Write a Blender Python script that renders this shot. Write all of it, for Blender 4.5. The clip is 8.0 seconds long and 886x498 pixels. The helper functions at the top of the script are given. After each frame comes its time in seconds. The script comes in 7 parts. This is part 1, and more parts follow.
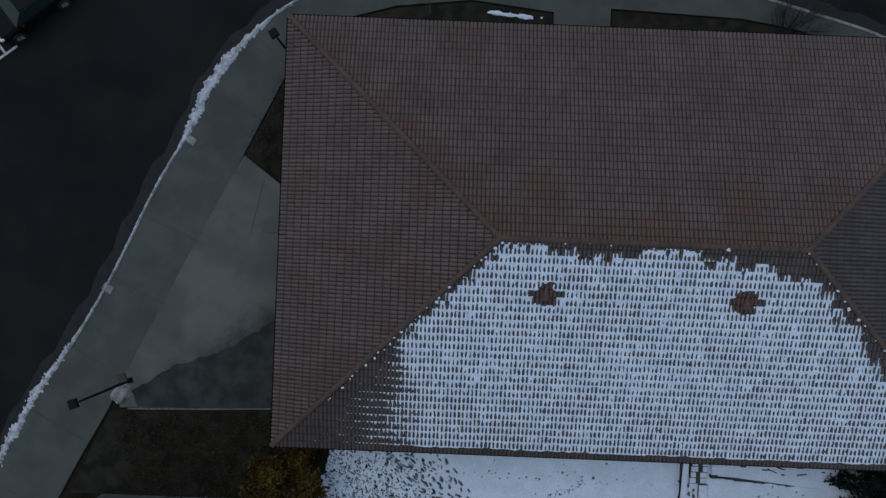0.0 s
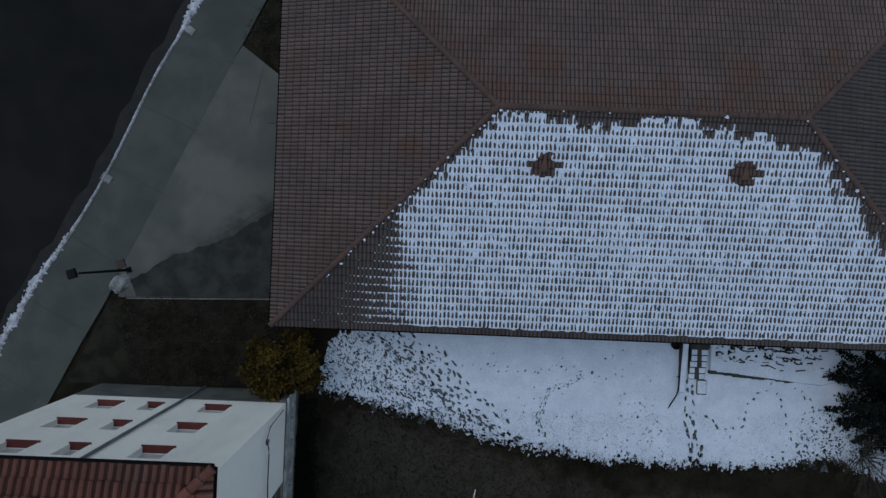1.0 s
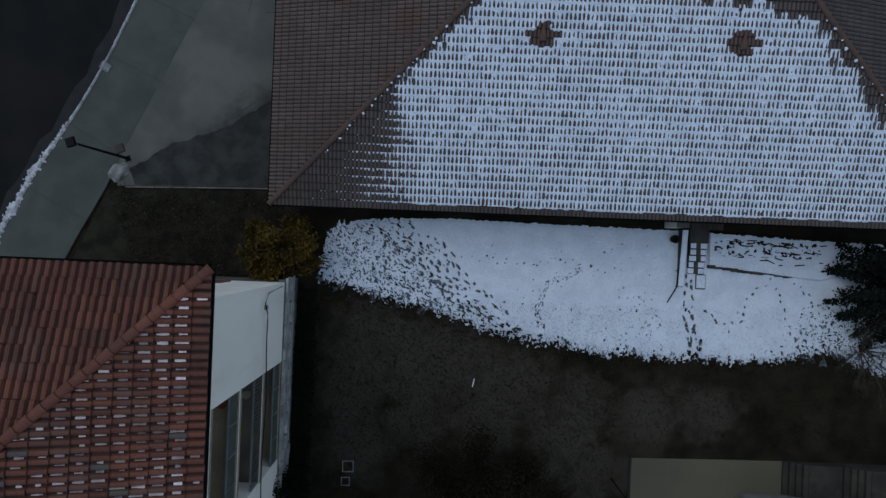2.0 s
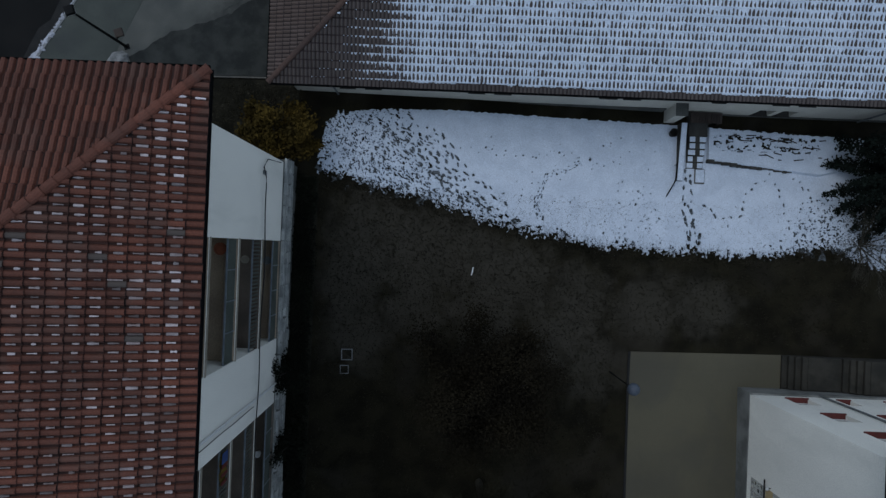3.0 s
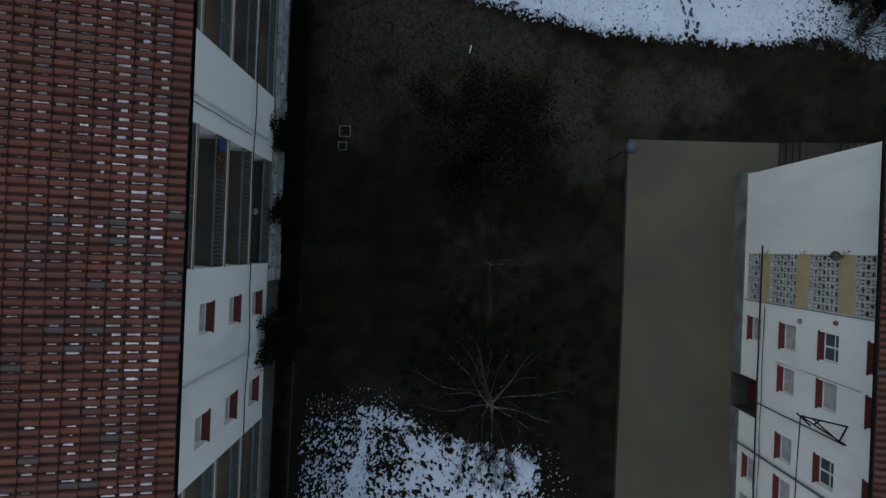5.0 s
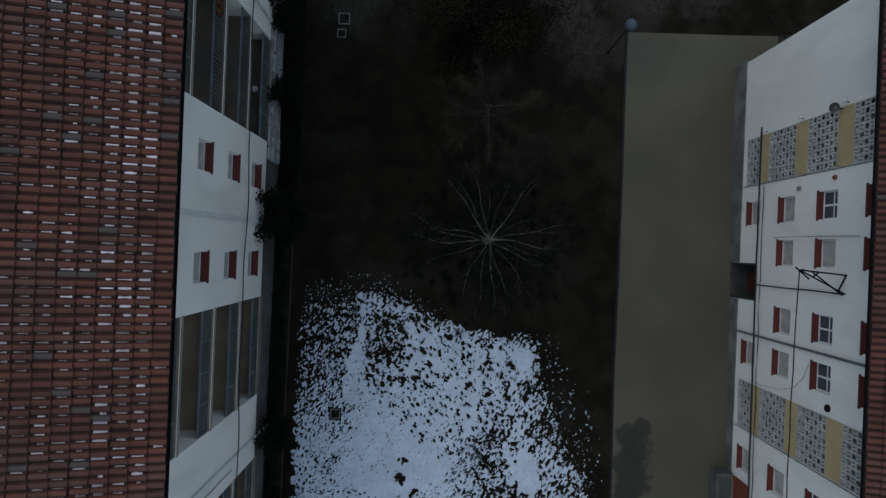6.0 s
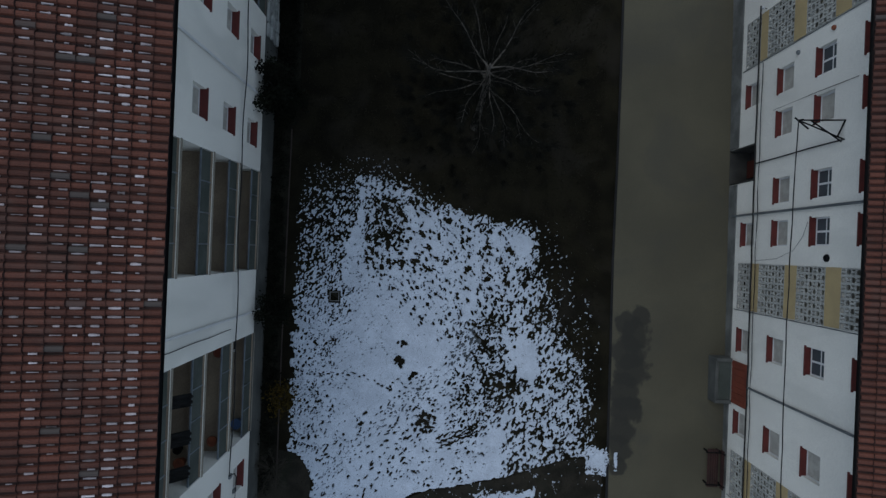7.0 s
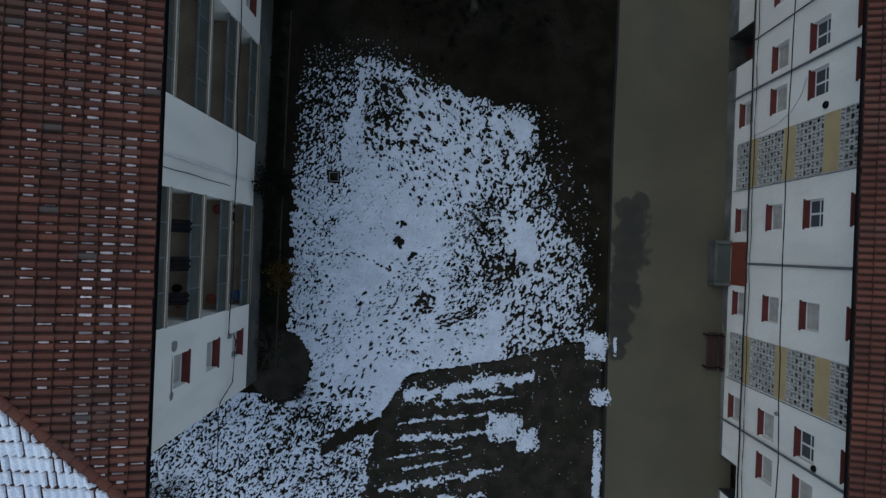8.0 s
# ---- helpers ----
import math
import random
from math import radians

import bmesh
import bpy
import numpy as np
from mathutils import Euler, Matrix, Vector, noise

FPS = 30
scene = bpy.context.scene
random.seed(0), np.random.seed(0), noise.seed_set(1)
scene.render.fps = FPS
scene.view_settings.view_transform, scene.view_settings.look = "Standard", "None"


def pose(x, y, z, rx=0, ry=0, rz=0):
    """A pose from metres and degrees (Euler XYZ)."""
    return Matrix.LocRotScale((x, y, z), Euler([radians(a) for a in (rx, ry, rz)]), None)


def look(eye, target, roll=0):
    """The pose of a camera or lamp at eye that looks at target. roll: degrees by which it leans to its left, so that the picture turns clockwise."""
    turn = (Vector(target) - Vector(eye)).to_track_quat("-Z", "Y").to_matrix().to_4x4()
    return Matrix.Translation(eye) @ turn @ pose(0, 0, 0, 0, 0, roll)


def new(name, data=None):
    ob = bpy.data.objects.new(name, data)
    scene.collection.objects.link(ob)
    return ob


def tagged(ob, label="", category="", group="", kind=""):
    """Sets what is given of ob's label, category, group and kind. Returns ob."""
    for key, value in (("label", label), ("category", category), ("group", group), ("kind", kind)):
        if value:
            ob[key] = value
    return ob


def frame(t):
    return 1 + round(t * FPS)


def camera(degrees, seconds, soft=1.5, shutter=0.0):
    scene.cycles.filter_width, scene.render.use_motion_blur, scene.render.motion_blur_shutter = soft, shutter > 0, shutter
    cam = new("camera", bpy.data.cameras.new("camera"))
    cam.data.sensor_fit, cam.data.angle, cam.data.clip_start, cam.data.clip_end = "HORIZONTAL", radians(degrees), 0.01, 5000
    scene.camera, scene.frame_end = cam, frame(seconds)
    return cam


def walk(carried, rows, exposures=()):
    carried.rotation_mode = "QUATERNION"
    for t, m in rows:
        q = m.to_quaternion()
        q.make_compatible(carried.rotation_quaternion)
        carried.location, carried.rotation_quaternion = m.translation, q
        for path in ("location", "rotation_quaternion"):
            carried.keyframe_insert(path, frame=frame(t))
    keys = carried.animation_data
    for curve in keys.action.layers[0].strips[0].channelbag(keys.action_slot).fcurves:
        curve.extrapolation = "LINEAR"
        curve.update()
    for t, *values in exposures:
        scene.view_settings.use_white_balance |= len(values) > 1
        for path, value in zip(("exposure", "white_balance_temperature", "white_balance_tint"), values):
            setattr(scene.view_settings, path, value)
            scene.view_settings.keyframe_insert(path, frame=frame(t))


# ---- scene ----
# The camera: a drone that looks straight down and glides south between the blocks.
cam = camera(72.0, 8.0, soft=1.4)
H = 32.4
TRACK = [(0.0, 0.0, 0.0), (0.5, 0.144, -2.813), (1.0, 0.289, -5.637), (1.5, 0.431, -8.48), (3.0, 0.854, -17.029),
         (3.5, 0.992, -19.874), (4.0, 1.13, -22.716), (4.5, 1.269, -25.56), (6.0, 1.673, -34.142), (6.5, 1.807, -37.066),
         (7.0, 1.944, -40.026), (7.5, 2.079, -43.021), (8.0, 2.213, -46.028)]
EXPOSURE = 0.2
walk(cam, [(t, pose(x, y, H, 0, 0, 2.3)) for t, x, y in TRACK], exposures=[(0.0, EXPOSURE), (8.0, EXPOSURE)])

# ---- light: a heavy overcast at dusk ----
world = bpy.data.worlds.new("overcast")
scene.world = world
world.use_nodes = True
wn, wl = world.node_tree.nodes, world.node_tree.links
sky = wn.new("ShaderNodeTexSky")
sky.sky_type = "NISHITA"
sky.sun_disc = False
sky.sun_elevation, sky.sun_rotation = radians(59), radians(307)
cloud = wn.new("ShaderNodeMix")
cloud.data_type = "RGBA"
cloud.inputs["Factor"].default_value = 0.72
cloud.inputs[7].default_value = (3.1, 3.8, 4.7, 1)
wl.new(sky.outputs[0], cloud.inputs[6])
wl.new(cloud.outputs[2], wn["Background"].inputs["Color"])
wn["Background"].inputs["Strength"].default_value = 0.13
sun_data = bpy.data.lights.new("sun", "SUN")
sun_data.energy, sun_data.angle, sun_data.color = 0.48, radians(40), (0.95, 0.98, 1.0)
sun = new("sun", sun_data)
sun.matrix_world = look((-24, 18, 50), (0, 0, 0))


# ---- materials ----
def material(name, light, dark, scale=3.0, rough=0.8, grain=40.0, bump=0.3, metal=0.0, stain=None, stain_scale=0.4,
             stain_amount=0.5, piece=0.0, island=0.0, spec=0.3, stretch=(1, 1, 1), blobs=(), blob_colour=(0, 0, 0), blob_most=0.75, odd=None, blob_soft=0.4):
    """A surface with broad patches between two colours, fine grain, relief, and variation from piece to piece."""
    m = bpy.data.materials.new(name)
    m.use_nodes = True
    nt = m.node_tree
    n, l = nt.nodes, nt.links
    b = n["Principled BSDF"]
    b.inputs["Roughness"].default_value, b.inputs["Metallic"].default_value = rough, metal
    b.inputs["Specular IOR Level"].default_value = spec
    geo = n.new("ShaderNodeNewGeometry")
    mp = n.new("ShaderNodeMapping")
    mp.inputs["Scale"].default_value = stretch
    l.new(geo.outputs["Position"], mp.inputs["Vector"])

    def noise_node(s, detail, distort=0.0):
        t = n.new("ShaderNodeTexNoise")
        t.inputs["Scale"].default_value, t.inputs["Detail"].default_value = s, detail
        t.inputs["Distortion"].default_value = distort
        l.new(mp.outputs[0], t.inputs["Vector"])
        return t

    def mixed(fac, a, c, mode="MIX"):
        x = n.new("ShaderNodeMix")
        x.data_type, x.blend_type = "RGBA", mode
        if isinstance(fac, float):
            x.inputs[0].default_value = fac
        else:
            l.new(fac, x.inputs[0])
        for k, v in ((6, a), (7, c)):
            if isinstance(v, tuple):
                x.inputs[k].default_value = (*v, 1)
            else:
                l.new(v, x.inputs[k])
        return x.outputs[2]

    def ramp(src, lo, hi):
        r = n.new("ShaderNodeMapRange")
        r.interpolation_type = "SMOOTHSTEP"
        r.inputs["From Min"].default_value, r.inputs["From Max"].default_value = lo, hi
        l.new(src, r.inputs["Value"])
        return r.outputs[0]

    broad, fine = noise_node(scale, 5), noise_node(grain, 3)
    col = mixed(ramp(broad.outputs[0], 0.35, 0.65), dark, light)
    col = mixed(ramp(fine.outputs[0], 0.3, 0.7), mixed(0.28, col, (0.0, 0.0, 0.0)), col)
    if stain:
        s = noise_node(stain_scale, 6, 0.6)
        x = n.new("ShaderNodeMath")
        x.operation = "MULTIPLY"
        l.new(ramp(s.outputs[0], 0.5, 0.68), x.inputs[0])
        x.inputs[1].default_value = stain_amount
        col = mixed(x.outputs[0], col, stain)
    if blobs:
        ragged = noise_node(1.3, 7, 0.15)
    for bx, by, bz, br in blobs:
        dist = n.new("ShaderNodeVectorMath")
        dist.operation = "DISTANCE"
        l.new(geo.outputs["Position"], dist.inputs[0])
        dist.inputs[1].default_value = (bx, by, bz)
        wob = n.new("ShaderNodeMath")
        wob.operation = "MULTIPLY_ADD"
        l.new(ragged.outputs[0], wob.inputs[0])
        wob.inputs[1].default_value = br * 1.2
        l.new(dist.outputs["Value"], wob.inputs[2])
        r = n.new("ShaderNodeMapRange")
        r.interpolation_type = "SMOOTHSTEP"
        r.inputs["From Min"].default_value, r.inputs["From Max"].default_value = br * (1.3 + blob_soft), br * (1.3 - blob_soft)
        r.inputs["To Max"].default_value = blob_most
        l.new(wob.outputs[0], r.inputs["Value"])
        col = mixed(r.outputs[0], col, blob_colour)
    if odd:
        r = n.new("ShaderNodeMapRange")
        r.inputs["From Min"].default_value, r.inputs["From Max"].default_value = 0.972, 0.976
        l.new(geo.outputs["Random Per Island"], r.inputs["Value"])
        col = mixed(r.outputs[0], col, odd)
    for amount, src in ((piece, None), (island, geo.outputs.get("Random Per Island"))):
        if amount:
            if src is None:
                src = n.new("ShaderNodeObjectInfo").outputs["Random"]
            r = n.new("ShaderNodeMapRange")
            r.inputs["To Min"].default_value, r.inputs["To Max"].default_value = 1 - amount, 1 + amount
            l.new(src, r.inputs["Value"])
            hsv = n.new("ShaderNodeHueSaturation")
            l.new(r.outputs[0], hsv.inputs["Value"])
            l.new(col, hsv.inputs["Color"])
            col = hsv.outputs[0]
    l.new(col, b.inputs["Base Color"])
    if bump:
        bp = n.new("ShaderNodeBump")
        bp.inputs["Strength"].default_value, bp.inputs["Distance"].default_value = bump, 0.02
        l.new(fine.outputs[0], bp.inputs["Height"])
        l.new(bp.outputs[0], b.inputs["Normal"])
    return m


M = {
    "lawn": material("lawn", (0.0170, 0.0148, 0.0083), (0.0080, 0.0071, 0.0041), 0.8, 0.95, 16, 0.9, stain=(0.024, 0.021, 0.016), stain_scale=0.3, stain_amount=0.6, spec=0.1,
                     blobs=((-2.8, -16.0, 1.1, 3.0), (0.8, -17.2, 1.1, 3.4), (4.6, -18.4, 1.0, 3.0), (8.2, -19.7, 0.8, 2.7), (11.8, -19.8, 0.6, 2.5), (15.0, -19.7, 0.4, 2.3), (9.2, -23.2, 1.0, 2.6), (7.4, -21.4, 1.0, 2.2), (-0.5, -20.2, 1.1, 2.2), (3.0, -20.6, 1.1, 2.4), (-3.6, -18.6, 1.2, 2.4), (-3.4, -21.6, 1.2, 2.2)), blob_colour=(0.042, 0.038, 0.030)),
    "soil": material("soil", (0.0245, 0.0232, 0.0165), (0.0115, 0.0112, 0.0082), 1.5, 0.95, 25, 0.9, spec=0.1),
    "earth": material("earth", (0.034, 0.030, 0.023), (0.018, 0.017, 0.013), 1.2, 0.95, 18, 0.9, stain=(0.020, 0.022, 0.014), stain_scale=0.5, stain_amount=0.5, spec=0.1),
    "asphalt": material("asphalt", (0.0135, 0.0138, 0.0138), (0.0095, 0.0102, 0.0104), 0.3, 0.95, 60, 0.3, stain=(0.0155, 0.0148, 0.014), stain_scale=0.2, spec=0.06),
    "gutter": material("gutter", (0.0158, 0.0152, 0.0146), (0.0100, 0.0103, 0.0103), 1.6, 0.85, 40, 0.4),
    "pavement": material("pavement", (0.062, 0.070, 0.061), (0.046, 0.053, 0.047), 0.6, 0.8, 50, 0.25, stain=(0.032, 0.036, 0.036), stain_scale=0.35, stain_amount=0.6),
    "plaza": material("plaza", (0.104, 0.106, 0.094), (0.070, 0.074, 0.067), 0.4, 0.8, 50, 0.25, stain=(0.045, 0.05, 0.047), stain_scale=0.3, stain_amount=0.6,
                      blobs=((-6.9, -4.0, 0.95, 2.2), (-8.2, -5.4, 1.0, 2.6), (-10.4, -6.7, 1.1, 2.3), (-12.8, -7.7, 1.15, 1.7), (-7.0, -7.4, 0.95, 2.8), (-9.6, -7.9, 1.0, 2.4), (-11.8, -8.1, 1.1, 1.9), (-14.5, -8.2, 1.1, 1.0)), blob_colour=(0.02, 0.0225, 0.021)),
    "court": material("court", (0.101, 0.091, 0.060), (0.083, 0.075, 0.050), 0.25, 0.8, 45, 0.2, stain=(0.055, 0.052, 0.042), stain_scale=0.3, stain_amount=0.45,
                      blobs=((11.72, -43.6, 0.29, 1.0), (12.52, -43.1, 0.28, 0.75), (12.22, -44.2, 0.31, 1.1), (11.92, -45.1, 0.34, 1.25), (12.02, -46.1, 0.38, 1.3), (11.82, -47.1, 0.41, 1.3), (11.92, -48.1, 0.45, 1.2), (11.72, -49.1, 0.48, 1.1), (11.57, -50.1, 0.51, 0.95), (11.47, -51.0, 0.55, 0.7)), blob_colour=(0.026, 0.025, 0.020), blob_most=0.85, blob_soft=0.12),
    "damp": material("damp", (0.040, 0.043, 0.040), (0.022, 0.0245, 0.0235), 1.3, 0.85, 30, 0.3, stain=(0.043, 0.046, 0.044), stain_scale=0.7, stain_amount=0.5, spec=0.12),
    "joint": material("joint", (0.050, 0.057, 0.051), (0.038, 0.044, 0.040), 2.0, 0.9, 40, 0.2),
    "kerb": material("kerb", (0.23, 0.235, 0.235), (0.12, 0.125, 0.125), 3.0, 0.85, 50, 0.3),
    "step_dark": material("step_dark", (0.05, 0.049, 0.044), (0.03, 0.03, 0.028), 1.2, 0.9, 40, 0.4, stain=(0.08, 0.078, 0.07), stain_scale=0.6, stain_amount=0.5),
    "step_brown": material("step_brown", (0.038, 0.035, 0.028), (0.022, 0.021, 0.017), 1.2, 0.9, 30, 0.4, stain=(0.055, 0.050, 0.040), stain_scale=0.8, stain_amount=0.5),
    "step": material("step", (0.16, 0.15, 0.13), (0.09, 0.088, 0.08), 2.0, 0.85, 40, 0.4),
    "snow": material("snow", (0.62, 0.695, 0.80), (0.53, 0.605, 0.71), 1.2, 0.85, 25, 0.5, spec=0.2),
    # whiter than the other snow, for the red roof's south slope
    "snow_white": material("snow_white", (0.84, 0.90, 0.97), (0.76, 0.83, 0.92), 1.2, 0.85, 25, 0.4, spec=0.2),
    "snow_ground": material("snow_ground", (0.63, 0.70, 0.80), (0.56, 0.63, 0.73), 1.0, 0.85, 25, 0.5, stain=(0.34, 0.39, 0.46), stain_scale=2.2, stain_amount=0.1, spec=0.2),
    # grey of trodden snow, with the shade inside footprints in its colour
    "trodden_grey": material("trodden_grey", (0.11, 0.125, 0.14), (0.05, 0.056, 0.06), 5.0, 0.7, 30, 0.5, spec=0.2),
    # slightly greyer than snow_ground, with more grey specks
    "snow_greyer": material("snow_greyer", (0.61, 0.675, 0.765), (0.53, 0.59, 0.675), 1.4, 0.85, 25, 0.6, stain=(0.32, 0.36, 0.42), stain_scale=3.0, stain_amount=0.2, spec=0.2),
    "snow_dirty": material("snow_dirty", (0.47, 0.49, 0.55), (0.28, 0.29, 0.32), 3.0, 0.85, 25, 0.6, stain=(0.15, 0.15, 0.16), stain_scale=2.5, stain_amount=0.5, spec=0.2),
    "snow_thin": material("snow_thin", (0.52, 0.475, 0.49), (0.17, 0.135, 0.13), 0.45, 0.85, 30, 0.4, spec=0.2, island=0.6),
    "tile_brown": material("tile_brown", (0.121, 0.087, 0.075), (0.096, 0.070, 0.061), 0.8, 0.75, 60, 0.25, stain=(0.07, 0.045, 0.034), stain_scale=0.3, stain_amount=0.5, island=0.08, piece=0.08,
                           blobs=((4.4, 2.6, 5.9, 1.35), (13.1, 2.5, 5.9, 1.35), *((x, 1.1, 6.3, 0.75) for x in (4.2, 5.6, 7.2, 9.6, 12.2, 13.6)), (8.6, 1.3, 6.2, 0.9), (-1.0, 2.3, 5.4, 0.95), (-1.3, -1.3, 5.4, 0.9), *((-7.36 + 10.09 * u, 10.96 - 10.09 * u, 3.8 + 2.6 * u, 0.45 + 0.5 * u) for u in (0.2, 0.32, 0.44, 0.55, 0.66, 0.76, 0.86, 0.95)), (6.4, 0.9, 6.3, 0.7), (11.0, 0.9, 6.3, 0.7), (16.6, 2.2, 5.9, 0.8), (-4.4, -0.2, 4.6, 0.6), (3.0, 1.2, 6.2, 0.8), (14.8, 1.2, 6.2, 0.8), (9.8, 1.8, 6.1, 0.7), (-2.2, -3.6, 5.0, 0.5), (17.2, 3.4, 5.6, 0.7)), blob_colour=(0.096, 0.050, 0.037), blob_most=0.82),
    # brown tile with the shade of slopes off the light, plus melt damp
    "tile_wet_shade": material("tile_wet_shade", (0.072, 0.058, 0.054), (0.054, 0.044, 0.042), 0.8, 0.5, 60, 0.25, stain=(0.045, 0.034, 0.030), stain_scale=0.4, stain_amount=0.5, island=0.12, piece=0.1,
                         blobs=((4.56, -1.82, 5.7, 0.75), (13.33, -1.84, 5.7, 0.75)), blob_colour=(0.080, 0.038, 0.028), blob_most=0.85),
    # shade of laps, edges and troughs put into the colour, with trough dirt
    "tile_gap_shade": material("tile_gap_shade", (0.040, 0.030, 0.029), (0.025, 0.019, 0.018), 2.0, 0.9, 40, 0.3),
    "tile_gap_shade_red": material("tile_gap_shade_red", (0.055, 0.024, 0.019), (0.032, 0.016, 0.013), 2.0, 0.9, 40, 0.3),
    "ridge_brown": material("ridge_brown", (0.088, 0.052, 0.041), (0.062, 0.040, 0.034), 1.5, 0.8, 40, 0.4),
    "tile_red": material("tile_red", (0.132, 0.044, 0.027), (0.088, 0.031, 0.020), 0.5, 0.75, 22, 0.3, stain=(0.090, 0.052, 0.040), stain_scale=0.7, stain_amount=0.5, island=0.2, piece=0.14, odd=(0.058, 0.046, 0.040)),
    "underlay": material("underlay", (0.03, 0.02, 0.018), (0.02, 0.014, 0.012), 2, 0.9, 30, 0.2),
    "white_wall": material("white_wall", (0.89, 0.875, 0.80), (0.81, 0.795, 0.73), 0.35, 0.85, 60, 0.12, stain=(0.58, 0.58, 0.53), stain_scale=0.6, stain_amount=0.45, stretch=(1, 1, 0.35)),
    "cream_wall": material("cream_wall", (0.62, 0.60, 0.52), (0.52, 0.50, 0.44), 0.5, 0.85, 60, 0.12, stain=(0.38, 0.36, 0.32), stain_scale=0.5, stain_amount=0.5, stretch=(1, 1, 0.35)),
    "plinth": material("plinth", (0.108, 0.112, 0.104), (0.070, 0.074, 0.069), 0.8, 0.9, 30, 0.4),
    "rubble": material("rubble", (0.36, 0.37, 0.355), (0.22, 0.235, 0.23), 1.5, 0.9, 25, 0.7, piece=0.2, island=0.2),
    "ochre": material("ochre", (0.50, 0.385, 0.20), (0.44, 0.34, 0.18), 1.0, 0.85, 50, 0.1),
    "claustra": material("claustra", (0.47, 0.475, 0.44), (0.36, 0.365, 0.34), 1.5, 0.85, 40, 0.2),
    # near-black colour that stands for missing light indoors
    "unlit_interior": material("unlit_interior", (0.05, 0.05, 0.05), (0.03, 0.03, 0.03), 1.0, 0.9, 20, 0.0),
    "red_sill": material("red_sill", (0.125, 0.026, 0.022), (0.095, 0.022, 0.019), 3.0, 0.6, 50, 0.1),
    # the door red with the shade of the entrance recess in it
    "red_door_shaded": material("red_door_shaded", (0.10, 0.026, 0.018), (0.07, 0.02, 0.015), 2.0, 0.6, 40, 0.1),
    "plinth_pale": material("plinth_pale", (0.20, 0.205, 0.195), (0.11, 0.114, 0.106), 0.9, 0.9, 30, 0.4, stain=(0.07, 0.072, 0.066), stain_scale=0.8, stain_amount=0.5),
    "red_door": material("red_door", (0.22, 0.055, 0.032), (0.17, 0.045, 0.028), 2.0, 0.6, 40, 0.1),
    "white_trim": material("white_trim", (0.75, 0.76, 0.76), (0.65, 0.66, 0.66), 2.0, 0.6, 40, 0.05),
    "cream_trim": material("cream_trim", (0.30, 0.27, 0.215), (0.23, 0.21, 0.17), 2.0, 0.7, 40, 0.1),
    "curtain": material("curtain", (0.47, 0.46, 0.41), (0.38, 0.37, 0.335), 3.0, 0.8, 60, 0.05),
    "rail": material("rail", (0.18, 0.21, 0.23), (0.13, 0.15, 0.17), 2.0, 0.5, 40, 0.05, metal=0.2),
    "rail_panel": material("rail_panel", (0.088, 0.100, 0.088), (0.064, 0.075, 0.066), 1.0, 0.75, 40, 0.05, spec=0.12),
    "loggia_floor": material("loggia_floor", (0.36, 0.285, 0.205), (0.27, 0.21, 0.155), 0.8, 0.7, 30, 0.1),
    # darker floor, with the shade of cluttered loggias in its colour
    "loggia_floor_shaded": material("loggia_floor_shaded", (0.15, 0.12, 0.095), (0.10, 0.082, 0.066), 0.8, 0.7, 30, 0.1),
    "dry_grass": material("dry_grass", (0.037, 0.033, 0.023), (0.016, 0.015, 0.010), 2.0, 0.95, 30, 0.0, island=0.6, spec=0.05),
    "dark_metal": material("dark_metal", (0.0075, 0.008, 0.0085), (0.005, 0.0055, 0.006), 3.0, 0.7, 60, 0.1, spec=0.1),
    "zinc": material("zinc", (0.24, 0.26, 0.27), (0.17, 0.19, 0.20), 2.0, 0.55, 40, 0.1, metal=0.5),
    "rubber": material("rubber", (0.02, 0.02, 0.02), (0.014, 0.014, 0.014), 3.0, 0.8, 60, 0.1),
    "wood": material("wood", (0.13, 0.075, 0.05), (0.08, 0.045, 0.032), 2.0, 0.75, 30, 0.3, piece=0.15),
    "bench_red": material("bench_red", (0.05, 0.02, 0.017), (0.032, 0.014, 0.012), 2.0, 0.75, 30, 0.2, piece=0.15),
    "wood_dark": material("wood_dark", (0.052, 0.040, 0.033), (0.034, 0.026, 0.022), 2.0, 0.85, 30, 0.3, piece=0.2),
    "bark_olive": material("bark_olive", (0.062, 0.056, 0.040), (0.036, 0.032, 0.024), 3.0, 0.9, 30, 0.5),
    "bark": material("bark", (0.128, 0.113, 0.094), (0.080, 0.071, 0.060), 3.0, 0.9, 30, 0.5),
    "twig_olive": material("twig_olive", (0.037, 0.034, 0.022), (0.018, 0.0165, 0.011), 0.8, 0.9, 20, 0.0, island=0.5, spec=0.05),
    # twigs darkened so their haze also carries the shade below the tree
    "twig_shaded": material("twig_shaded", (0.0115, 0.0115, 0.0092), (0.0055, 0.006, 0.0048), 0.8, 0.9, 20, 0.0, island=0.5, spec=0.05),
    "bark_dark": material("bark_dark", (0.028, 0.023, 0.018), (0.016, 0.013, 0.011), 3.0, 0.9, 30, 0.5),
    "leaf_yellow": material("leaf_yellow", (0.078, 0.052, 0.012), (0.032, 0.023, 0.007), 0.7, 0.9, 20, 0.0, island=0.5, spec=0.04),
    "leaf_dark": material("leaf_dark", (0.012, 0.014, 0.009), (0.007, 0.008, 0.006), 0.6, 0.9, 20, 0.0, island=0.4, spec=0.04),
    "leaf_brown": material("leaf_brown", (0.0175, 0.0145, 0.0090), (0.0088, 0.0075, 0.0052), 0.5, 0.9, 20, 0.0, island=0.35, spec=0.04),
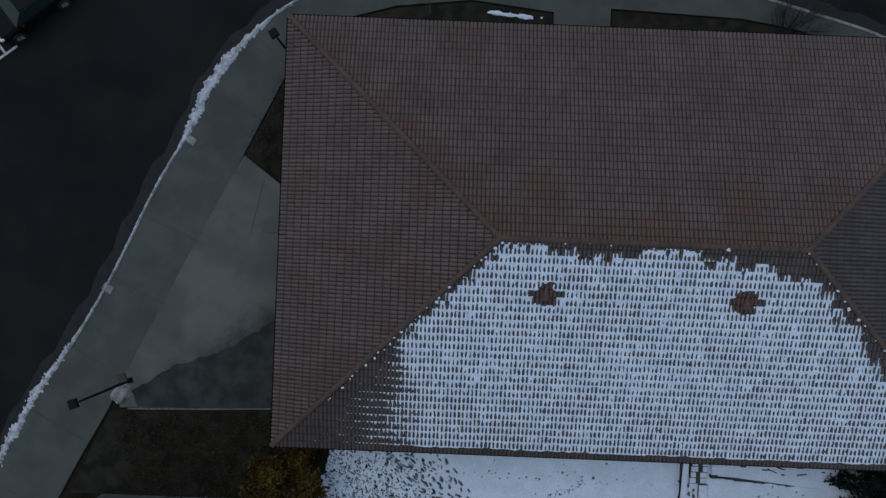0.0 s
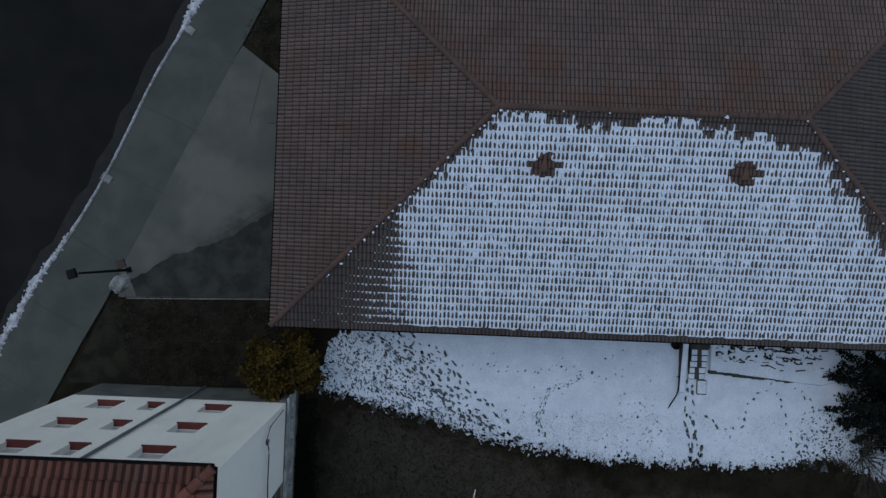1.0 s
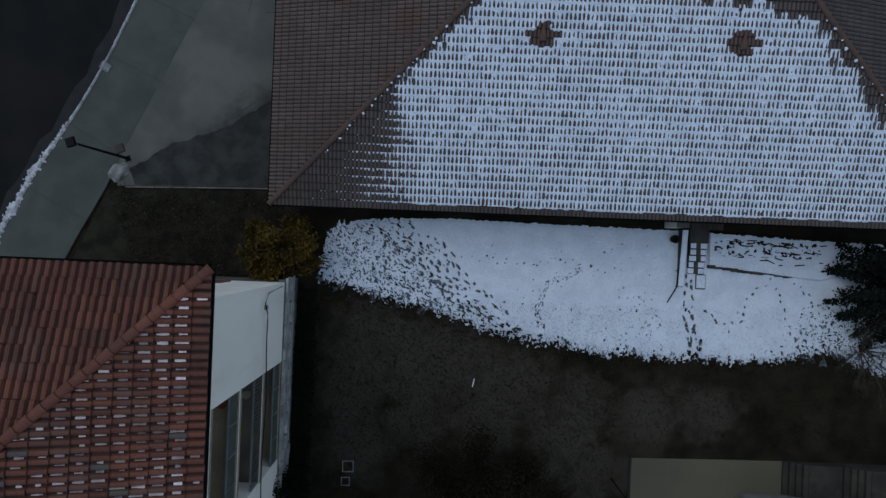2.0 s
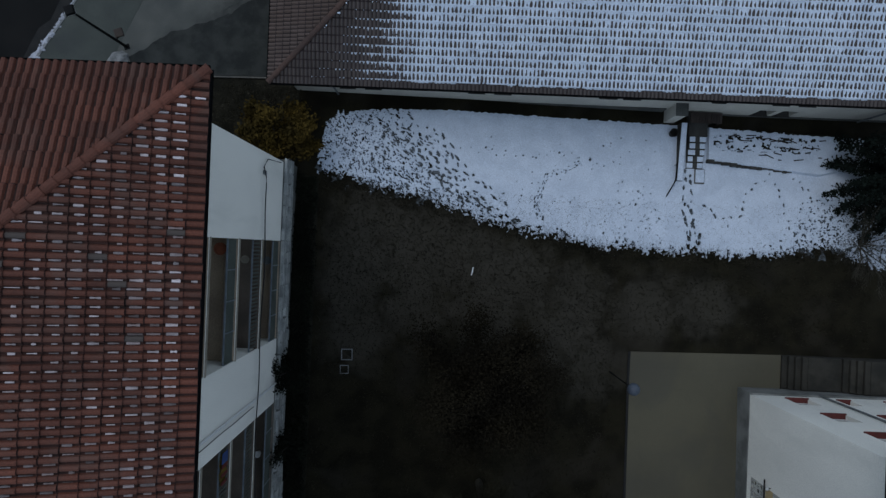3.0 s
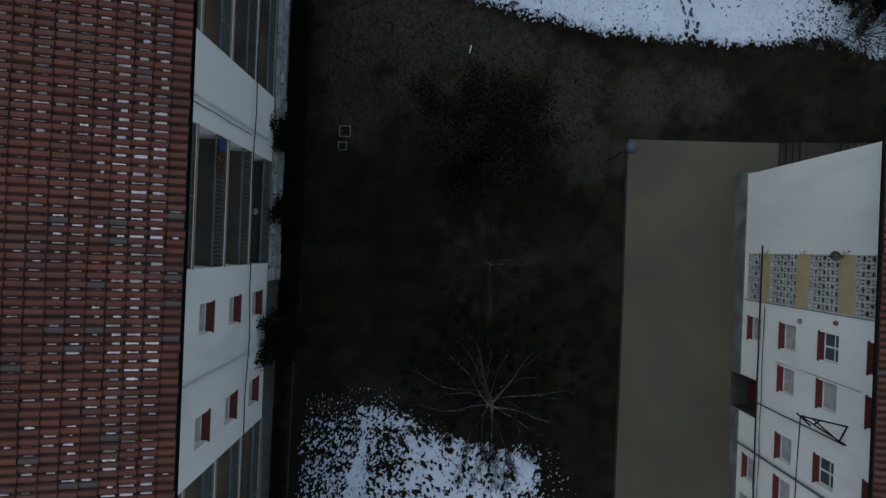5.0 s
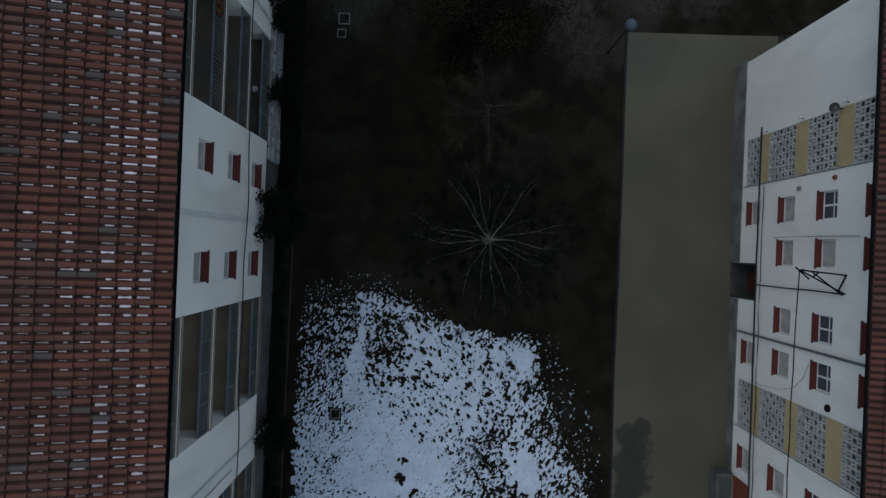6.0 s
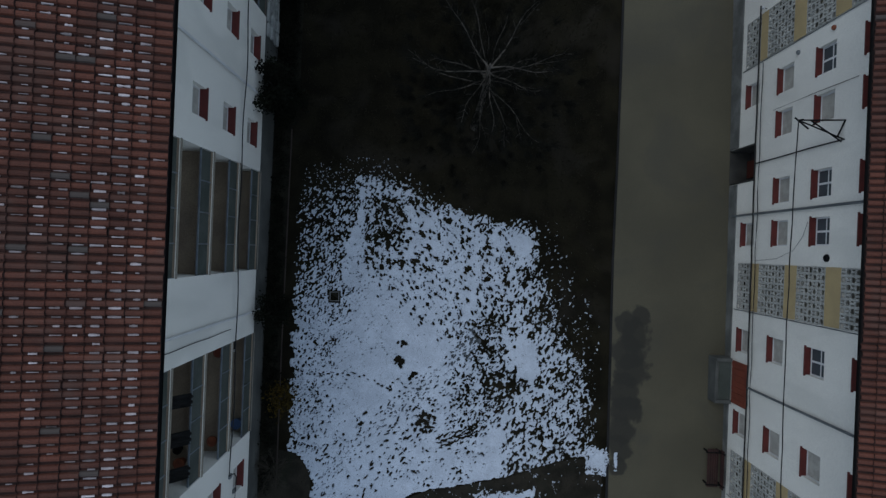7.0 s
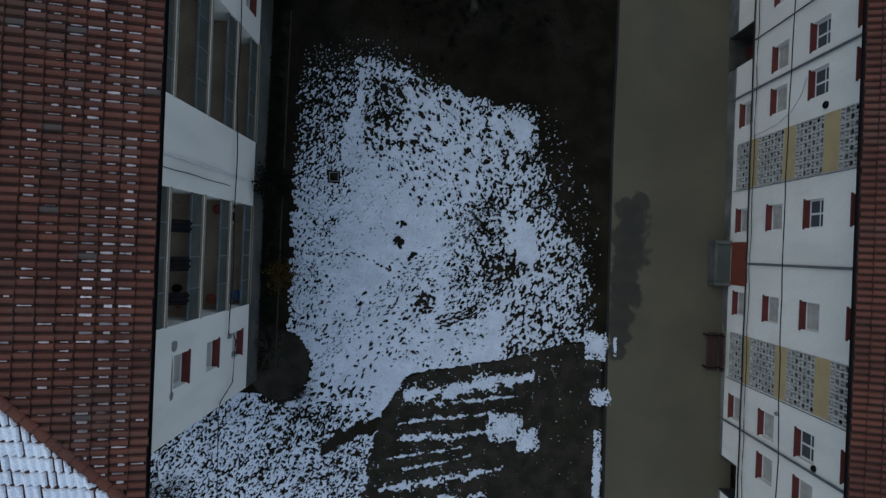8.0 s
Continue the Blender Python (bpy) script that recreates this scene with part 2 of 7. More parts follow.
    "needle": material("needle", (0.011, 0.016, 0.013), (0.006, 0.009, 0.0075), 0.6, 0.9, 20, 0.0, island=0.4, spec=0.04),
    "car_paint": material("car_paint", (0.006, 0.0065, 0.0075), (0.005, 0.0055, 0.006), 2.0, 0.5, 60, 0.0, spec=0.05),
    "chrome": material("chrome", (0.5, 0.5, 0.5), (0.4, 0.4, 0.4), 3.0, 0.3, 60, 0.0, metal=0.9),
    "lamp_glass": material("lamp_glass", (0.6, 0.62, 0.63), (0.5, 0.52, 0.53), 3.0, 0.3, 60, 0.0),
    "road_paint": material("road_paint", (0.45, 0.45, 0.45), (0.3, 0.3, 0.3), 4.0, 0.8, 30, 0.2),
    "blue_plastic": material("blue_plastic", (0.07, 0.085, 0.11), (0.055, 0.068, 0.09), 2.0, 0.5, 40, 0.05),
    "yellow_plastic": material("yellow_plastic", (0.5, 0.45, 0.05), (0.35, 0.3, 0.04), 2.0, 0.5, 40, 0.05),
    "banner_yellow": material("banner_yellow", (0.22, 0.155, 0.03), (0.17, 0.12, 0.025), 3.0, 0.8, 60, 0.1),
    "banner_blue": material("banner_blue", (0.035, 0.065, 0.17), (0.028, 0.052, 0.14), 3.0, 0.8, 60, 0.1),
    "tub_blue": material("tub_blue", (0.09, 0.16, 0.32), (0.07, 0.13, 0.26), 3.0, 0.5, 40, 0.05),
    "cement_patch": material("cement_patch", (0.27, 0.28, 0.27), (0.19, 0.20, 0.19), 5.0, 0.9, 40, 0.4),
    "terracotta": material("terracotta", (0.32, 0.10, 0.05), (0.22, 0.07, 0.04), 3.0, 0.8, 40, 0.1),
}


def glass_material(name, tint, spec=0.6):
    m = bpy.data.materials.new(name)
    m.use_nodes = True
    b = m.node_tree.nodes["Principled BSDF"]
    b.inputs["Base Color"].default_value = (*tint, 1)
    b.inputs["Roughness"].default_value, b.inputs["Specular IOR Level"].default_value = 0.06, spec
    return m


M["glass"] = glass_material("glass", (0.06, 0.075, 0.085))
M["dark_glass"] = glass_material("dark_glass", (0.012, 0.014, 0.015))
M["car_glass"] = glass_material("car_glass", (0.010, 0.018, 0.018), 0.12)

# ---- building helpers ----
WORLD = {}
Z = Vector((0, 0, 1))


def part(name, bm, mat, parent=None, label="", m=None):
    """Links a bmesh (or a mesh) as one object at the world pose m, under parent."""
    if isinstance(bm, bpy.types.Mesh):
        me = bm
    else:
        me = bpy.data.meshes.new(name)
        bmesh.ops.recalc_face_normals(bm, faces=bm.faces)
        bm.to_mesh(me)
        bm.free()
    if mat is not None and not me.materials:
        me.materials.append(M[mat])
    ob = new(name, me)
    m = m or Matrix()
    if parent is not None:
        ob.parent = parent
        ob.matrix_parent_inverse = WORLD[parent].inverted()
    ob.matrix_basis = m
    WORLD[ob] = m
    if label:
        ob["label"] = label
    return ob


def thing(name, at, label, category, group="", kind=""):
    ob = new(name)
    ob.location = at
    WORLD[ob] = Matrix.Translation(at)
    return tagged(ob, label, category, group, kind)


def mesh_of(name, verts, faces):
    me = bpy.data.meshes.new(name)
    me.from_pydata(np.asarray(verts).tolist(), [], np.asarray(faces).tolist() if isinstance(faces, np.ndarray) else faces)
    me.update()
    return me


def box(bm, x0, x1, y0, y1, z0, z1, m=None, bevel=0.0):
    vs = [bm.verts.new((x, y, z)) for z in (z0, z1) for y in (y0, y1) for x in (x0, x1)]
    fs = [bm.faces.new([vs[i] for i in q]) for q in ((0, 2, 3, 1), (4, 5, 7, 6), (0, 1, 5, 4), (2, 6, 7, 3), (0, 4, 6, 2), (1, 3, 7, 5))]
    if bevel:
        es = list({e for f in fs for e in f.edges})
        r = bmesh.ops.bevel(bm, geom=es, offset=bevel, segments=1, affect="EDGES")
        vs = list({v for f in r["faces"] for v in f.verts} | {v for v in vs if v.is_valid})
    if m is not None:
        for v in vs:
            if v.is_valid:
                v.co = m @ v.co
    return bm


def boxed(*args, **kw):
    return box(bmesh.new(), *args, **kw)


def tube(bm, pts, radii, sides=6):
    """A tapered tube along points."""
    rings = []
    pts = [Vector(p) for p in pts]
    for i, p in enumerate(pts):
        d = (pts[min(i + 1, len(pts) - 1)] - pts[max(i - 1, 0)]).normalized()
        a = d.orthogonal().normalized()
        b = d.cross(a)
        r = radii[i] if isinstance(radii, (list, tuple)) else radii
        rings.append([bm.verts.new(p + r * (math.cos(k * math.tau / sides) * a + math.sin(k * math.tau / sides) * b)) for k in range(sides)])
    for q, w in zip(rings, rings[1:]):
        best = min(range(sides), key=lambda s: (q[0].co - w[s].co).length)
        for k in range(sides):
            try:
                bm.faces.new((q[k], q[(k + 1) % sides], w[(k + 1 + best) % sides], w[(k + best) % sides]))
            except ValueError:
                pass
    bm.faces.new(rings[0])
    bm.faces.new(rings[-1])
    return bm


def sag(a, b, drop, n=24, wob=0.0):
    a, b = Vector(a), Vector(b)
    return [a.lerp(b, i / n) - Z * drop * 4 * (i / n) * (1 - i / n) + Vector((wob * math.sin(i * 1.7), 0, wob * math.cos(i * 2.3))) for i in range(n + 1)]


def pierced(O, U, N, us, zs, holes, thick):
    """A wall slab in the plane through O, along U and up, thick behind it, with rectangular holes (u0, u1, z0, z1) through it."""
    cu = sorted({*us, *(h[0] for h in holes), *(h[1] for h in holes)})
    cz = sorted({*zs, *(h[2] for h in holes), *(h[3] for h in holes)})
    cu = [u for u in cu if us[0] <= u <= us[1]]
    cz = [z for z in cz if zs[0] <= z <= zs[1]]
    O, U, N = Vector(O), Vector(U), Vector(N)
    bm = bmesh.new()
    grid = {}

    def v(i, j, k):
        if (i, j, k) not in grid:
            grid[i, j, k] = bm.verts.new(O + U * cu[i] + Z * cz[j] - N * (thick * k))
        return grid[i, j, k]

    def solid(i, j):
        if not (0 <= i < len(cu) - 1 and 0 <= j < len(cz) - 1):
            return False
        u, z = (cu[i] + cu[i + 1]) / 2, (cz[j] + cz[j + 1]) / 2
        return not any(h[0] < u < h[1] and h[2] < z < h[3] for h in holes)

    for i in range(len(cu) - 1):
        for j in range(len(cz) - 1):
            if not solid(i, j):
                continue
            for k in (0, 1):
                bm.faces.new((v(i, j, k), v(i + 1, j, k), v(i + 1, j + 1, k), v(i, j + 1, k)))
            for di, dj, a, b in ((-1, 0, (i, j), (i, j + 1)), (1, 0, (i + 1, j), (i + 1, j + 1)), (0, -1, (i, j), (i + 1, j)), (0, 1, (i, j + 1), (i + 1, j + 1))):
                if not solid(i + di, j + dj):
                    bm.faces.new((v(*a, 0), v(*b, 0), v(*b, 1), v(*a, 1)))
    return bm


def lattice(xi, yi, s):
    h = (xi * 374761393 + yi * 668265263 + s * 974711) & 0x7FFFFFFF
    h = ((h ^ (h >> 13)) * 1274126177) & 0x7FFFFFFF
    return ((h ^ (h >> 16)) & 0xFFFF) / 65535.0


def vnoise(x, y, s=0):
    """Smooth value noise in 0..1 on arrays."""
    xi, yi = np.floor(x).astype(np.int64), np.floor(y).astype(np.int64)
    fx, fy = x - xi, y - yi
    fx, fy = fx * fx * (3 - 2 * fx), fy * fy * (3 - 2 * fy)
    a = lattice(xi, yi, s) * (1 - fx) + lattice(xi + 1, yi, s) * fx
    b = lattice(xi, yi + 1, s) * (1 - fx) + lattice(xi + 1, yi + 1, s) * fx
    return a * (1 - fy) + b * fy


def fbm(x, y, s=0, octaves=3):
    return sum(vnoise(x * 2 ** o, y * 2 ** o, s + o * 17) * 0.5 ** o for o in range(octaves)) / sum(0.5 ** o for o in range(octaves))


def smooth(a, lo, hi):
    t = np.clip((a - lo) / (hi - lo), 0, 1)
    return t * t * (3 - 2 * t)


# ---- the ground ----
GX = np.array([-30.0, -12.0, -5.0, 2.0, 10.0, 16.0, 26.0])
GY = np.array([-60.0, -45.0, -35.0, -23.0, -18.0, -13.0, -10.0, 0.0, 16.0])
GZ = np.array([
    [2.0, 2.0, 1.9, 1.8, 0.78, 0.78, 0.78],
    [1.9, 1.9, 1.9, 1.7, 0.3, 0.3, 0.3],
    [1.6, 1.6, 1.6, 1.5, -0.02, -0.02, 0.0],
    [1.4, 1.4, 1.3, 1.2, -0.4, -0.45, -0.4],
    [1.3, 1.3, 1.2, 1.15, 0.0, -0.3, -0.5],
    [1.3, 1.2, 0.8, 0.4, -0.4, -0.8, -0.9],
    [1.2, 1.1, 0.7, 0.3, -0.4, -0.9, -1.0],
    [1.1, 1.05, 0.8, 0.5, 0.0, -0.5, -0.8],
    [1.0, 1.0, 0.8, 0.6, 0.3, 0.0, -0.2]])


def ground_z(x, y):
    """Height of the ground, on arrays or numbers."""
    x, y = np.clip(np.asarray(x, float), GX[0], GX[-1]), np.clip(np.asarray(y, float), GY[0], GY[-1])
    i = np.clip(np.searchsorted(GX, x) - 1, 0, len(GX) - 2)
    j = np.clip(np.searchsorted(GY, y) - 1, 0, len(GY) - 2)
    u, v = (x - GX[i]) / (GX[i + 1] - GX[i]), (y - GY[j]) / (GY[j + 1] - GY[j])
    return (GZ[j, i] * (1 - u) + GZ[j, i + 1] * u) * (1 - v) + (GZ[j + 1, i] * (1 - u) + GZ[j + 1, i + 1] * u) * v


def gz(x, y):
    return float(ground_z(x, y))


def sheet_faces(nx, ny, keep=None):
    i, j = np.meshgrid(np.arange(nx - 1), np.arange(ny - 1), indexing="ij")
    a = i * ny + j
    f = np.stack([a, a + ny, a + ny + 1, a + 1], -1).reshape(-1, 4)
    return f if keep is None else f[keep.reshape(-1)]


def compact(verts, faces):
    used = np.unique(faces)
    back = np.zeros(len(verts), np.int64)
    back[used] = np.arange(len(used))
    return verts[used], back[faces]


far = [60, 90, 150, 300, 700, 1500]
ax = np.array([-f for f in far[::-1]] + list(np.arange(-45, 45.1, 0.5)) + far, float)
ay = np.array([-f - 20 for f in far[::-1]] + list(np.arange(-75, 40.1, 0.5)) + far, float)
X, Y = np.meshgrid(ax, ay, indexing="ij")
tagged(part("ground", mesh_of("ground", np.stack([X, Y, ground_z(X, Y)], -1).reshape(-1, 3), sheet_faces(len(ax), len(ay))), "lawn"),
       "dark winter lawn of dormant grass and bare earth", "ground", kind="structure")


def drape(name, poly, mat, up, thick, label, category, cut=1.0, kind="structure", parent=None):
    """A slab with the outline poly that follows the ground, its top `up` above it."""
    bm = bmesh.new()
    bm.faces.new([bm.verts.new((x, y, 0)) for x, y in poly])
    bmesh.ops.triangulate(bm, faces=bm.faces[:])
    for k, vals in ((0, [p[0] for p in poly]), (1, [p[1] for p in poly])):
        c = math.floor(min(vals) / cut) * cut + cut
        while c < max(vals) - 1e-3:
            co, no = [0, 0, 0], [0, 0, 0]
            co[k], no[k] = c, 1
            bmesh.ops.bisect_plane(bm, geom=bm.verts[:] + bm.edges[:] + bm.faces[:], plane_co=co, plane_no=no)
            c += cut
    top = bm.faces[:]
    for v in bm.verts:
        v.co.z = gz(v.co.x, v.co.y) + up
    rim = [e for e in bm.edges if len(e.link_faces) == 1]
    low = {}
    for e in rim:
        for v in e.verts:
            if v not in low:
                low[v] = bm.verts.new(v.co - Z * thick)
    for e in rim:
        a, b = e.verts
        bm.faces.new((a, b, low[b], low[a]))
    ob = part(name, bm, mat, parent)
    if parent is None:
        tagged(ob, label, category, kind=kind)
    return ob


# kerb line of the road that swings round the corner, from south to north
KERB = [(-31.0, -30.0), (-26.2, -20.0), (-23.6, -14.6), (-21.8, -11.0), (-20.45, -8.35), (-18.8, -5.65), (-17.2, -2.7), (-16.1, -0.3), (-14.8, 2.65),
        (-13.2, 5.6), (-12.35, 7.7), (-10.7, 10.1), (-8.2, 12.4), (-5.0, 13.9), (0.0, 14.9), (8.0, 15.2), (14.5, 14.4), (19.7, 13.2), (24.0, 11.9), (33.0, 8.0), (40.0, 4.0)]


def smooth_line(pts, n=4):
    out = []
    for i in range(len(pts) - 1):
        p = [Vector(pts[min(max(i + k, 0), len(pts) - 1)]) for k in (-1, 0, 1, 2)]
        for s in range(n):
            t = s / n
            out.append(tuple(0.5 * ((2 * p[1]) + (p[2] - p[0]) * t + (2 * p[0] - 5 * p[1] + 4 * p[2] - p[3]) * t * t + (3 * p[1] - p[0] - 3 * p[2] + p[3]) * t ** 3)))
    return out + [tuple(pts[-1])]


kerb_line = smooth_line(KERB)


def offset_line(line, d):
    out = []
    for i, p in enumerate(line):
        a, b = Vector(line[max(i - 1, 0)]), Vector(line[min(i + 1, len(line) - 1)])
        t = (b - a).normalized()
        out.append((p[0] - t.y * d, p[1] + t.x * d))
    return out


drape("road", offset_line(kerb_line, 0.05) + [(40, 40), (-44, 40), (-44, -30)], "asphalt", 0.012, 0.3, "wide road of dark damp asphalt", "road", 2.0)
bm = bmesh.new()
near, away = offset_line(kerb_line, 0.05), offset_line(kerb_line, 0.7)
away = [(x + 0.12 * math.sin(i * 1.7), y + 0.1 * math.sin(i * 2.9)) for i, (x, y) in enumerate(away)]
ga, gb = [[bm.verts.new((x, y, gz(x, y) + 0.022)) for x, y in line] for line in (near, away)]
for i in range(len(ga) - 1):
    bm.faces.new((ga[i], ga[i + 1], gb[i + 1], gb[i]))
tagged(part("road_gutter", bm, "gutter"), "worn gritty gutter strip along the kerb", "gutter", kind="structure")
sidewalk_inner = [(33.0, 7.0), (24.0, 11.0), (18.0, 12.5), (15.4, 12.85), (8.3, 12.95), (8.3, 9.0), (5.3, 9.0), (5.3, 12.6), (1.0, 13.0), (-2.9, 12.5), (-5.2, 11.8), (-6.5, 10.6),
                  (-8.4, 8.7), (-10.3, 4.7), (-13.4, -1.6), (-15.8, -6.6), (-16.8, -8.9), (-18.0, -11.2), (-19.0, -13.3), (-22.4, -20.2), (-27.5, -30.0)]
drape("pavement", [*offset_line(kerb_line, -0.08)[:-5], *sidewalk_inner], "pavement", 0.11, 0.3, "grey concrete pavement with joints along the road", "pavement", 1.0)
drape("forecourt", [(-10.4, 4.4), (-8.3, 2.85), (-6.5, 2.0), (-6.5, -8.45), (-16.2, -8.75), (-16.2, -6.7), (-13.75, -1.6)], "plaza", 0.103, 0.3, "grey concrete forecourt with a damp stained corner", "pavement", 1.0)
# rain-damp corner of the forecourt
rd = random.Random(3)
front = [(-15.6, -7.9), (-13.7, -6.6), (-11.0, -5.6), (-8.45, -4.0), (-6.55, -3.0)]
rim = []
for i in range(61):
    q = i / 60 * 4
    a, b = front[min(int(q), 3)], front[min(int(q), 3) + 1]
    s = q - min(int(q), 3)
    rim.append((a[0] + (b[0] - a[0]) * s + rd.gauss(0, 0.015), a[1] + (b[1] - a[1]) * s + rd.gauss(0, 0.03) + 0.06 * math.sin(i * 0.7) * math.sin(i * 0.23)))
drape("damp_patch", rim[:-1] + [(-6.55, -3.0), (-6.55, -8.42), (-15.3, -8.68)], "damp", 0.107, 0.003, "", "", 1.0, parent=bpy.data.objects["forecourt"])
bm = bmesh.new()
for k in range(len(kerb_line) - 1):
    ins, out = offset_line(kerb_line, -0.08), offset_line(kerb_line, 0.06)
    quad = [ins[k], ins[k + 1], out[k + 1], out[k]]
    for zt in (0.14,):
        v = [bm.verts.new((x, y, gz(x, y) + zt)) for x, y in quad] + [bm.verts.new((x, y, gz(x, y) - 0.2)) for x, y in quad]
        for q in ((0, 1, 2, 3), (2, 3, 7, 6), (0, 1, 5, 4)):
            bm.faces.new([v[i] for i in q])
tagged(part("kerb", bm, "kerb"), "pale concrete kerb along the curved road", "kerb", kind="structure")
# pavement joints
bm = bmesh.new()
for k in range(10, len(kerb_line) - 14, 5):
    a = Vector(offset_line(kerb_line, -0.15)[k])
    b = min((Vector(p) for p in sidewalk_inner), key=lambda p: (p - a).length)
    t = Vector(kerb_line[k + 1]) - Vector(kerb_line[k - 1])
    nrm = Vector((t.y, -t.x)).normalized()
    b = a + nrm * min(3.0, max(1.2, (b - a).length * 0.95))
    w = t.normalized() * 0.016
    bm.faces.new([bm.verts.new((p.x, p.y, gz(p.x, p.y) + 0.116)) for p in (a - w, a + w, b + w, b - w)])
part("joint", bm, "joint", bpy.data.objects["pavement"], "dark joints across the slabs")
for (xa, ya), (xb, yb), w in (((-12.7, 0.35), (-6.6, 0.55), 0.02), ((-9.9, 0.4), (-9.3, 3.3), 0.014), ((-10.9, -5.3), (-8.6, -3.6), 0.03)):
    run = Vector((xb - xa, yb - ya))
    nrm = Vector((-run.y, run.x)).normalized() * w
    bm = bmesh.new()
    bm.faces.new([bm.verts.new((x, y, gz(x, y) + 0.112)) for x, y in ((xa - nrm.x, ya - nrm.y), (xb - nrm.x, yb - nrm.y), (xb + nrm.x, yb + nrm.y), (xa + nrm.x, ya + nrm.y))])
    part("joint", bm, "joint", bpy.data.objects["forecourt"], "dark joint across the slabs")
drape("court_pavement", [(11.11, -22.12), (19.24, -22.0), (19.24, -24.4), (17.6, -24.4), (17.6, -75.0), (11.06, -75.0), (11.06, -58.7), (11.0, -46.8), (10.97, -40.3), (11.05, -35.0), (11.09, -30.0)], "court", 0.05, 0.4, "smooth beige-grey concrete court beside the block", "pavement", 1.0)
# kerb stones between lawn and court
bm = bmesh.new()
edge = [(11.11, -22.12), (11.09, -30.0), (11.05, -35.0), (10.97, -40.3), (11.0, -46.8), (11.06, -58.7), (11.06, -75.0)]
for (xa, ya), (xb, yb) in zip(edge, edge[1:]):
    n = 12
    for i in range(n):
        p = [(xa + (xb - xa) * s / n, ya + (yb - ya) * s / n) for s in (i, i + 1)]
        v = []
        for x, y in p:
            v += [bm.verts.new((x + dx, y, gz(x, y) + dz)) for dx, dz in ((-0.1, -0.1), (-0.1, 0.07), (0.02, 0.07), (0.02, -0.1))]
        for q in ((0, 1, 5, 4), (1, 2, 6, 5), (2, 3, 7, 6)):
            bm.faces.new([v[i] for i in q])
tagged(part("edging", bm, "gutter"), "low concrete edging between lawn and court", "edging", kind="structure")
# beds
drape("planting_bed", [(-18.6, -13.2), (-16.75, -9.0), (-15.7, -8.85), (-6.9, -8.6), (-6.9, -13.0), (-17.6, -13.2)], "soil", 0.02, 0.1, "dark earth bed with dead grass beside the forecourt", "planting bed", 1.0)
drape("planting_bed", [(-10.2, 4.75), (-8.35, 8.6), (-6.5, 8.6), (-6.5, 2.2), (-8.3, 3.0)], "soil", 0.06, 0.1, "dark earth bed wedged between pavement and house", "planting bed", 1.0)
drape("planting_bed", [(-5.1, 11.75), (-2.9, 12.4), (1.0, 12.9), (5.25, 12.5), (5.25, 9.0), (-5.1, 9.0)], "soil", 0.06, 0.1, "dark earth bed with traces of snow along the house", "planting bed", 1.0)
drape("planting_bed", [(8.35, 9.0), (8.35, 12.85), (15.4, 12.75), (18.0, 12.4), (24.0, 10.9), (24.0, 9.0)], "soil", 0.06, 0.1, "dark earth bed along the house front", "planting bed", 1.0)
tagged(part("edging", tube(bmesh.new(), [(x, -8.8 + (x + 15.8) * 0.03, gz(x, -8.7) + 0.08) for x in np.linspace(-15.8, -6.7, 12)], 0.05, 4), "step"), "thin concrete edging between forecourt and earth bed", "edging", kind="structure")


# ---- roofs of curved tiles ----
PROFILE_U = np.array([-0.5, -0.385, -0.2, 0.0, 0.2, 0.385, 0.5])
PROFILE_H = np.array([0.0, 0.06, 0.72, 1.0, 0.72, 0.06, 0.0])
BARREL_U = np.array([-0.5, -0.36, -0.24, 0.0, 0.24, 0.36, 0.5])
BARREL_H = np.array([0.0, 0.03, 0.76, 1.0, 0.76, 0.03, 0.0])
STEP = 0.036


def tile_shape(pitch, course, high, lap, barrel=False):
    """One tile: x across, y up the slope, z off the deck; its lower end stands proud of the next course."""
    k = len(PROFILE_U)
    us, hs = (BARREL_U, BARREL_H) if barrel else (PROFILE_U, PROFILE_H)
    rows = []
    for y, lift, scale in ((-0.02, -0.012, 0.75), (-0.02, STEP, 1.0), (course - lap, 0.003, 0.87), (course, 0.0, 0.86)):
        rows.append(np.stack([us * pitch, np.full(k, y), hs * high * scale + lift], -1))
    f = [(r * k + i, r * k + i + 1, (r + 1) * k + i + 1, (r + 1) * k + i) for r in (0, 1, 2) for i in range(k - 1)]
    return np.concatenate(rows), np.array(f)


def hip_planes(x0, x1, y0, y1, z0, rise):
    """The four planes of a hipped roof: name, eave corner, along the eave, up the slope, eave length, run, and the hips' spread."""
    w, l = x1 - x0, y1 - y0
    run = min(w, l) / 2
    up = math.hypot(run, rise)
    s, c = rise / up, run / up
    long_x = w > l
    return [
        ("south", Vector((x0, y0, z0)), Vector((1, 0, 0)), Vector((0, c, s)), w, up, run),
        ("east", Vector((x1, y0, z0)), Vector((0, 1, 0)), Vector((-c, 0, s)), l, up, run),
        ("north", Vector((x1, y1, z0)), Vector((-1, 0, 0)), Vector((0, -c, s)), w, up, run),
        ("west", Vector((x0, y1, z0)), Vector((0, -1, 0)), Vector((c, 0, s)), l, up, run)]


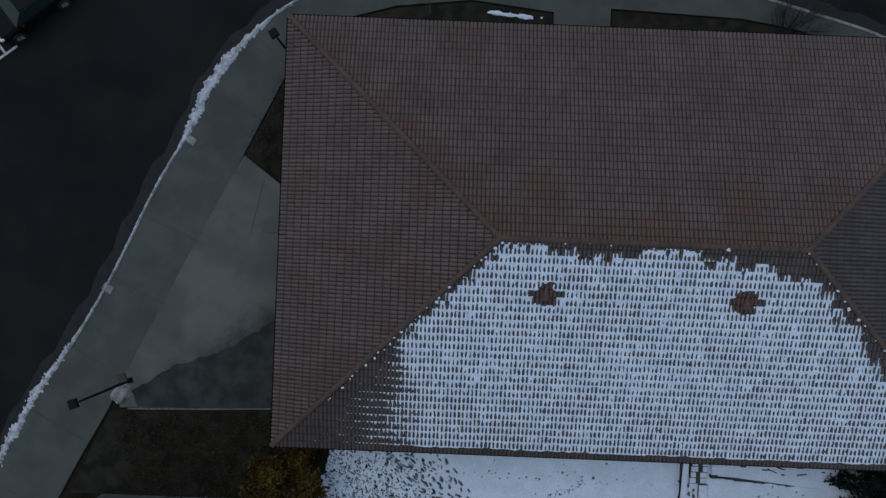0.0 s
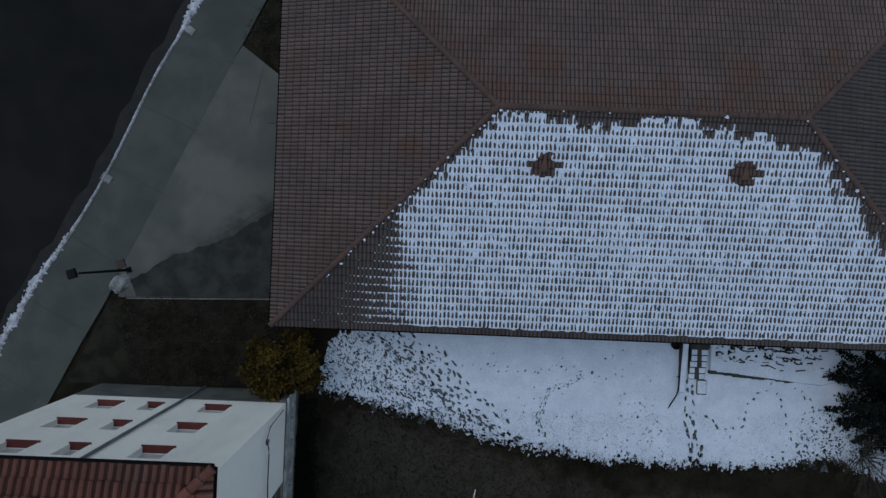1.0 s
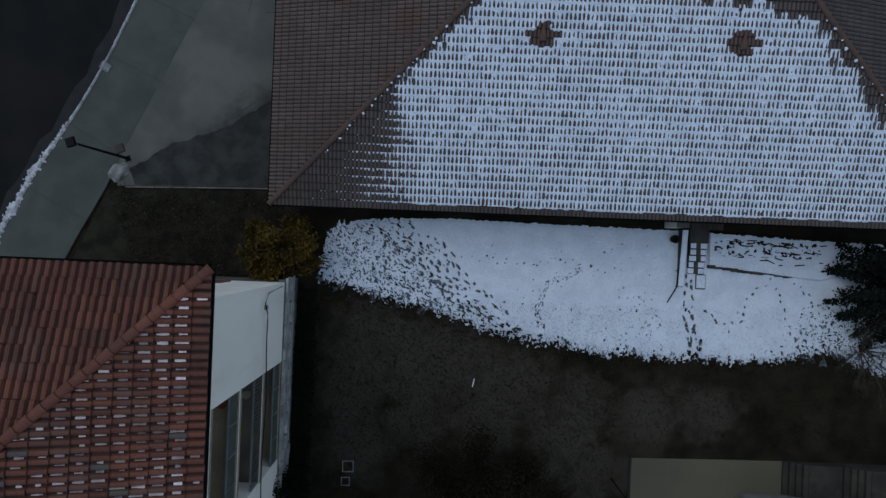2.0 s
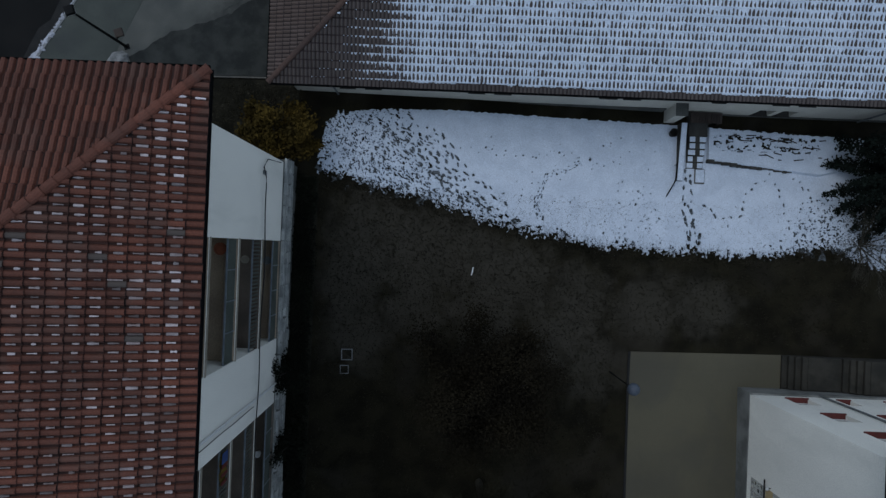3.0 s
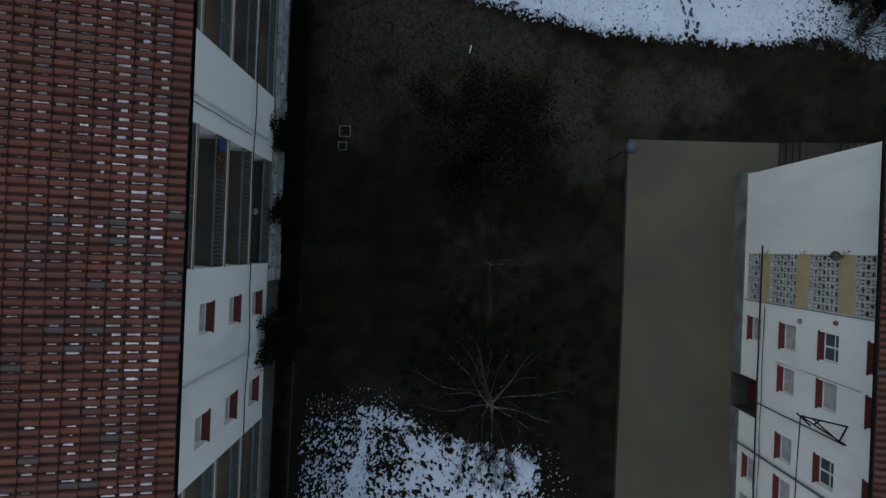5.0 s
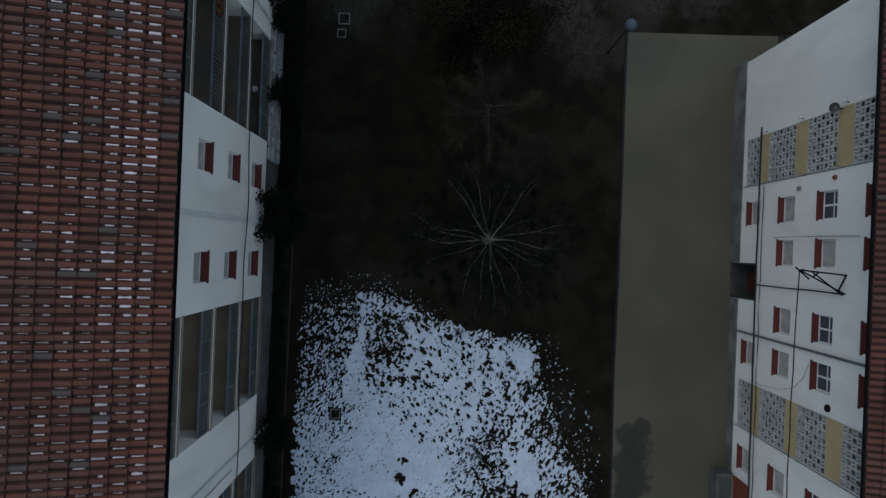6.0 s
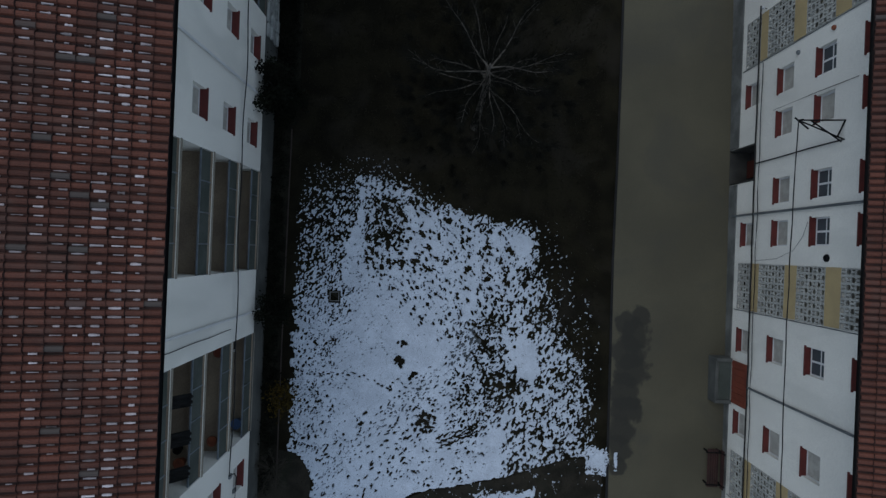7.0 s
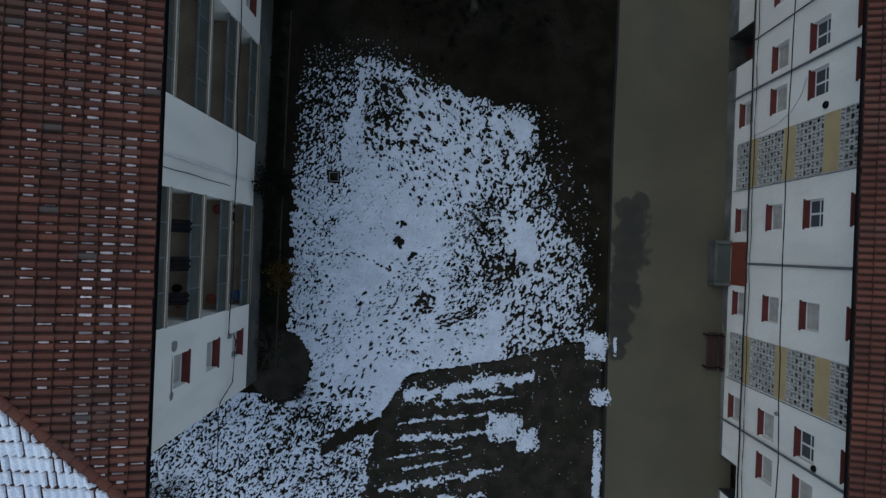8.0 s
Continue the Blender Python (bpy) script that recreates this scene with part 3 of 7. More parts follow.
def roof(house, dims, rise, pitch, course, high, mat, cap_mat, cap_r, singles, tile_label, rng, wet_shade=()):
    """Deck, tiles, hip and ridge caps and gutters of a hipped roof. singles(plane, x, y): tiles that are objects of their own."""
    x0, x1, y0, y1, z0 = dims
    run = min(x1 - x0, y1 - y0) / 2
    z1 = z0 + rise
    if x1 - x0 > y1 - y0:
        ridge = [Vector((x0 + run, (y0 + y1) / 2, z1)), Vector((x1 - run, (y0 + y1) / 2, z1))]
    else:
        ridge = [Vector(((x0 + x1) / 2, y0 + run, z1)), Vector(((x0 + x1) / 2, y1 - run, z1))]
    corners = [Vector((x, y, z0)) for x, y in ((x0, y0), (x1, y0), (x1, y1), (x0, y1))]
    bm = bmesh.new()
    c = [bm.verts.new(v) for v in corners]
    r = [bm.verts.new(v) for v in ridge]
    if x1 - x0 > y1 - y0:
        quads = [(c[0], c[1], r[1], r[0]), (c[1], c[2], r[1]), (c[2], c[3], r[0], r[1]), (c[3], c[0], r[0])]
    else:
        quads = [(c[0], c[1], r[0]), (c[1], c[2], r[1], r[0]), (c[2], c[3], r[1]), (c[3], c[0], r[0], r[1])]
    for q in quads:
        bm.faces.new(q)
    low = [bm.verts.new(v.co - Z * 0.18) for v in c]
    for i in range(4):
        bm.faces.new((c[i], c[(i + 1) % 4], low[(i + 1) % 4], low[i]))
    bm.faces.new(low[::-1])
    deck = part("roof", bm, "underlay", house, tile_label)
    gap_shade = "tile_gap_shade" if mat == "tile_brown" else "tile_gap_shade_red"
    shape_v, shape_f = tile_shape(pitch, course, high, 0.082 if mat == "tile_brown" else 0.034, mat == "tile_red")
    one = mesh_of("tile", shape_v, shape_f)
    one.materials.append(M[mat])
    one.materials.append(M[gap_shade])
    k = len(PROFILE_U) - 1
    # faces under the lap, at the lower edge and in the trough are painted darker for shade
    darkened = np.array([1 if (r != 1 or i in (0, k - 1)) else 0 for r in (0, 1, 2) for i in range(k)])
    one.polygons.foreach_set("material_index", darkened)
    # darker copy: slope shade put into the colour, along with melt damp
    if wet_shade:
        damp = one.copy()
        damp.materials[0] = M["tile_wet_shade"]
    allv, allf, count, shade_index = [], [], 0, []
    for name, o, e, s, length, up, spread in hip_planes(*dims, rise):
        nrm = e.cross(s).normalized()
        rows = int(up / course)
        cells = []
        for j in range(rows + 1):
            v = j * course
            inset = min(v + course * 0.4, up) / up * spread
            i0, i1 = math.ceil((inset) / pitch - 0.5), math.floor((length - inset) / pitch - 0.5)
            if v > up - 0.12 or i1 < i0:
                continue
            cells += [((i + 0.5) * pitch, v) for i in range(i0, i1 + 1)]
        if not cells:
            continue
        cells = np.array(cells)
        n = len(cells)
        jig = rng.normal(0, 1, (n, 3)) * ((0.004, 0.003, 0.002) if mat == "tile_brown" else (0.006, 0.011, 0.004))
        rot = Matrix((e, s, nrm)).transposed()
        R = np.array(rot)
        base = np.concatenate([cells, np.full((n, 1), 0.012)], 1) + jig
        world_base = base @ R.T + np.array(o)
        own = np.array([singles(name, p[0], p[1]) for p in world_base])
        for p in world_base[own]:
            part("tile", damp if name in wet_shade else one, None, deck, m=Matrix.Translation(p) @ rot.to_4x4())
        b = world_base[~own]
        vs = (shape_v @ R.T)[None] + b[:, None]
        allf.append((shape_f[None] + (np.arange(len(b)) * len(shape_v))[:, None, None] + count).reshape(-1, 4))
        allv.append(vs.reshape(-1, 3))
        count += len(b) * len(shape_v)
        shade_index.append(np.full(len(b) * len(shape_f), 2 if name in wet_shade else 0))
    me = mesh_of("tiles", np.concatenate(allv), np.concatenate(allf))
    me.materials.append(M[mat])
    me.materials.append(M[gap_shade])
    if wet_shade:
        me.materials.append(M["tile_wet_shade"])
    darkened_index = np.tile(darkened, len(me.polygons) // len(darkened))
    me.polygons.foreach_set("material_index", np.where(darkened_index == 1, 1, np.concatenate(shade_index)))
    tagged(part("tiles", me, None, deck, "rows of curved clay tiles"), kind="stuff")
    # caps over hips and ridge: overlapping half pipes
    for a, b in [(corners[0], ridge[0]), (corners[1], ridge[1] if x1 - x0 > y1 - y0 else ridge[0]), (corners[2], ridge[1]), (corners[3], ridge[0] if x1 - x0 > y1 - y0 else ridge[1]), (ridge[0], ridge[1])]:
        d = (b - a)
        k = max(2, int(d.length / 0.42))
        long = d.length / k
        d.normalize()
        side = d.cross(Z).normalized()
        nrm = side.cross(d)
        bm = bmesh.new()
        ring = []
        for yy, rr, up2 in ((0.0, cap_r * 1.08, 0.06), (long * 1.12, cap_r * 0.92, 0.035)):
            ring.append([bm.verts.new((rr * math.cos(t), yy, rr * 0.8 * math.sin(t) + up2)) for t in np.linspace(-0.25, math.pi + 0.25, 8)])
        for q in range(7):
            bm.faces.new((ring[0][q], ring[0][q + 1], ring[1][q + 1], ring[1][q]))
        bm.faces.new(ring[0])
        me = bpy.data.meshes.new("ridge_cap")
        bmesh.ops.recalc_face_normals(bm, faces=bm.faces)
        bm.to_mesh(me)
        bm.free()
        me.materials.append(M[cap_mat])
        turn = Matrix((side, d, nrm)).transposed().to_4x4()
        for i in range(k):
            part("ridge_cap", me, None, deck, m=Matrix.Translation(a.lerp(b, i / k)) @ turn)
    # gutters
    for i in range(4):
        a, b = corners[i], corners[(i + 1) % 4]
        d = (b - a).normalized()
        out = d.cross(Z)
        bm = bmesh.new()
        ring = []
        for p in (a - d * 0.0 + out * 0.05, b + out * 0.05):
            ring.append([bm.verts.new(p + out * 0.065 * math.cos(t) + Z * (0.065 * math.sin(t) - 0.03)) for t in np.linspace(math.pi, math.tau, 7)])
        for q in range(6):
            bm.faces.new((ring[0][q], ring[0][q + 1], ring[1][q + 1], ring[1][q]))
        part("gutter", bm, "dark_metal", house, "dark metal eaves gutter")
    return deck, ridge


def tile_height(a, fb, pitch, high):
    """Height of the tiles over the deck at the fraction a across a tile and fb up a course."""
    return np.interp(a, PROFILE_U, PROFILE_H) * high * (1 - 0.14 * fb) + STEP * (1 - fb)


def tile_snow(name, dims, rise, plane, pitch, course, high, level, parent, label, lo, hi, fine=(7, 6), seed=5, gaps=0.0, mat="snow"):
    """Snow lying between and over the tiles of one plane; level(x, y, tile) gives its depth; lo, hi bound it along the eave."""
    for nm, o, e, s, length, up, spread in hip_planes(*dims, rise):
        if nm == plane:
            break
    nrm = e.cross(s).normalized()
    a = np.arange(lo, hi, pitch / fine[0])
    b = np.arange(0, up - 0.15, course / fine[1])
    A, B = np.meshgrid(a, b, indexing="ij")
    ia, fa = np.floor(A / pitch), A / pitch - np.floor(A / pitch) - 0.5
    ib, fb = np.floor(B / course), B / course - np.floor(B / course)
    base = np.array(o)[None, None] + A[..., None] * np.array(e) + B[..., None] * np.array(s)
    th = tile_height(fa, fb, pitch, high) + 0.012
    lump = 0.4 * high * (vnoise(A * 9, B * 9, seed) - 0.5) + 0.6 * high * (vnoise(A * 24, B * 7, seed + 3) - 0.5)
    drift = 0.95 * high * np.exp(-((1 - fb) / 0.22) ** 2) + 0.35 * high * np.exp(-(fb / 0.1) ** 2)
    sh = level(base[..., 0], base[..., 1], lattice(ia.astype(np.int64), ib.astype(np.int64), seed)) * high + drift + lump
    if gaps:
        cell = lattice(ia.astype(np.int64), ib.astype(np.int64), seed + 9)
        side = lattice(ia.astype(np.int64), ib.astype(np.int64), seed + 10)
        sh = np.where((fb > 1 - gaps * cell) | ((fa > 0.5 - 2.1 / fine[0]) & (side > 0.7)), -1, sh)
    inset = B / up * spread
    inside = (A > inset - 0.05) & (A < length - inset + 0.05)
    sh = np.where(inside, sh, -1)
    over = sh - th
    P = base + np.array(nrm) * (np.clip(sh, th - 0.03, th + 0.09))[..., None]
    on = over > -0.004
    keep = on[:-1, :-1] | on[1:, :-1] | on[:-1, 1:] | on[1:, 1:]
    v, f = compact(P.reshape(-1, 3), sheet_faces(len(a), len(b), keep))
    ob = part(name, mesh_of(name, v, f), mat)
    tagged(ob, label, "snow", kind="stuff")
    return ob


rng = np.random.default_rng(4)

# ---- windows ----
WINDOWS = {}


def window(house, w, h, m, glazing="glass", deep=0.2, label="", sill="red_sill", trim="white_trim"):
    """A window in an opening w wide and h high; local x along the wall, y outwards, z up from the sill."""
    key = (round(w, 3), round(h, 3), glazing, deep, sill, trim)
    if key not in WINDOWS:
        f = bmesh.new()
        t = 0.06
        zc = [(t, h * 0.55), (h * 0.55 + 0.04, h - t)] if glazing == "glass" else [(t, h - t)]
        f.free()
        f = pierced((0, -deep, 0), (1, 0, 0), (0, 1, 0), (0, w), (0, h), [(a, b, c, d) for a, b in (((t, w / 2 - 0.04), (w / 2 + 0.04, w - t)) if glazing == "glass" else ((t, w - t),)) for c, d in zc], 0.05)
        me_f = bpy.data.meshes.new("window")
        bmesh.ops.recalc_face_normals(f, faces=f.faces)
        f.to_mesh(me_f)
        me_f.materials.append(M[trim])
        s = boxed(-0.05, w + 0.05, -deep, 0.07, -0.05, 0.012, bevel=0.008)
        me_s = bpy.data.meshes.new("sill")
        bmesh.ops.recalc_face_normals(s, faces=s.faces)
        s.to_mesh(me_s)
        me_s.materials.append(M[sill])
        g = boxed(t, w - t, -deep - 0.035, -deep - 0.02, t, h - t)
        me_g = bpy.data.meshes.new("pane")
        bmesh.ops.recalc_face_normals(g, faces=g.faces)
        g.to_mesh(me_g)
        me_g.materials.append(M[glazing])
        WINDOWS[key] = (me_f, me_s, me_g)
    me_f, me_s, me_g = WINDOWS[key]
    ob = part("window", me_f, None, house, label, m)
    part("sill", me_s, None, ob, "painted red sill" if sill == "red_sill" else "grey cement sill", m)
    part("pane", me_g, None, ob, "closed pale shutter" if glazing == "curtain" else "", m)
    return ob


def wall_pose(O, U, N):
    U, N = Vector(U), Vector(N)
    return Matrix((U, N, Z)).transposed().to_4x4() if O is None else Matrix.Translation(O) @ Matrix((U, N, Z)).transposed().to_4x4()


def pipe(house, pts, r=0.05, name="downpipe", mat="zinc", label="grey metal downpipe"):
    ob = part(name, tube(bmesh.new(), pts, r, 8), mat, house, label)
    return ob


# ---- the low house with the brown hipped roof ----
A_DIMS = (-7.66, 25.7, -9.52, 10.66, 3.75)
A_RISE = 2.6
house_a = thing("house", (9.0, 0.5, gz(9, 0.5)), "low cream house with a brown hipped roof half under snow", "house")
# south and east slopes take the tile darkened for shade and melt
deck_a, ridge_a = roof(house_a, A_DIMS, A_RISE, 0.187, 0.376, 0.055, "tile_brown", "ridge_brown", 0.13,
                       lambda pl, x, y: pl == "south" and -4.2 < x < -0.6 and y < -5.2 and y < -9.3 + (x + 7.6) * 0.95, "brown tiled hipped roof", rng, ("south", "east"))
AX0, AX1, AY0, AY1 = -7.0, 25.0, -9.1, 9.9
SILL_A = 1.72
holes = [(1 + (u - 1) * 1.021, 1 + (u + w - 1) * 1.021, SILL_A, SILL_A + 0.75) for u, w in ((-4.5, 0.7), (-3.25, 0.72), (1.83, 0.75), (3.13, 0.75), (8.3, 0.82), (9.48, 0.8), (13.87, 0.62), (16.87, 0.75), (18.15, 0.77))]
low_holes = [(17.2, 18.05, -0.6, 0.45), (18.4, 19.25, -0.6, 0.45)]
part("wall", pierced((0, AY0, 0), (1, 0, 0), (0, -1, 0), (AX0, AX1), (-1.4, 3.72), holes + low_holes, 0.3), "cream_wall", house_a, "cream rendered wall with small windows")
part("wall", boxed(AX0, AX0 + 0.3, AY0 + 0.301, AY1 - 0.301, -1.0, 3.72), "cream_wall", house_a)
part("wall", boxed(AX1 - 0.3, AX1, AY0 + 0.301, AY1 - 0.301, -1.6, 3.72), "cream_wall", house_a)
part("wall", boxed(AX0, AX1, AY1 - 0.3, AY1, -1.0, 3.72), "cream_wall", house_a)
part("floor_slab", boxed(AX0 + 0.31, AX1 - 0.31, AY0 + 0.31, AY1 - 0.31, -1.3, -1.1), "unlit_interior", house_a)
for u0, u1, z0, z1 in holes + low_holes:
    window(house_a, u1 - u0, z1 - z0, wall_pose((u0, AY0, z0), (1, 0, 0), (0, -1, 0)), "dark_glass", 0.26, sill="step_dark", trim="dark_metal")
part("plinth", boxed(15.55, AX1, AY0 - 0.06, AY0 - 0.002, -1.6, -0.72), "plinth", house_a, "grey cement plinth")
part("plinth", boxed(AX0, 12.4, AY0 - 0.06, AY0 - 0.002, -1.2, 0.1), "plinth", house_a, "grey cement plinth")
porch = part("porch_wall", boxed(12.5, 13.05, -9.72, AY0 - 0.003, -1.2, 1.25, bevel=0.01), "cream_wall", house_a, "white porch wall beside the door")
part("coping", boxed(12.46, 13.09, -9.76, AY0 - 0.003, 1.252, 1.31, bevel=0.01), "plinth", porch)
deck = part("deck", boxed(13.8, 15.5, -9.72, AY0 - 0.07, -0.268, -0.225), "wood_dark", house_a, "dull brown boarded landing")
for x in (14.95, 15.4):
    part("joist_post", boxed(x, x + 0.09, -9.7, -9.61, -1.2, -0.27), "wood_dark", deck)
for i in range(11):
    part("board", boxed(13.81 + i * 0.155, 13.945 + i * 0.155, -9.74, AY0 - 0.07, -0.224, -0.195, bevel=0.005), "wood_dark", deck)
pipe(house_a, [(23.2, -9.45, 3.6), (23.2, AY0 - 0.1, 3.1), (23.2, AY0 - 0.1, -0.9)])
pipe(house_a, [(-4.9, -9.45, 3.6), (-4.9, AY0 - 0.1, 3.1), (-4.9, AY0 - 0.1, 0.6)])


def snow_a(x, y, tile):
    # deep in the middle, thinning out towards the hip, melted under the ridge and round two vents
    t = np.clip((y + 9.5) / 6.0, 0, 1)
    hip = x + 7.66 - (y + 9.5) * 1.005 + 0.9 * (vnoise(x * 0.8, y * 0.8, 3) - 0.5)
    west = np.clip((hip - 1.9 * (1 - t)) / (0.5 + 4.8 * (1 - t)), 0, 1) ** 0.75
    lvl = -0.72 + (1.62 + 0.18 * t) * west + 0.26 * (tile - 0.5) + 0.26 * (fbm(x * 0.7, y * 1.4, 8) - 0.5) + 0.1 * smooth(-3.0 - y, 0, 3) * west
    line = np.interp(x, [2.4, 4.6, 5.2, 8.4, 8.9, 11.0, 11.6, 13.0, 14.4, 15.8], [0.42, 0.36, 0.12, 0.08, 0.4, 0.34, 0.12, -0.08, -0.34, -0.8])
    top = smooth(line - y + 0.34 * (vnoise(x * 1.7, y * 0.0, 12) - 0.5) + 0.5 * (tile - 0.5) + 0.3 * (vnoise(x * 6, y * 6, 13) - 0.5), -0.16, 0.16)
    east_edge = smooth(25.7 - x - (y + 9.5) - 0.5 + 0.7 * (vnoise(x * 2, y * 2, 14) - 0.5) + 1.0 * (tile - 0.5), -0.3, 0.7)
    west_edge = smooth(x + 7.66 - (y + 9.5) * 0.985 - 0.3 + 0.7 * (vnoise(x * 3, y * 3, 15) - 0.5) + 0.9 * (tile - 0.5), -0.25, 0.35)
    low = smooth(y + 9.28 + 0.12 * (vnoise(x * 4, y * 0.0, 16) - 0.5), -0.05, 0.05)
    hole = 1.0
    for cx, cy in ((4.56, -1.82), (13.33, -1.84)):
        rr = (np.abs((x - cx) / 0.95) ** 3 + np.abs((y - cy) / 0.95) ** 3) ** (1 / 3) + 0.3 * (vnoise(x * 4, y * 4, 17) - 0.5)
        streak = np.where(np.abs(y - cy - 0.05) < 0.14, 1.6, 1.0)
        hole = hole * smooth(rr / streak, 0.38, 0.55)
    m = np.minimum.reduce([top, east_edge, west_edge, low, hole * np.ones_like(x)])
    return np.where(m > 0.999, lvl, lvl * m - 2.6 * (1 - m))


tile_snow("roof_snow", A_DIMS, A_RISE, "south", 0.187, 0.376, 0.055, snow_a, deck_a, "thin snow caught in the rows of brown roof tiles", 1.5, 33.0, (8, 7))
for vx, vy in ((4.56, -1.86), (13.33, -1.88)):
    # a half-round vent tile that opens down the slope
    zr = A_DIMS[4] + A_RISE * (vy - A_DIMS[2]) / 10.09
    bm = bmesh.new()
    rings = [[bm.verts.new((vx + rr * math.cos(a), vy + yy, zr + 0.05 + up_ + rr * 0.9 * math.sin(a))) for a in np.linspace(0, math.pi, 9)] for yy, rr, up_ in ((-0.24, 0.17, 0.0), (-0.05, 0.16, 0.05), (0.2, 0.1, 0.1), (0.42, 0.03, 0.14))]
    for p, q in zip(rings, rings[1:]):
        for i in range(8):
            bm.faces.new((p[i], p[i + 1], q[i + 1], q[i]))
    bm.faces.new(rings[0])
    part("roof_vent", bm, "ridge_brown", deck_a, "half-round clay vent tile")
# clots of snow left on the hip and ridge caps
rl = np.random.default_rng(23)
ball = bmesh.new()
bmesh.ops.create_icosphere(ball, subdivisions=2, radius=1)
ball.verts.ensure_lookup_table()
ball_v = np.array([tuple(v.co) for v in ball.verts])
ball_f = np.array([[v.index for v in f.verts] for f in ball.faces])
ball.free()
clot_v, clot_f = [], []
sw, se = Vector((A_DIMS[0], A_DIMS[2], A_DIMS[4])), Vector((A_DIMS[1], A_DIMS[2], A_DIMS[4]))
for a, b, lo, hi, n, off in ((sw, ridge_a[0], 0.2, 1.0, 30, 1), (se, ridge_a[1], 0.3, 1.0, 16, -1), (ridge_a[0], ridge_a[1], 0.0, 0.75, 7, 1)):
    d = (b - a).normalized()
    side = d.cross(Z).normalized()
    if side.y > 0:
        side = -side
    for k in range(n):
        u = lo + (hi - lo) * (k + rl.uniform(0, 1)) / n
        if rl.random() < 0.35 * (1 - u):
            continue
        p = a.lerp(b, u) + side * rl.uniform(0.06, 0.24) + Z * 0.1
        r = rl.uniform(0.025, 0.08) * (0.5 + 0.5 * u)
        size = r * np.array([rl.uniform(0.8, 1.6), rl.uniform(0.8, 1.4), 0.6])
        clot_f.append(ball_f + len(ball_v) * len(clot_v))
        clot_v.append(ball_v * size * (1 + 0.25 * rl.normal(0, 1, (len(ball_v), 1)).clip(-1, 1)) + np.array(p))
tagged(part("roof_snow", mesh_of("roof_snow", np.concatenate(clot_v), np.concatenate(clot_f)), "snow"), "small clots of snow along the roof hips and ridge", "snow", kind="stuff")

# ---- the tall white block with loggias ----
B_DIMS = (-17.65, -6.02, -53.95, -12.15, 14.97)
B_RISE = 1.95
house_b = thing("apartment_block", (-11.8, -33.0, gz(-11.8, -33)), "white four-storey apartment block with loggias and a red tiled roof", "apartment block")
deck_b, ridge_b = roof(house_b, B_DIMS, B_RISE, 0.248, 0.483, 0.1, "tile_red", "tile_red", 0.15,
                       lambda pl, x, y: pl == "east" and -27.6 < y < -20.9, "red tiled hipped roof", rng)
BX, BY, BXW, BYS = -6.85, -13.22, -16.9, -52.95
FLOORS_B = (3.55, 6.47, 9.39, 12.31)
LOGGIAS = ((-21.58, -16.95), (-29.4, -24.6), (-41.35, -36.72), (-49.0, -44.35))
east_windows = [(y, w) for y, w in ((-31.72, 1.08), (-35.68, 1.1), (-51.22, 1.15))]
holes = [(y0, y1, f, f + 2.74) for f in FLOORS_B for y0, y1 in LOGGIAS] + [(y, y + w, f + 0.9, f + 2.1) for f in FLOORS_B for y, w in east_windows]
part("wall", pierced((BX, 0, 0), (0, 1, 0), (1, 0, 0), (BYS, BY), (FLOORS_B[0], 14.85), holes, 0.24), "white_wall", house_b, "white rendered front with loggias")
for f in FLOORS_B:
    for k, (y, w) in enumerate(east_windows):
        window(house_b, w, 1.2, wall_pose((BX, y, f + 0.9), (0, 1, 0), (1, 0, 0)), "curtain", 0.24)
north_windows = [(-15.2, 1.15), (-12.9, 0.7), (-10.28, 1.15)]
holes = [(x, x + w, f + 0.95, f + 2.1) for f in FLOORS_B[:3] for x, w in north_windows]
part("wall", pierced((0, BY, 0), (1, 0, 0), (0, 1, 0), (BXW, BX - 0.243), (FLOORS_B[0], 14.85), holes, 0.24), "white_wall", house_b, "white rendered gable wall")
for f in FLOORS_B[:3]:
    for x, w in north_windows:
        window(house_b, w, 1.15, wall_pose((x + w, BY, f + 0.95), (-1, 0, 0), (0, 1, 0)), "curtain", 0.22)
part("wall", boxed(BXW, BXW + 0.24, BYS + 0.243, BY - 0.243, FLOORS_B[0], 14.85), "white_wall", house_b)
part("wall", boxed(BXW, BX - 0.243, BYS, BYS + 0.24, FLOORS_B[0], 14.85), "white_wall", house_b)
part("plinth", boxed(BXW + 0.02, BX - 0.3, BYS + 0.02, BY + 0.03, 0.3, FLOORS_B[0] - 0.002), "plinth", house_b, "grey basement plinth")
for z in FLOORS_B:
    part("floor_slab", boxed(BXW + 0.26, BX - 1.75, BYS + 0.26, BY - 0.26, z - 0.2, z), "unlit_interior", house_b)
# stone base of the front
stone_base = part("stone_base", boxed(BX - 0.28, BX + 0.02, BYS, BY + 0.12, 0.3, FLOORS_B[0] - 0.003), "plinth", house_b, "pale rubble stone base")
stone_shapes = []
for k in range(4):
    bm = boxed(-0.5, 0.5, -0.5, 0.5, 0, 1, bevel=0.12)
    for v in bm.verts:
        v.co += Vector((rng.uniform(-0.06, 0.06), rng.uniform(-0.06, 0.06), 0))
    me = bpy.data.meshes.new("stone")
    bmesh.ops.recalc_face_normals(bm, faces=bm.faces)
    bm.to_mesh(me)
    bm.free()
    me.materials.append(M["rubble"])
    stone_shapes.append(me)
LOOSE_STONES = []
y = BY + 0.2
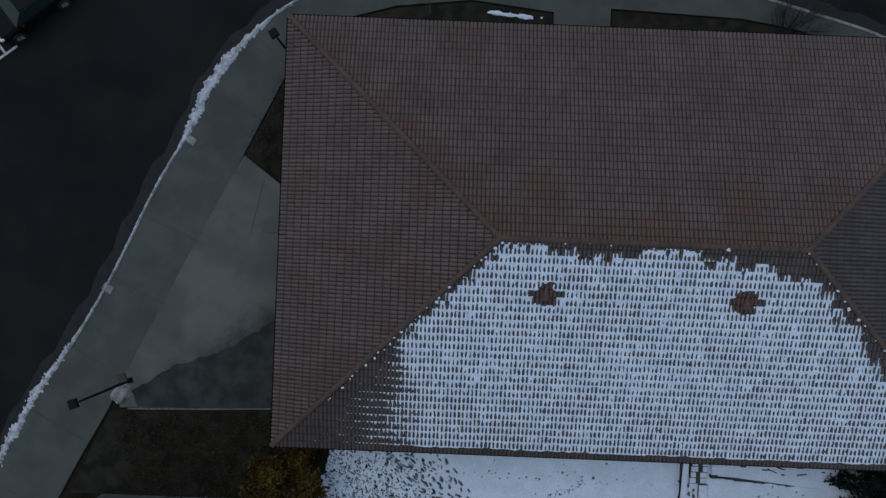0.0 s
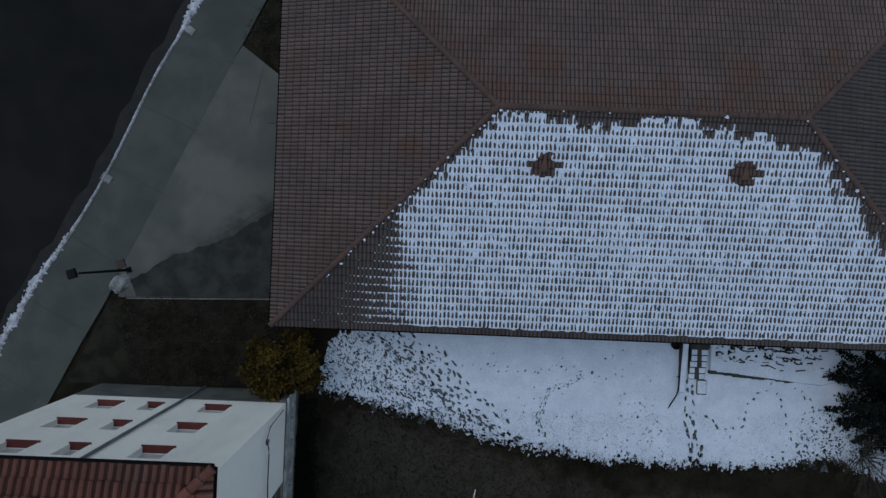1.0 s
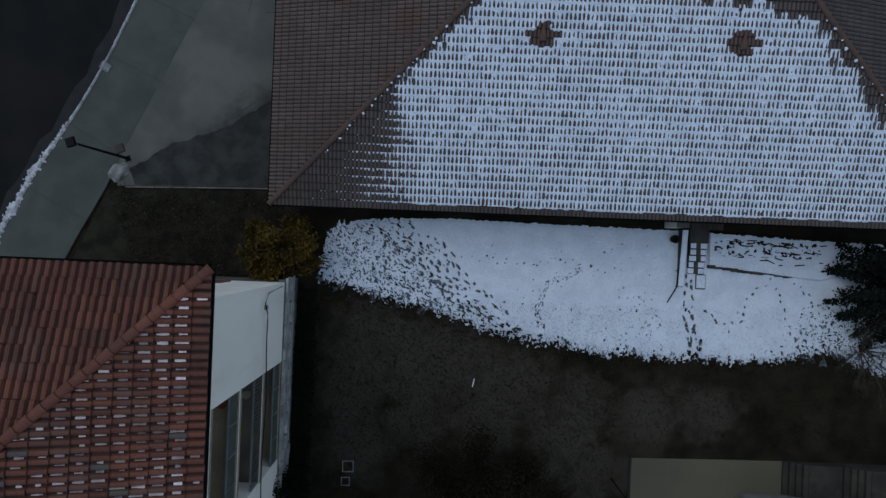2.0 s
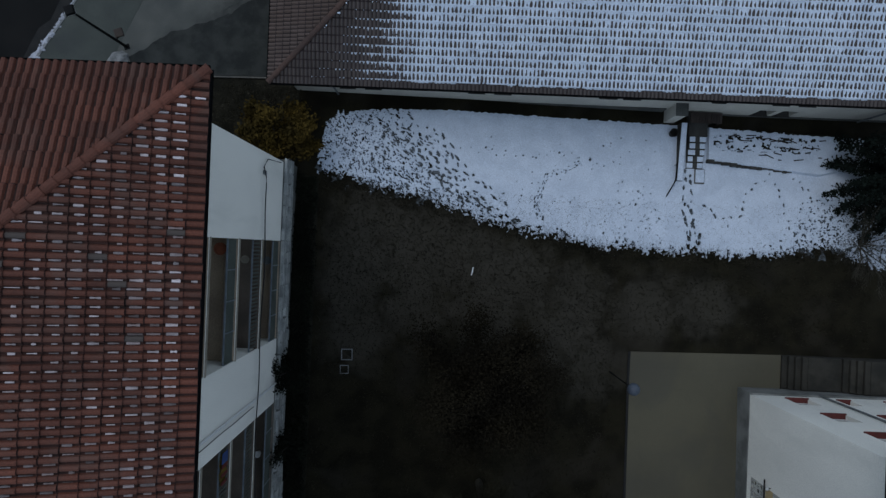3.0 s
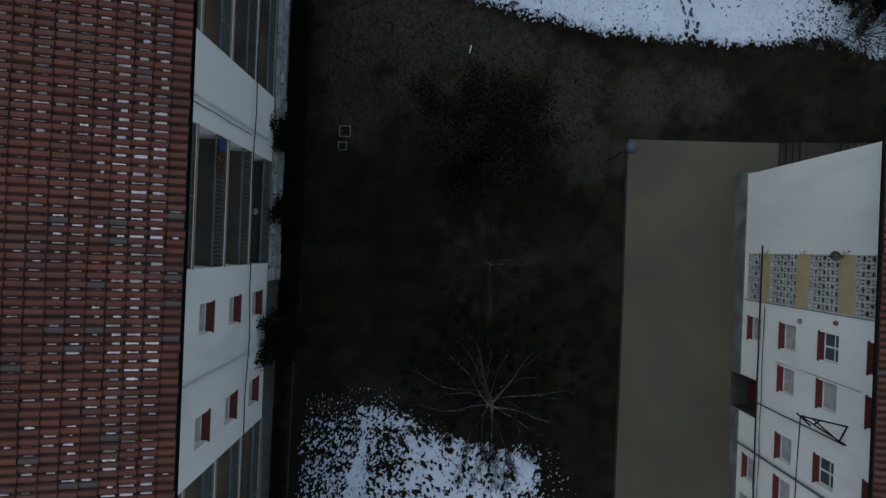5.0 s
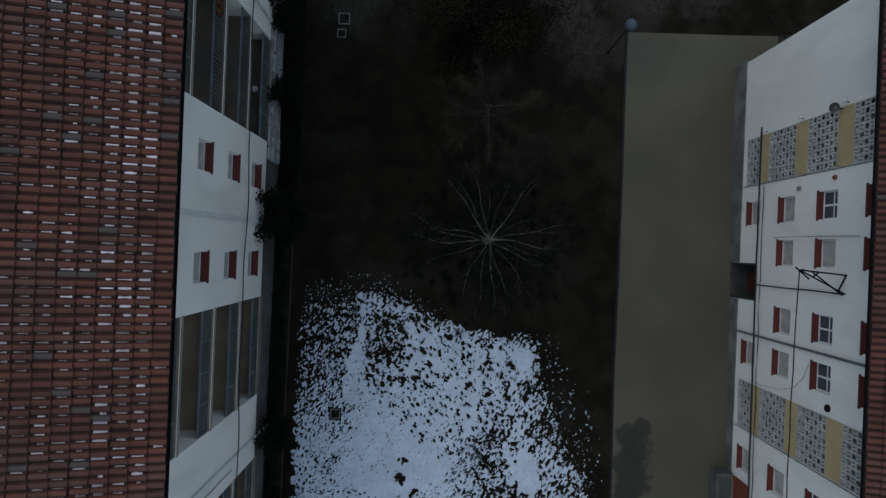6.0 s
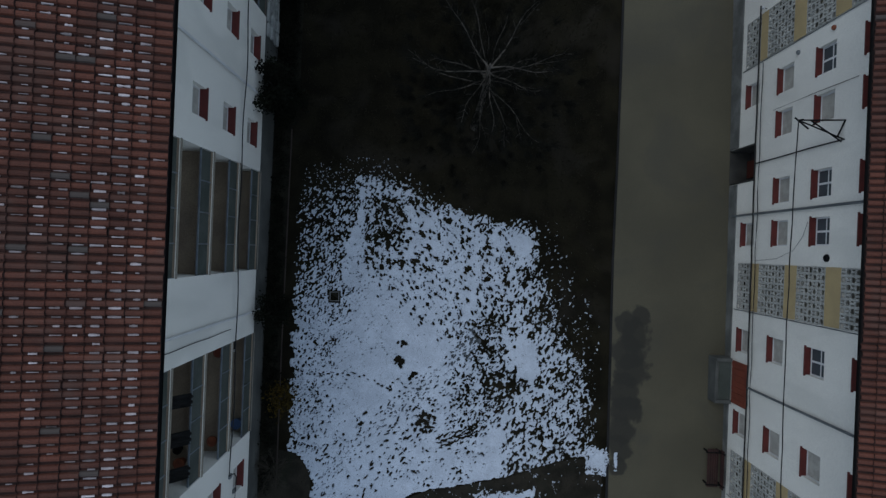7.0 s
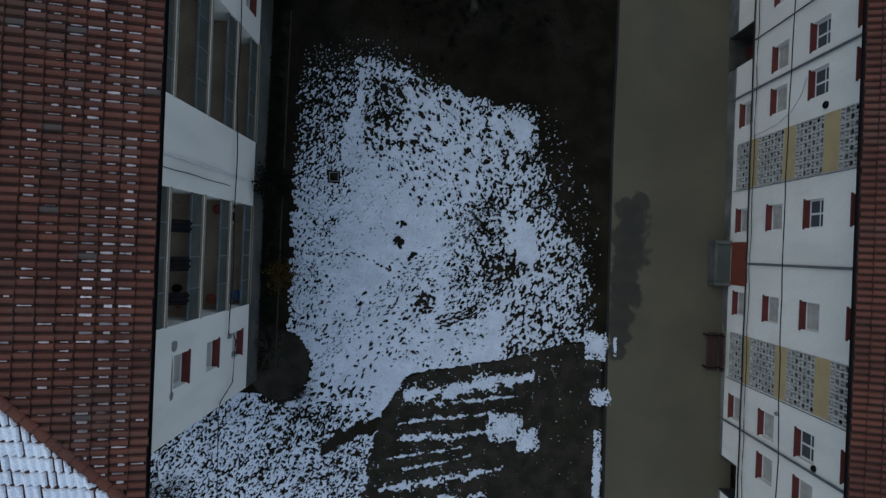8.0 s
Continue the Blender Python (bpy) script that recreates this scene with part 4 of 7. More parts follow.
while y > -30:
    z, w = 1.75, rng.uniform(0.4, 0.65)
    while z < 3.4:
        h = min(rng.uniform(0.22, 0.38), 3.53 - z)
        LOOSE_STONES.append((y - w / 2 + rng.uniform(-0.05, 0.05), z + h / 2, w, h))
        z += h
    y -= w
# loggias
log_kinds = {(0, 1): "slats", (1, 1): "slats", (1, 2): "slats", (0, 2): "panel"}
for a, (y0, y1) in enumerate(LOGGIAS):
    for lv, f in enumerate(FLOORS_B):
        ix = BX - 0.243
        back = ix - 1.45
        lg = part("loggia", boxed(back - 0.12, back, y0 - 0.1, y1 + 0.1, f, f + 2.74), "cream_wall", house_b, "recessed loggia with a railing")
        part("side_wall", boxed(back, ix, y0 - 0.12, y0 - 0.003, f, f + 2.74), "white_wall", lg)
        part("side_wall", boxed(back, ix, y1 + 0.003, y1 + 0.12, f, f + 2.74), "white_wall", lg)
        # the second column and one other floor get the shade-darkened tone
        part("floor", boxed(back, BX - 0.02, y0, y1, f + 0.002, f + 0.02), "loggia_floor_shaded" if a == 1 or (a == 0 and lv == 1) else "loggia_floor", lg, "dull brown loggia floor with shade in its tone" if a == 1 or (a == 0 and lv == 1) else "beige tiled loggia floor")
        part("ceiling_slab", boxed(back - 0.05, ix, y0 - 0.1, y1 + 0.1, f + 2.745, f + 2.85), "white_wall", lg)
        part("glass_door", boxed(back + 0.003, back + 0.05, y0 + 0.6, y0 + 2.4, f + 0.03, f + 2.1), "glass", lg)
        part("slab_edge", boxed(BX - 0.05, BX + 0.03, y0 - 0.02, y1 + 0.02, f - 0.13, f - 0.02, bevel=0.01), "cream_trim", lg, "cream slab edge")
        kind = log_kinds.get((a, lv), "panel")
        rail = part("railing", boxed(BX - 0.1, BX - 0.04, y0, y1, f + 0.98, f + 1.03), "rail", lg, "grey metal railing")
        if kind == "panel":
            n = 4
            for i in range(n):
                ya, yb = y0 + (y1 - y0) * i / n, y0 + (y1 - y0) * (i + 1) / n
                part("panel", boxed(BX - 0.085, BX - 0.06, ya + 0.03, yb - 0.03, f + 0.1, f + 0.97), "rail_panel", rail, "ribbed grey panel")
                part("post", boxed(BX - 0.1, BX - 0.045, ya - 0.02, ya + 0.02, f + 0.02, f + 0.98), "rail", rail)
        else:
            n = 30
            bar = boxed(-0.012, 0.012, -0.03, 0.03, 0, 0.9)
            me = bpy.data.meshes.new("bar")
            bar.to_mesh(me)
            me.materials.append(M["rail_panel"])
            for i in range(n + 1):
                part("bar", me, None, rail, m=Matrix.Translation((BX - 0.07, y0 + (y1 - y0) * i / n, f + 0.08)))
for y in (-33.25, -23.7, -43.3):
    pipe(house_b, [(BX + 0.06, y, 14.7), (BX + 0.06, y, 2.0)], 0.05, "downpipe", "white_trim", "white downpipe")
pipe(house_b, [(-11.55, BY + 0.07, 14.7), (-11.55, BY + 0.07, 1.2)], 0.06)

# snow on this roof: in the channels to the east, deep to the south
chan_v, chan_f, cnt = [], [], 0
for nm, o, e, s, length, up, spread in hip_planes(*B_DIMS, B_RISE):
    if nm != "east":
        continue
    nrm = e.cross(s).normalized()
    for j in range(int(up / 0.483)):
        inset = (j + 0.6) * 0.483 / up * spread
        for i in range(math.ceil(inset / 0.248), math.floor((length - inset) / 0.248) + 1):
            a = i * 0.248
            y = o.y + a
            d = float(vnoise(np.array(y * 0.3), np.array(j * 0.6), 31))
            d2 = float(vnoise(np.array(y * 1.1 + 7), np.array(j * 1.3), 35))
            want = (1.15 if j in (1, 2, 3) else 1.12 - 0.03 * j if j else 0.5) - 0.3 * d - (0.12 if j in (1, 2, 3) else 0.4) * d2
            want += 0.3 * float(np.interp(y, [-33, -26], [0, 1])) if j else 0
            if y < -45:
                want *= 1.0 if j in (1, 2, 3) else 0.65 if j < 6 else 0.35
            if rng.random() > want:
                continue
            l0, l1 = 0.10 + rng.normal(0, 0.025), (0.35 + rng.normal(0, 0.035)) * (1 if rng.random() < 0.75 else 0.72)
            hw = rng.uniform(0.016, 0.046) * (0.8 + 0.5 * float(vnoise(np.array(y * 0.5), np.array(j * 0.7), 33))) * (1 if j < 4 else 0.9) * float(np.interp(y, [-33, -26], [1, 1.2]))
            if j in (1, 2, 3):
                l0, l1, hw = l0 - 0.03, l1 + 0.02, hw + 0.012
            zz = rng.uniform(0.02, 0.04)
            b0 = j * 0.483
            pts = []
            for bb, k in ((l0, 0.95), (l0 + 0.02, 1.0), ((l0 + l1) / 2, 1.0), (l1 - 0.02, 1.0), (l1, 0.9)):
                w = hw * k * rng.uniform(0.45, 1.2)
                for du, dz in ((-w, 0.0), (-w * 0.5, zz), (w * 0.5, zz), (w, 0.0)):
                    pts.append(o + e * (a + du) + s * (b0 + bb) + nrm * (0.02 + STEP * (1 - bb / 0.483) + dz * (0.5 + 0.5 * k)))
            chan_v += pts
            for r in range(4):
                for c in range(3):
                    q = cnt + r * 4 + c
                    chan_f.append((q, q + 1, q + 5, q + 4))
            chan_f += [(cnt, cnt + 1, cnt + 2, cnt + 3), (cnt + 16, cnt + 17, cnt + 18, cnt + 19)]
            cnt += 20
tagged(part("roof_snow", mesh_of("roof_snow", chan_v, chan_f), "snow_thin"), "scraps of snow lodged between red roof tiles", "snow", kind="stuff")
tile_snow("roof_snow", B_DIMS, B_RISE, "south", 0.248, 0.483, 0.1,
          lambda x, y, tile: np.where((-6.02 - x > (y + 53.95) + 0.22) & (x + 17.65 > (y + 53.95) + 0.2), 2.6 + 0.8 * (tile - 0.5) + 1.6 * (fbm(x, y, 40) - 0.6), -2.0),
          deck_b, "deep white snow moulded over red roof tiles", 0.0, 11.6, (9, 14), gaps=0.24, mat="snow_white")

# ---- the white block with the pierced stair screens ----
C_DIMS = (15.85, 28.0, -72.0, -23.05, 12.34)
C_RISE = 2.0
house_c = thing("apartment_block", (22.0, -47.0, gz(22, -47)), "white four-storey apartment block with ochre stair bands and pierced screens", "apartment block")
deck_c, ridge_c = roof(house_c, C_DIMS, C_RISE, 0.235, 0.45, 0.095, "tile_red", "tile_red", 0.15,
                       lambda pl, x, y: pl == "west" and x < 16.8 and -52.0 < y < -36.0, "red tiled hipped roof", rng)
CX, CY = 17.02, -23.9
SILLS_C = (1.55, 4.45, 7.35, 10.28)
STAIRS = ((-30.3, -28.0), (-42.44, -40.13), (-51.93, -49.65), (-64.1, -61.8))
west_windows = [-32.32, -34.28, -37.34, -39.28, -44.58, -48.73, -53.93, -55.9, -58.9, -60.9]
SCREENS = ((1.35, 2.75), (3.4, 5.58), (6.5, 8.45), (9.4, 11.6))
DOORS = ((-36.05, -34.25), (-57.9, -56.1))
holes = [(y, y + 1.15, z, z + 1.2) for z in SILLS_C for y in west_windows if not (z < 2 and y in (-34.28, -37.34, -55.9, -58.9))]
holes += [(y0, y1, z0, z1) for y0, y1 in STAIRS for z0, z1 in SCREENS]
holes += [(y0, y1, 0.05, 2.5) for y0, y1 in DOORS]
part("wall", pierced((CX, 0, 0), (0, 1, 0), (-1, 0, 0), (-71.2, CY), (-0.8, 12.2), holes, 0.28), "white_wall", house_c, "white rendered front with red sills")
for z in SILLS_C:
    for y in west_windows:
        if z < 2 and y in (-34.28, -37.34, -55.9, -58.9):
            continue
        window(house_c, 1.15, 1.2, wall_pose((CX, y + 1.15, z), (0, -1, 0), (-1, 0, 0)), "glass" if z == SILLS_C[2] and y in (-32.32, -37.34, -39.28, -44.58, -53.93) else "curtain", 0.2)
for y0, y1 in STAIRS:
    for lv, (z0, z1) in enumerate(SCREENS):
        # a pierced block screen: ovals and paired slots in turn
        nz, ny = max(3, round((z1 - z0) / 0.29)), 8
        dy, dz = (y1 - y0) / ny, (z1 - z0) / nz
        hs = []
        for i in range(ny):
            for j in range(nz):
                yc, zc = y0 + (i + 0.5) * dy, z0 + (j + 0.5) * dz
                if (i + j) % 2 == 0:
                    hs += [(yc - 0.1, yc + 0.1, zc - 0.085, zc + 0.085), (yc - 0.065, yc + 0.065, zc - 0.125, zc + 0.125)]
                else:
                    hs += [(yc - 0.095, yc - 0.04, zc - 0.1, zc + 0.1), (yc + 0.04, yc + 0.095, zc - 0.1, zc + 0.1)]
        part("screen", pierced((CX - 0.03, 0, 0), (0, 1, 0), (-1, 0, 0), (y0 + 0.005, y1 - 0.005), (z0 + 0.005, z1 - 0.005), hs, 0.05), "claustra", house_c, "pierced concrete block screen")
    for (za, zb), (zc, zd) in zip(SCREENS, SCREENS[1:]):
        part("band", boxed(CX - 0.025, CX - 0.002, y0, y1, zb, zc), "ochre", house_c, "ochre painted band")
    part("stair_well", boxed(CX + 0.9, CX + 1.0, y0 - 0.1, y1 + 0.1, 0.5, 12.1), "cream_wall", house_c)
for y0, y1 in DOORS:
    # slab painted near-black in place of the unlit hall
    part("door_recess", boxed(CX + 1.0, CX + 1.1, y0 - 0.3, y1 + 0.3, -0.1, 2.6), "unlit_interior", house_c, "near-black slab for the unlit entrance hall")
    # recess shade is put into the colour of jambs, threshold and door
    for ya in (y0 - 0.02, y1 - 0.06):
        part("jamb", boxed(CX - 0.02, CX + 1.0, ya, ya + 0.08, 0.052, 2.498), "step_dark", house_c, "jamb toned dark for the recess shade")
    part("threshold", boxed(CX - 0.06, CX + 0.998, y0 + 0.062, y1 - 0.062, 0.054, 0.09, bevel=0.006), "step_dark", house_c, "cement threshold toned dark for the recess shade")
    part("step", boxed(CX - 0.052, CX - 0.003, y0 - 0.04, y1 + 0.04, -0.8, 0.05), "step_dark", house_c)
    d = part("door", boxed(CX + 0.84, CX + 0.89, y0 + 0.4, y0 + 1.3, 0.095, 2.3, bevel=0.006), "red_door_shaded", house_c, "red entrance door darkened for its recess")
    part("panel", boxed(CX + 0.825, CX + 0.839, y0 + 0.5, y0 + 1.2, 0.2, 1.0), "red_door_shaded", d)
    part("door_handle", boxed(CX + 0.79, CX + 0.838, y0 + 1.22, y0 + 1.27, 1.05, 1.2), "chrome", d)
holes = [(18.5, 19.6, z, z + 1.2) for z in SILLS_C] + [(21.1, 21.75, z, z + 1.0) for z in SILLS_C] + [(23.5, 24.6, z, z + 1.2) for z in SILLS_C]
part("wall", pierced((0, CY, 0), (1, 0, 0), (0, 1, 0), (CX + 0.283, 27.2), (-0.8, 12.2), holes, 0.28), "white_wall", house_c, "white rendered gable wall")
for u0, u1, z0, z1 in holes:
    window(house_c, u1 - u0, z1 - z0, wall_pose((u1, CY, z0), (-1, 0, 0), (0, 1, 0)), "curtain", 0.2)
part("wall", boxed(26.92, 27.2, -71.2, CY - 0.283, -0.8, 12.2), "white_wall", house_c)
part("wall", boxed(CX + 0.283, 26.918, -71.2, -70.92, -0.8, 12.2), "white_wall", house_c)
for z in (0.6, 3.5, 6.4, 9.3):
    part("floor_slab", boxed(CX + 1.41, 26.9, -70.9, CY - 0.3, z - 0.2, z), "unlit_interior", house_c)
for ya, yb in ((-71.2, -57.95), (-56.05, -36.1), (-34.2, CY + 0.1)):
    part("plinth", boxed(CX - 0.05, CX - 0.003, ya, yb, -0.8, 0.92, bevel=0.008), "plinth_pale", house_c, "grey cement plinth")
part("plinth", boxed(CX, 27.2, CY + 0.003, CY + 0.1, -0.8, 1.0), "plinth_pale", house_c, "grey cement plinth")
for y in (-37.72, -46.15, -54.2):
    pipe(house_c, [(CX - 0.07, y, 12.1), (CX - 0.07, y, 2.85 if y == -46.15 else 0.6)], 0.055)
for y in (-30.36, -42.5, -52.0):
    pipe(house_c, [(CX - 0.03, y, 12.1), (CX - 0.03, y, 1.1)], 0.02, "conduit", "zinc", "thin grey conduit")
pipe(house_c, [(20.6, CY + 0.07, 12.1), (20.6, CY + 0.07, 0.8)], 0.055)


# ---- snow on the ground ----
def ground_snow(name, x0, x1, y0, y1, step, depth, label, lift=None, mat="snow_ground", thick=0.075):
    """A thin sheet of snow; depth(x, y) from -1 (none) to 1 (full)."""
    a, b = np.arange(x0, x1, step), np.arange(y0, y1, step)
    A, B = np.meshgrid(a, b, indexing="ij")
    d = depth(A, B)
    jit = step * 0.3
    A = A + jit * (vnoise(A / step, B / step, 71) - 0.5)
    B = B + jit * (vnoise(A / step, B / step, 72) - 0.5)
    h = thick * np.clip(d, -0.6, 0.62) + 0.008 * (vnoise(A * 5, B * 5, 73) - 0.5)
    if lift is not None:
        h = h + lift(A, B)
    P = np.stack([A, B, ground_z(A, B) + h], -1)
    on = d > -0.02
    keep = on[:-1, :-1] | on[1:, :-1] | on[:-1, 1:] | on[1:, 1:]
    v, f = compact(P.reshape(-1, 3), sheet_faces(len(a), len(b), keep))
    return tagged(part(name, mesh_of(name, v, f), mat), label, "snow", kind="stuff")


def prints(d, x, y, marks, up=False):
    """Presses marks (x, y, half width, half length, angle) into a snow depth, or heaps them up."""
    ax_, ay_ = x[:, 0], y[0]
    rough = 0.55 * (vnoise(x * 11, y * 11, 81) - 0.5) + 0.6 * (vnoise(x * 24, y * 24, 82) - 0.5)
    for mx, my, w, l, an in marks:
        c, s = math.cos(an), math.sin(an)
        k = 1.5 * max(l, w) + 0.06
        i0, i1 = np.searchsorted(ax_, (mx - k, mx + k))
        j0, j1 = np.searchsorted(ay_, (my - k, my + k))
        if i1 <= i0 or j1 <= j0:
            continue
        sl = (slice(i0, i1), slice(j0, j1))
        u = (x[sl] - mx) * c + (y[sl] - my) * s
        v = -(x[sl] - mx) * s + (y[sl] - my) * c
        r = np.sqrt((u / l) ** 2 + (v / w) ** 2) + rough[sl]
        if up:
            d[sl] = np.maximum(d[sl], 0.6 - 1.3 * np.clip(r - 0.5, 0, 1))
        else:
            d[sl] = np.minimum(d[sl], -0.45 + 1.4 * np.clip(r - 0.75, 0, 1) / 0.6)
    return d


def flecks(n, x0, x1, y0, y1, dense, small, large, slim, angle, spread, seed):
    """n tries at small marks in a field, kept where dense(x, y) says."""
    r = np.random.default_rng(seed)
    x, y = r.uniform(x0, x1, n), r.uniform(y0, y1, n)
    keep = r.uniform(0, 1, n) < dense(x, y)
    x, y = x[keep], y[keep]
    n = len(x)
    l = small * (large / small) ** (r.uniform(0, 1, n) ** 1.6)
    return list(zip(x, y, l * slim * r.uniform(0.7, 1.4, n), l, angle + r.normal(0, spread, n)))


def trail(pts, gap, w, l, spread, seed):
    r = random.Random(seed)
    out = []
    pts = smooth_line(pts, 30)
    acc, side = 0.0, 1
    for p, q in zip(pts, pts[1:]):
        p, q = Vector(p), Vector(q)
        acc += (q - p).length
        if acc > gap:
            acc = 0
            side = -side
            an = math.atan2(q.y - p.y, q.x - p.x)
            out.append((q.x - math.sin(an) * spread * side + r.gauss(0, 0.02 + 0.28 * spread), q.y + math.cos(an) * spread * side + r.gauss(0, 0.02 + 0.28 * spread), w * r.uniform(0.55, 1.3), l * r.uniform(0.5, 1.3), an + r.uniform(-0.5, 0.5)))
    return out


# a low terrace at the foot of the house, beside the steps
TERRACE = [(15.0, -11.66), (17.0, -11.8), (19.0, -12.0), (21.1, -12.2), (22.2, -11.9), (22.2, -10.0), (15.0, -10.0)]
drape("terrace", TERRACE, "soil", 0.2, 0.5, "low earth terrace along the house", "terrace", 1.0)


def terrace(x, y):
    front = np.interp(x, [15.0, 17.0, 19.0, 21.1, 22.2], [-11.66, -11.8, -12.0, -12.2, -11.9])
    return 0.2 * smooth(y - front, -0.1, 0.02) * smooth(x - 14.95, -0.02, 0.06) * smooth(22.25 - x, -0.02, 0.06)


def snow_north(x, y):
    south = np.interp(x, [-5.6, -4.66, -3.18, -2.0, -0.5, 1.26, 3.34, 4.52, 5.8, 9, 13.2, 17.1, 19.8, 21.5, 24.2, 30], [-13.25, -13.45, -13.85, -14.2, -14.5, -15.0, -15.5, -15.85, -16.0, -16.6, -16.65, -16.8, -16.5, -16.1, -17.2, -18])
    north = np.interp(x, [-5.66, -5.5, -4.84, -3.08, -1.31, 1.06, 4.0, 8.5, 12.0, 21, 30], [-11.8, -10.8, -10.17, -9.89, -9.79, -9.72, -9.76, -9.8, -9.82, -10.1, -10.2])
    ragged = 0.4 * (vnoise(x * 5, y * 4, 1) - 0.5) + 0.5 * (vnoise(x * 12, y * 10, 66) - 0.5) + 0.35 * (vnoise(x * 23, y * 20, 67) - 0.5) + 0.35 * (vnoise(x * 1.1, y * 1.1, 2) - 0.5)
    wild = smooth(-3.2 - x, 0, 1.5)
    d = np.minimum(y - south + ragged, north - y + (0.1 + 0.4 * wild) * (vnoise(x * 8, y * 8, 4) - 0.5))
    d = np.minimum(d, x + 5.7 + 0.5 * (vnoise(x * 5, y * 9, 5) - 0.5))
    d = np.clip(d / 0.3, -1, 0.8)
    # log pile and broken edge beside the steps
    pile = smooth(x - 15.1, 0, 0.4) * smooth(21.2 - x, 0, 0.4) * smooth(y + 11.15, 0, 0.15) * smooth(-10.2 - y, 0, 0.1)
    d = np.minimum(d, 1.0 - 2.8 * pile * smooth(0.6 * vnoise(x * 6, y * 10, 11) + 0.4 * vnoise(x * 13, y * 13, 19) + 0.15 * smooth(y + 10.5, 0, 0.2), 0.62, 0.7))
    marks = []
    # grass blades that come through in the west, laid over to the south-east
    marks += flecks(4200, -5.8, 3.5, -15.2, -9.7, lambda a, b: smooth(np.interp(b, [-16, -13.5, -10], [4.2, 0.6, -2.2]) - a, -1.2, 3.0), 0.028, 0.09, 0.34, -1.0, 0.5, 101)
    marks += flecks(800, -3.5, 5.2, -15.8, -9.7, lambda a, b: smooth(np.interp(b, [-16, -13.5, -10], [5.6, 1.9, -0.6]) - a, -0.5, 1.0) * smooth(a + 4, 0, 2), 0.06, 0.16, 0.36, -0.75, 0.22, 102)
    marks += flecks(2400, -5.6, 24, -17.6, -12.6, lambda a, b: smooth(0.75 - (b - np.interp(a, [-5.6, -0.5, 4.52, 9, 17, 21.5, 24], [-13.25, -14.5, -15.85, -16.6, -16.8, -16.1, -17.2])), 0, 0.9) * (0.35 + 0.65 * (vnoise(a * 0.9, b * 0.9, 18) > 0.45)), 0.04, 0.13, 0.55, -1.2, 0.6, 103)
    for k, pts in enumerate(([(-3.34, -10.17), (-1.53, -11.27), (0.3, -12.82), (2.73, -14.78), (4.22, -15.45)], [(-1.07, -11.7), (0.62, -13.54), (2.12, -14.36)], [(-0.39, -10.4), (0.83, -11.45), (1.77, -12.74), (2.99, -13.72), (4.2, -14.55)],
                             [(-1.8, -10.5), (-0.2, -11.7), (1.2, -12.9), (2.2, -14.0), (3.4, -14.9)], [(3.0, -14.6), (4.1, -15.3), (5.2, -15.7), (6.1, -15.8)])):
        marks += trail(pts, 0.3, 0.062, 0.15, 0.13, 40 + k)
    # a winding line of small prints, and odd scraps beyond
    arc = [(5.94, -15.45), (5.69, -14.41), (5.87, -13.81), (6.28, -12.89), (7.17, -12.56), (8.05, -12.07)]
    marks += trail(arc, 0.1, 0.026, 0.065, 0.06, 1) + trail(arc[:3], 0.2, 0.04, 0.1, 0.12, 14) + trail(arc[2:], 0.2, 0.025, 0.05, 0.1, 15)
    marks += trail([(8.05, -12.07), (8.98, -12.16), (10.17, -11.96), (10.2, -11.5)], 0.4, 0.025, 0.045, 0.1, 2)
    marks += [(8.52, -11.94, 0.06, 0.09, 0.3), (6.85, -11.65, 0.045, 0.05, 0), (9.24, -11.16, 0.04, 0.05, 0), (4.9, -11.9, 0.04, 0.05, 0), (5.6, -12.0, 0.035, 0.04, 0), (2.9, -11.6, 0.05, 0.06, 0), (0.3, -13.05, 0.12, 0.2, 0.2), (0.0, -13.0, 0.08, 0.14, 0.9)]
    marks += trail([(10.3, -15.0), (10.87, -14.34), (11.15, -14.0), (11.3, -13.5), (11.58, -13.4), (11.78, -13.9), (11.78, -14.6), (11.5, -15.4)], 0.2, 0.022, 0.045, 0.14, 8)
    marks += trail([(1.2, -11.5), (3.0, -11.8), (5.0, -11.9), (6.85, -11.65), (8.4, -11.95)], 0.42, 0.034, 0.04, 0.1, 17)
    marks += flecks(60, 2.5, 13.5, -15.5, -10.6, lambda a, b: 0 * a + 1, 0.02, 0.045, 0.7, 0, 2, 104)
    marks += flecks(90, 9.3, 12.8, -16.4, -13.2, lambda a, b: smooth(-13.0 - b, 0, 3.0), 0.025, 0.07, 0.6, -1.2, 0.5, 105)
    # feet up and down at the steps
    marks += trail([(13.95, -12.2), (13.9, -14.2), (14.15, -15.6), (14.2, -16.9)], 0.16, 0.06, 0.15, 0.15, 3)
    marks += trail([(14.05, -14.9), (14.3, -16.0), (14.2, -16.9)], 0.2, 0.08, 0.15, 0.22, 4)
    marks += [(15.45, -14.6, 0.07, 0.11, -0.8)] + trail([(14.66, -13.74), (15.1, -14.2), (15.45, -14.65), (15.85, -14.75), (16.2, -15.1), (16.4, -14.75), (16.8, -14.55), (17.05, -14.2), (17.0, -13.75), (17.5, -13.1), (18.6, -12.2)], 0.42, 0.055, 0.08, 0.05, 5)
    marks += trail([(18.7, -12.3), (19.1, -13.5), (19.5, -14.9), (20.2, -16.0)], 0.4, 0.045, 0.1, 0.06, 6)
    marks += trail([(19.6, -12.2), (20.8, -13.4), (21.7, -14.6)], 0.3, 0.04, 0.09, 0.08, 7)
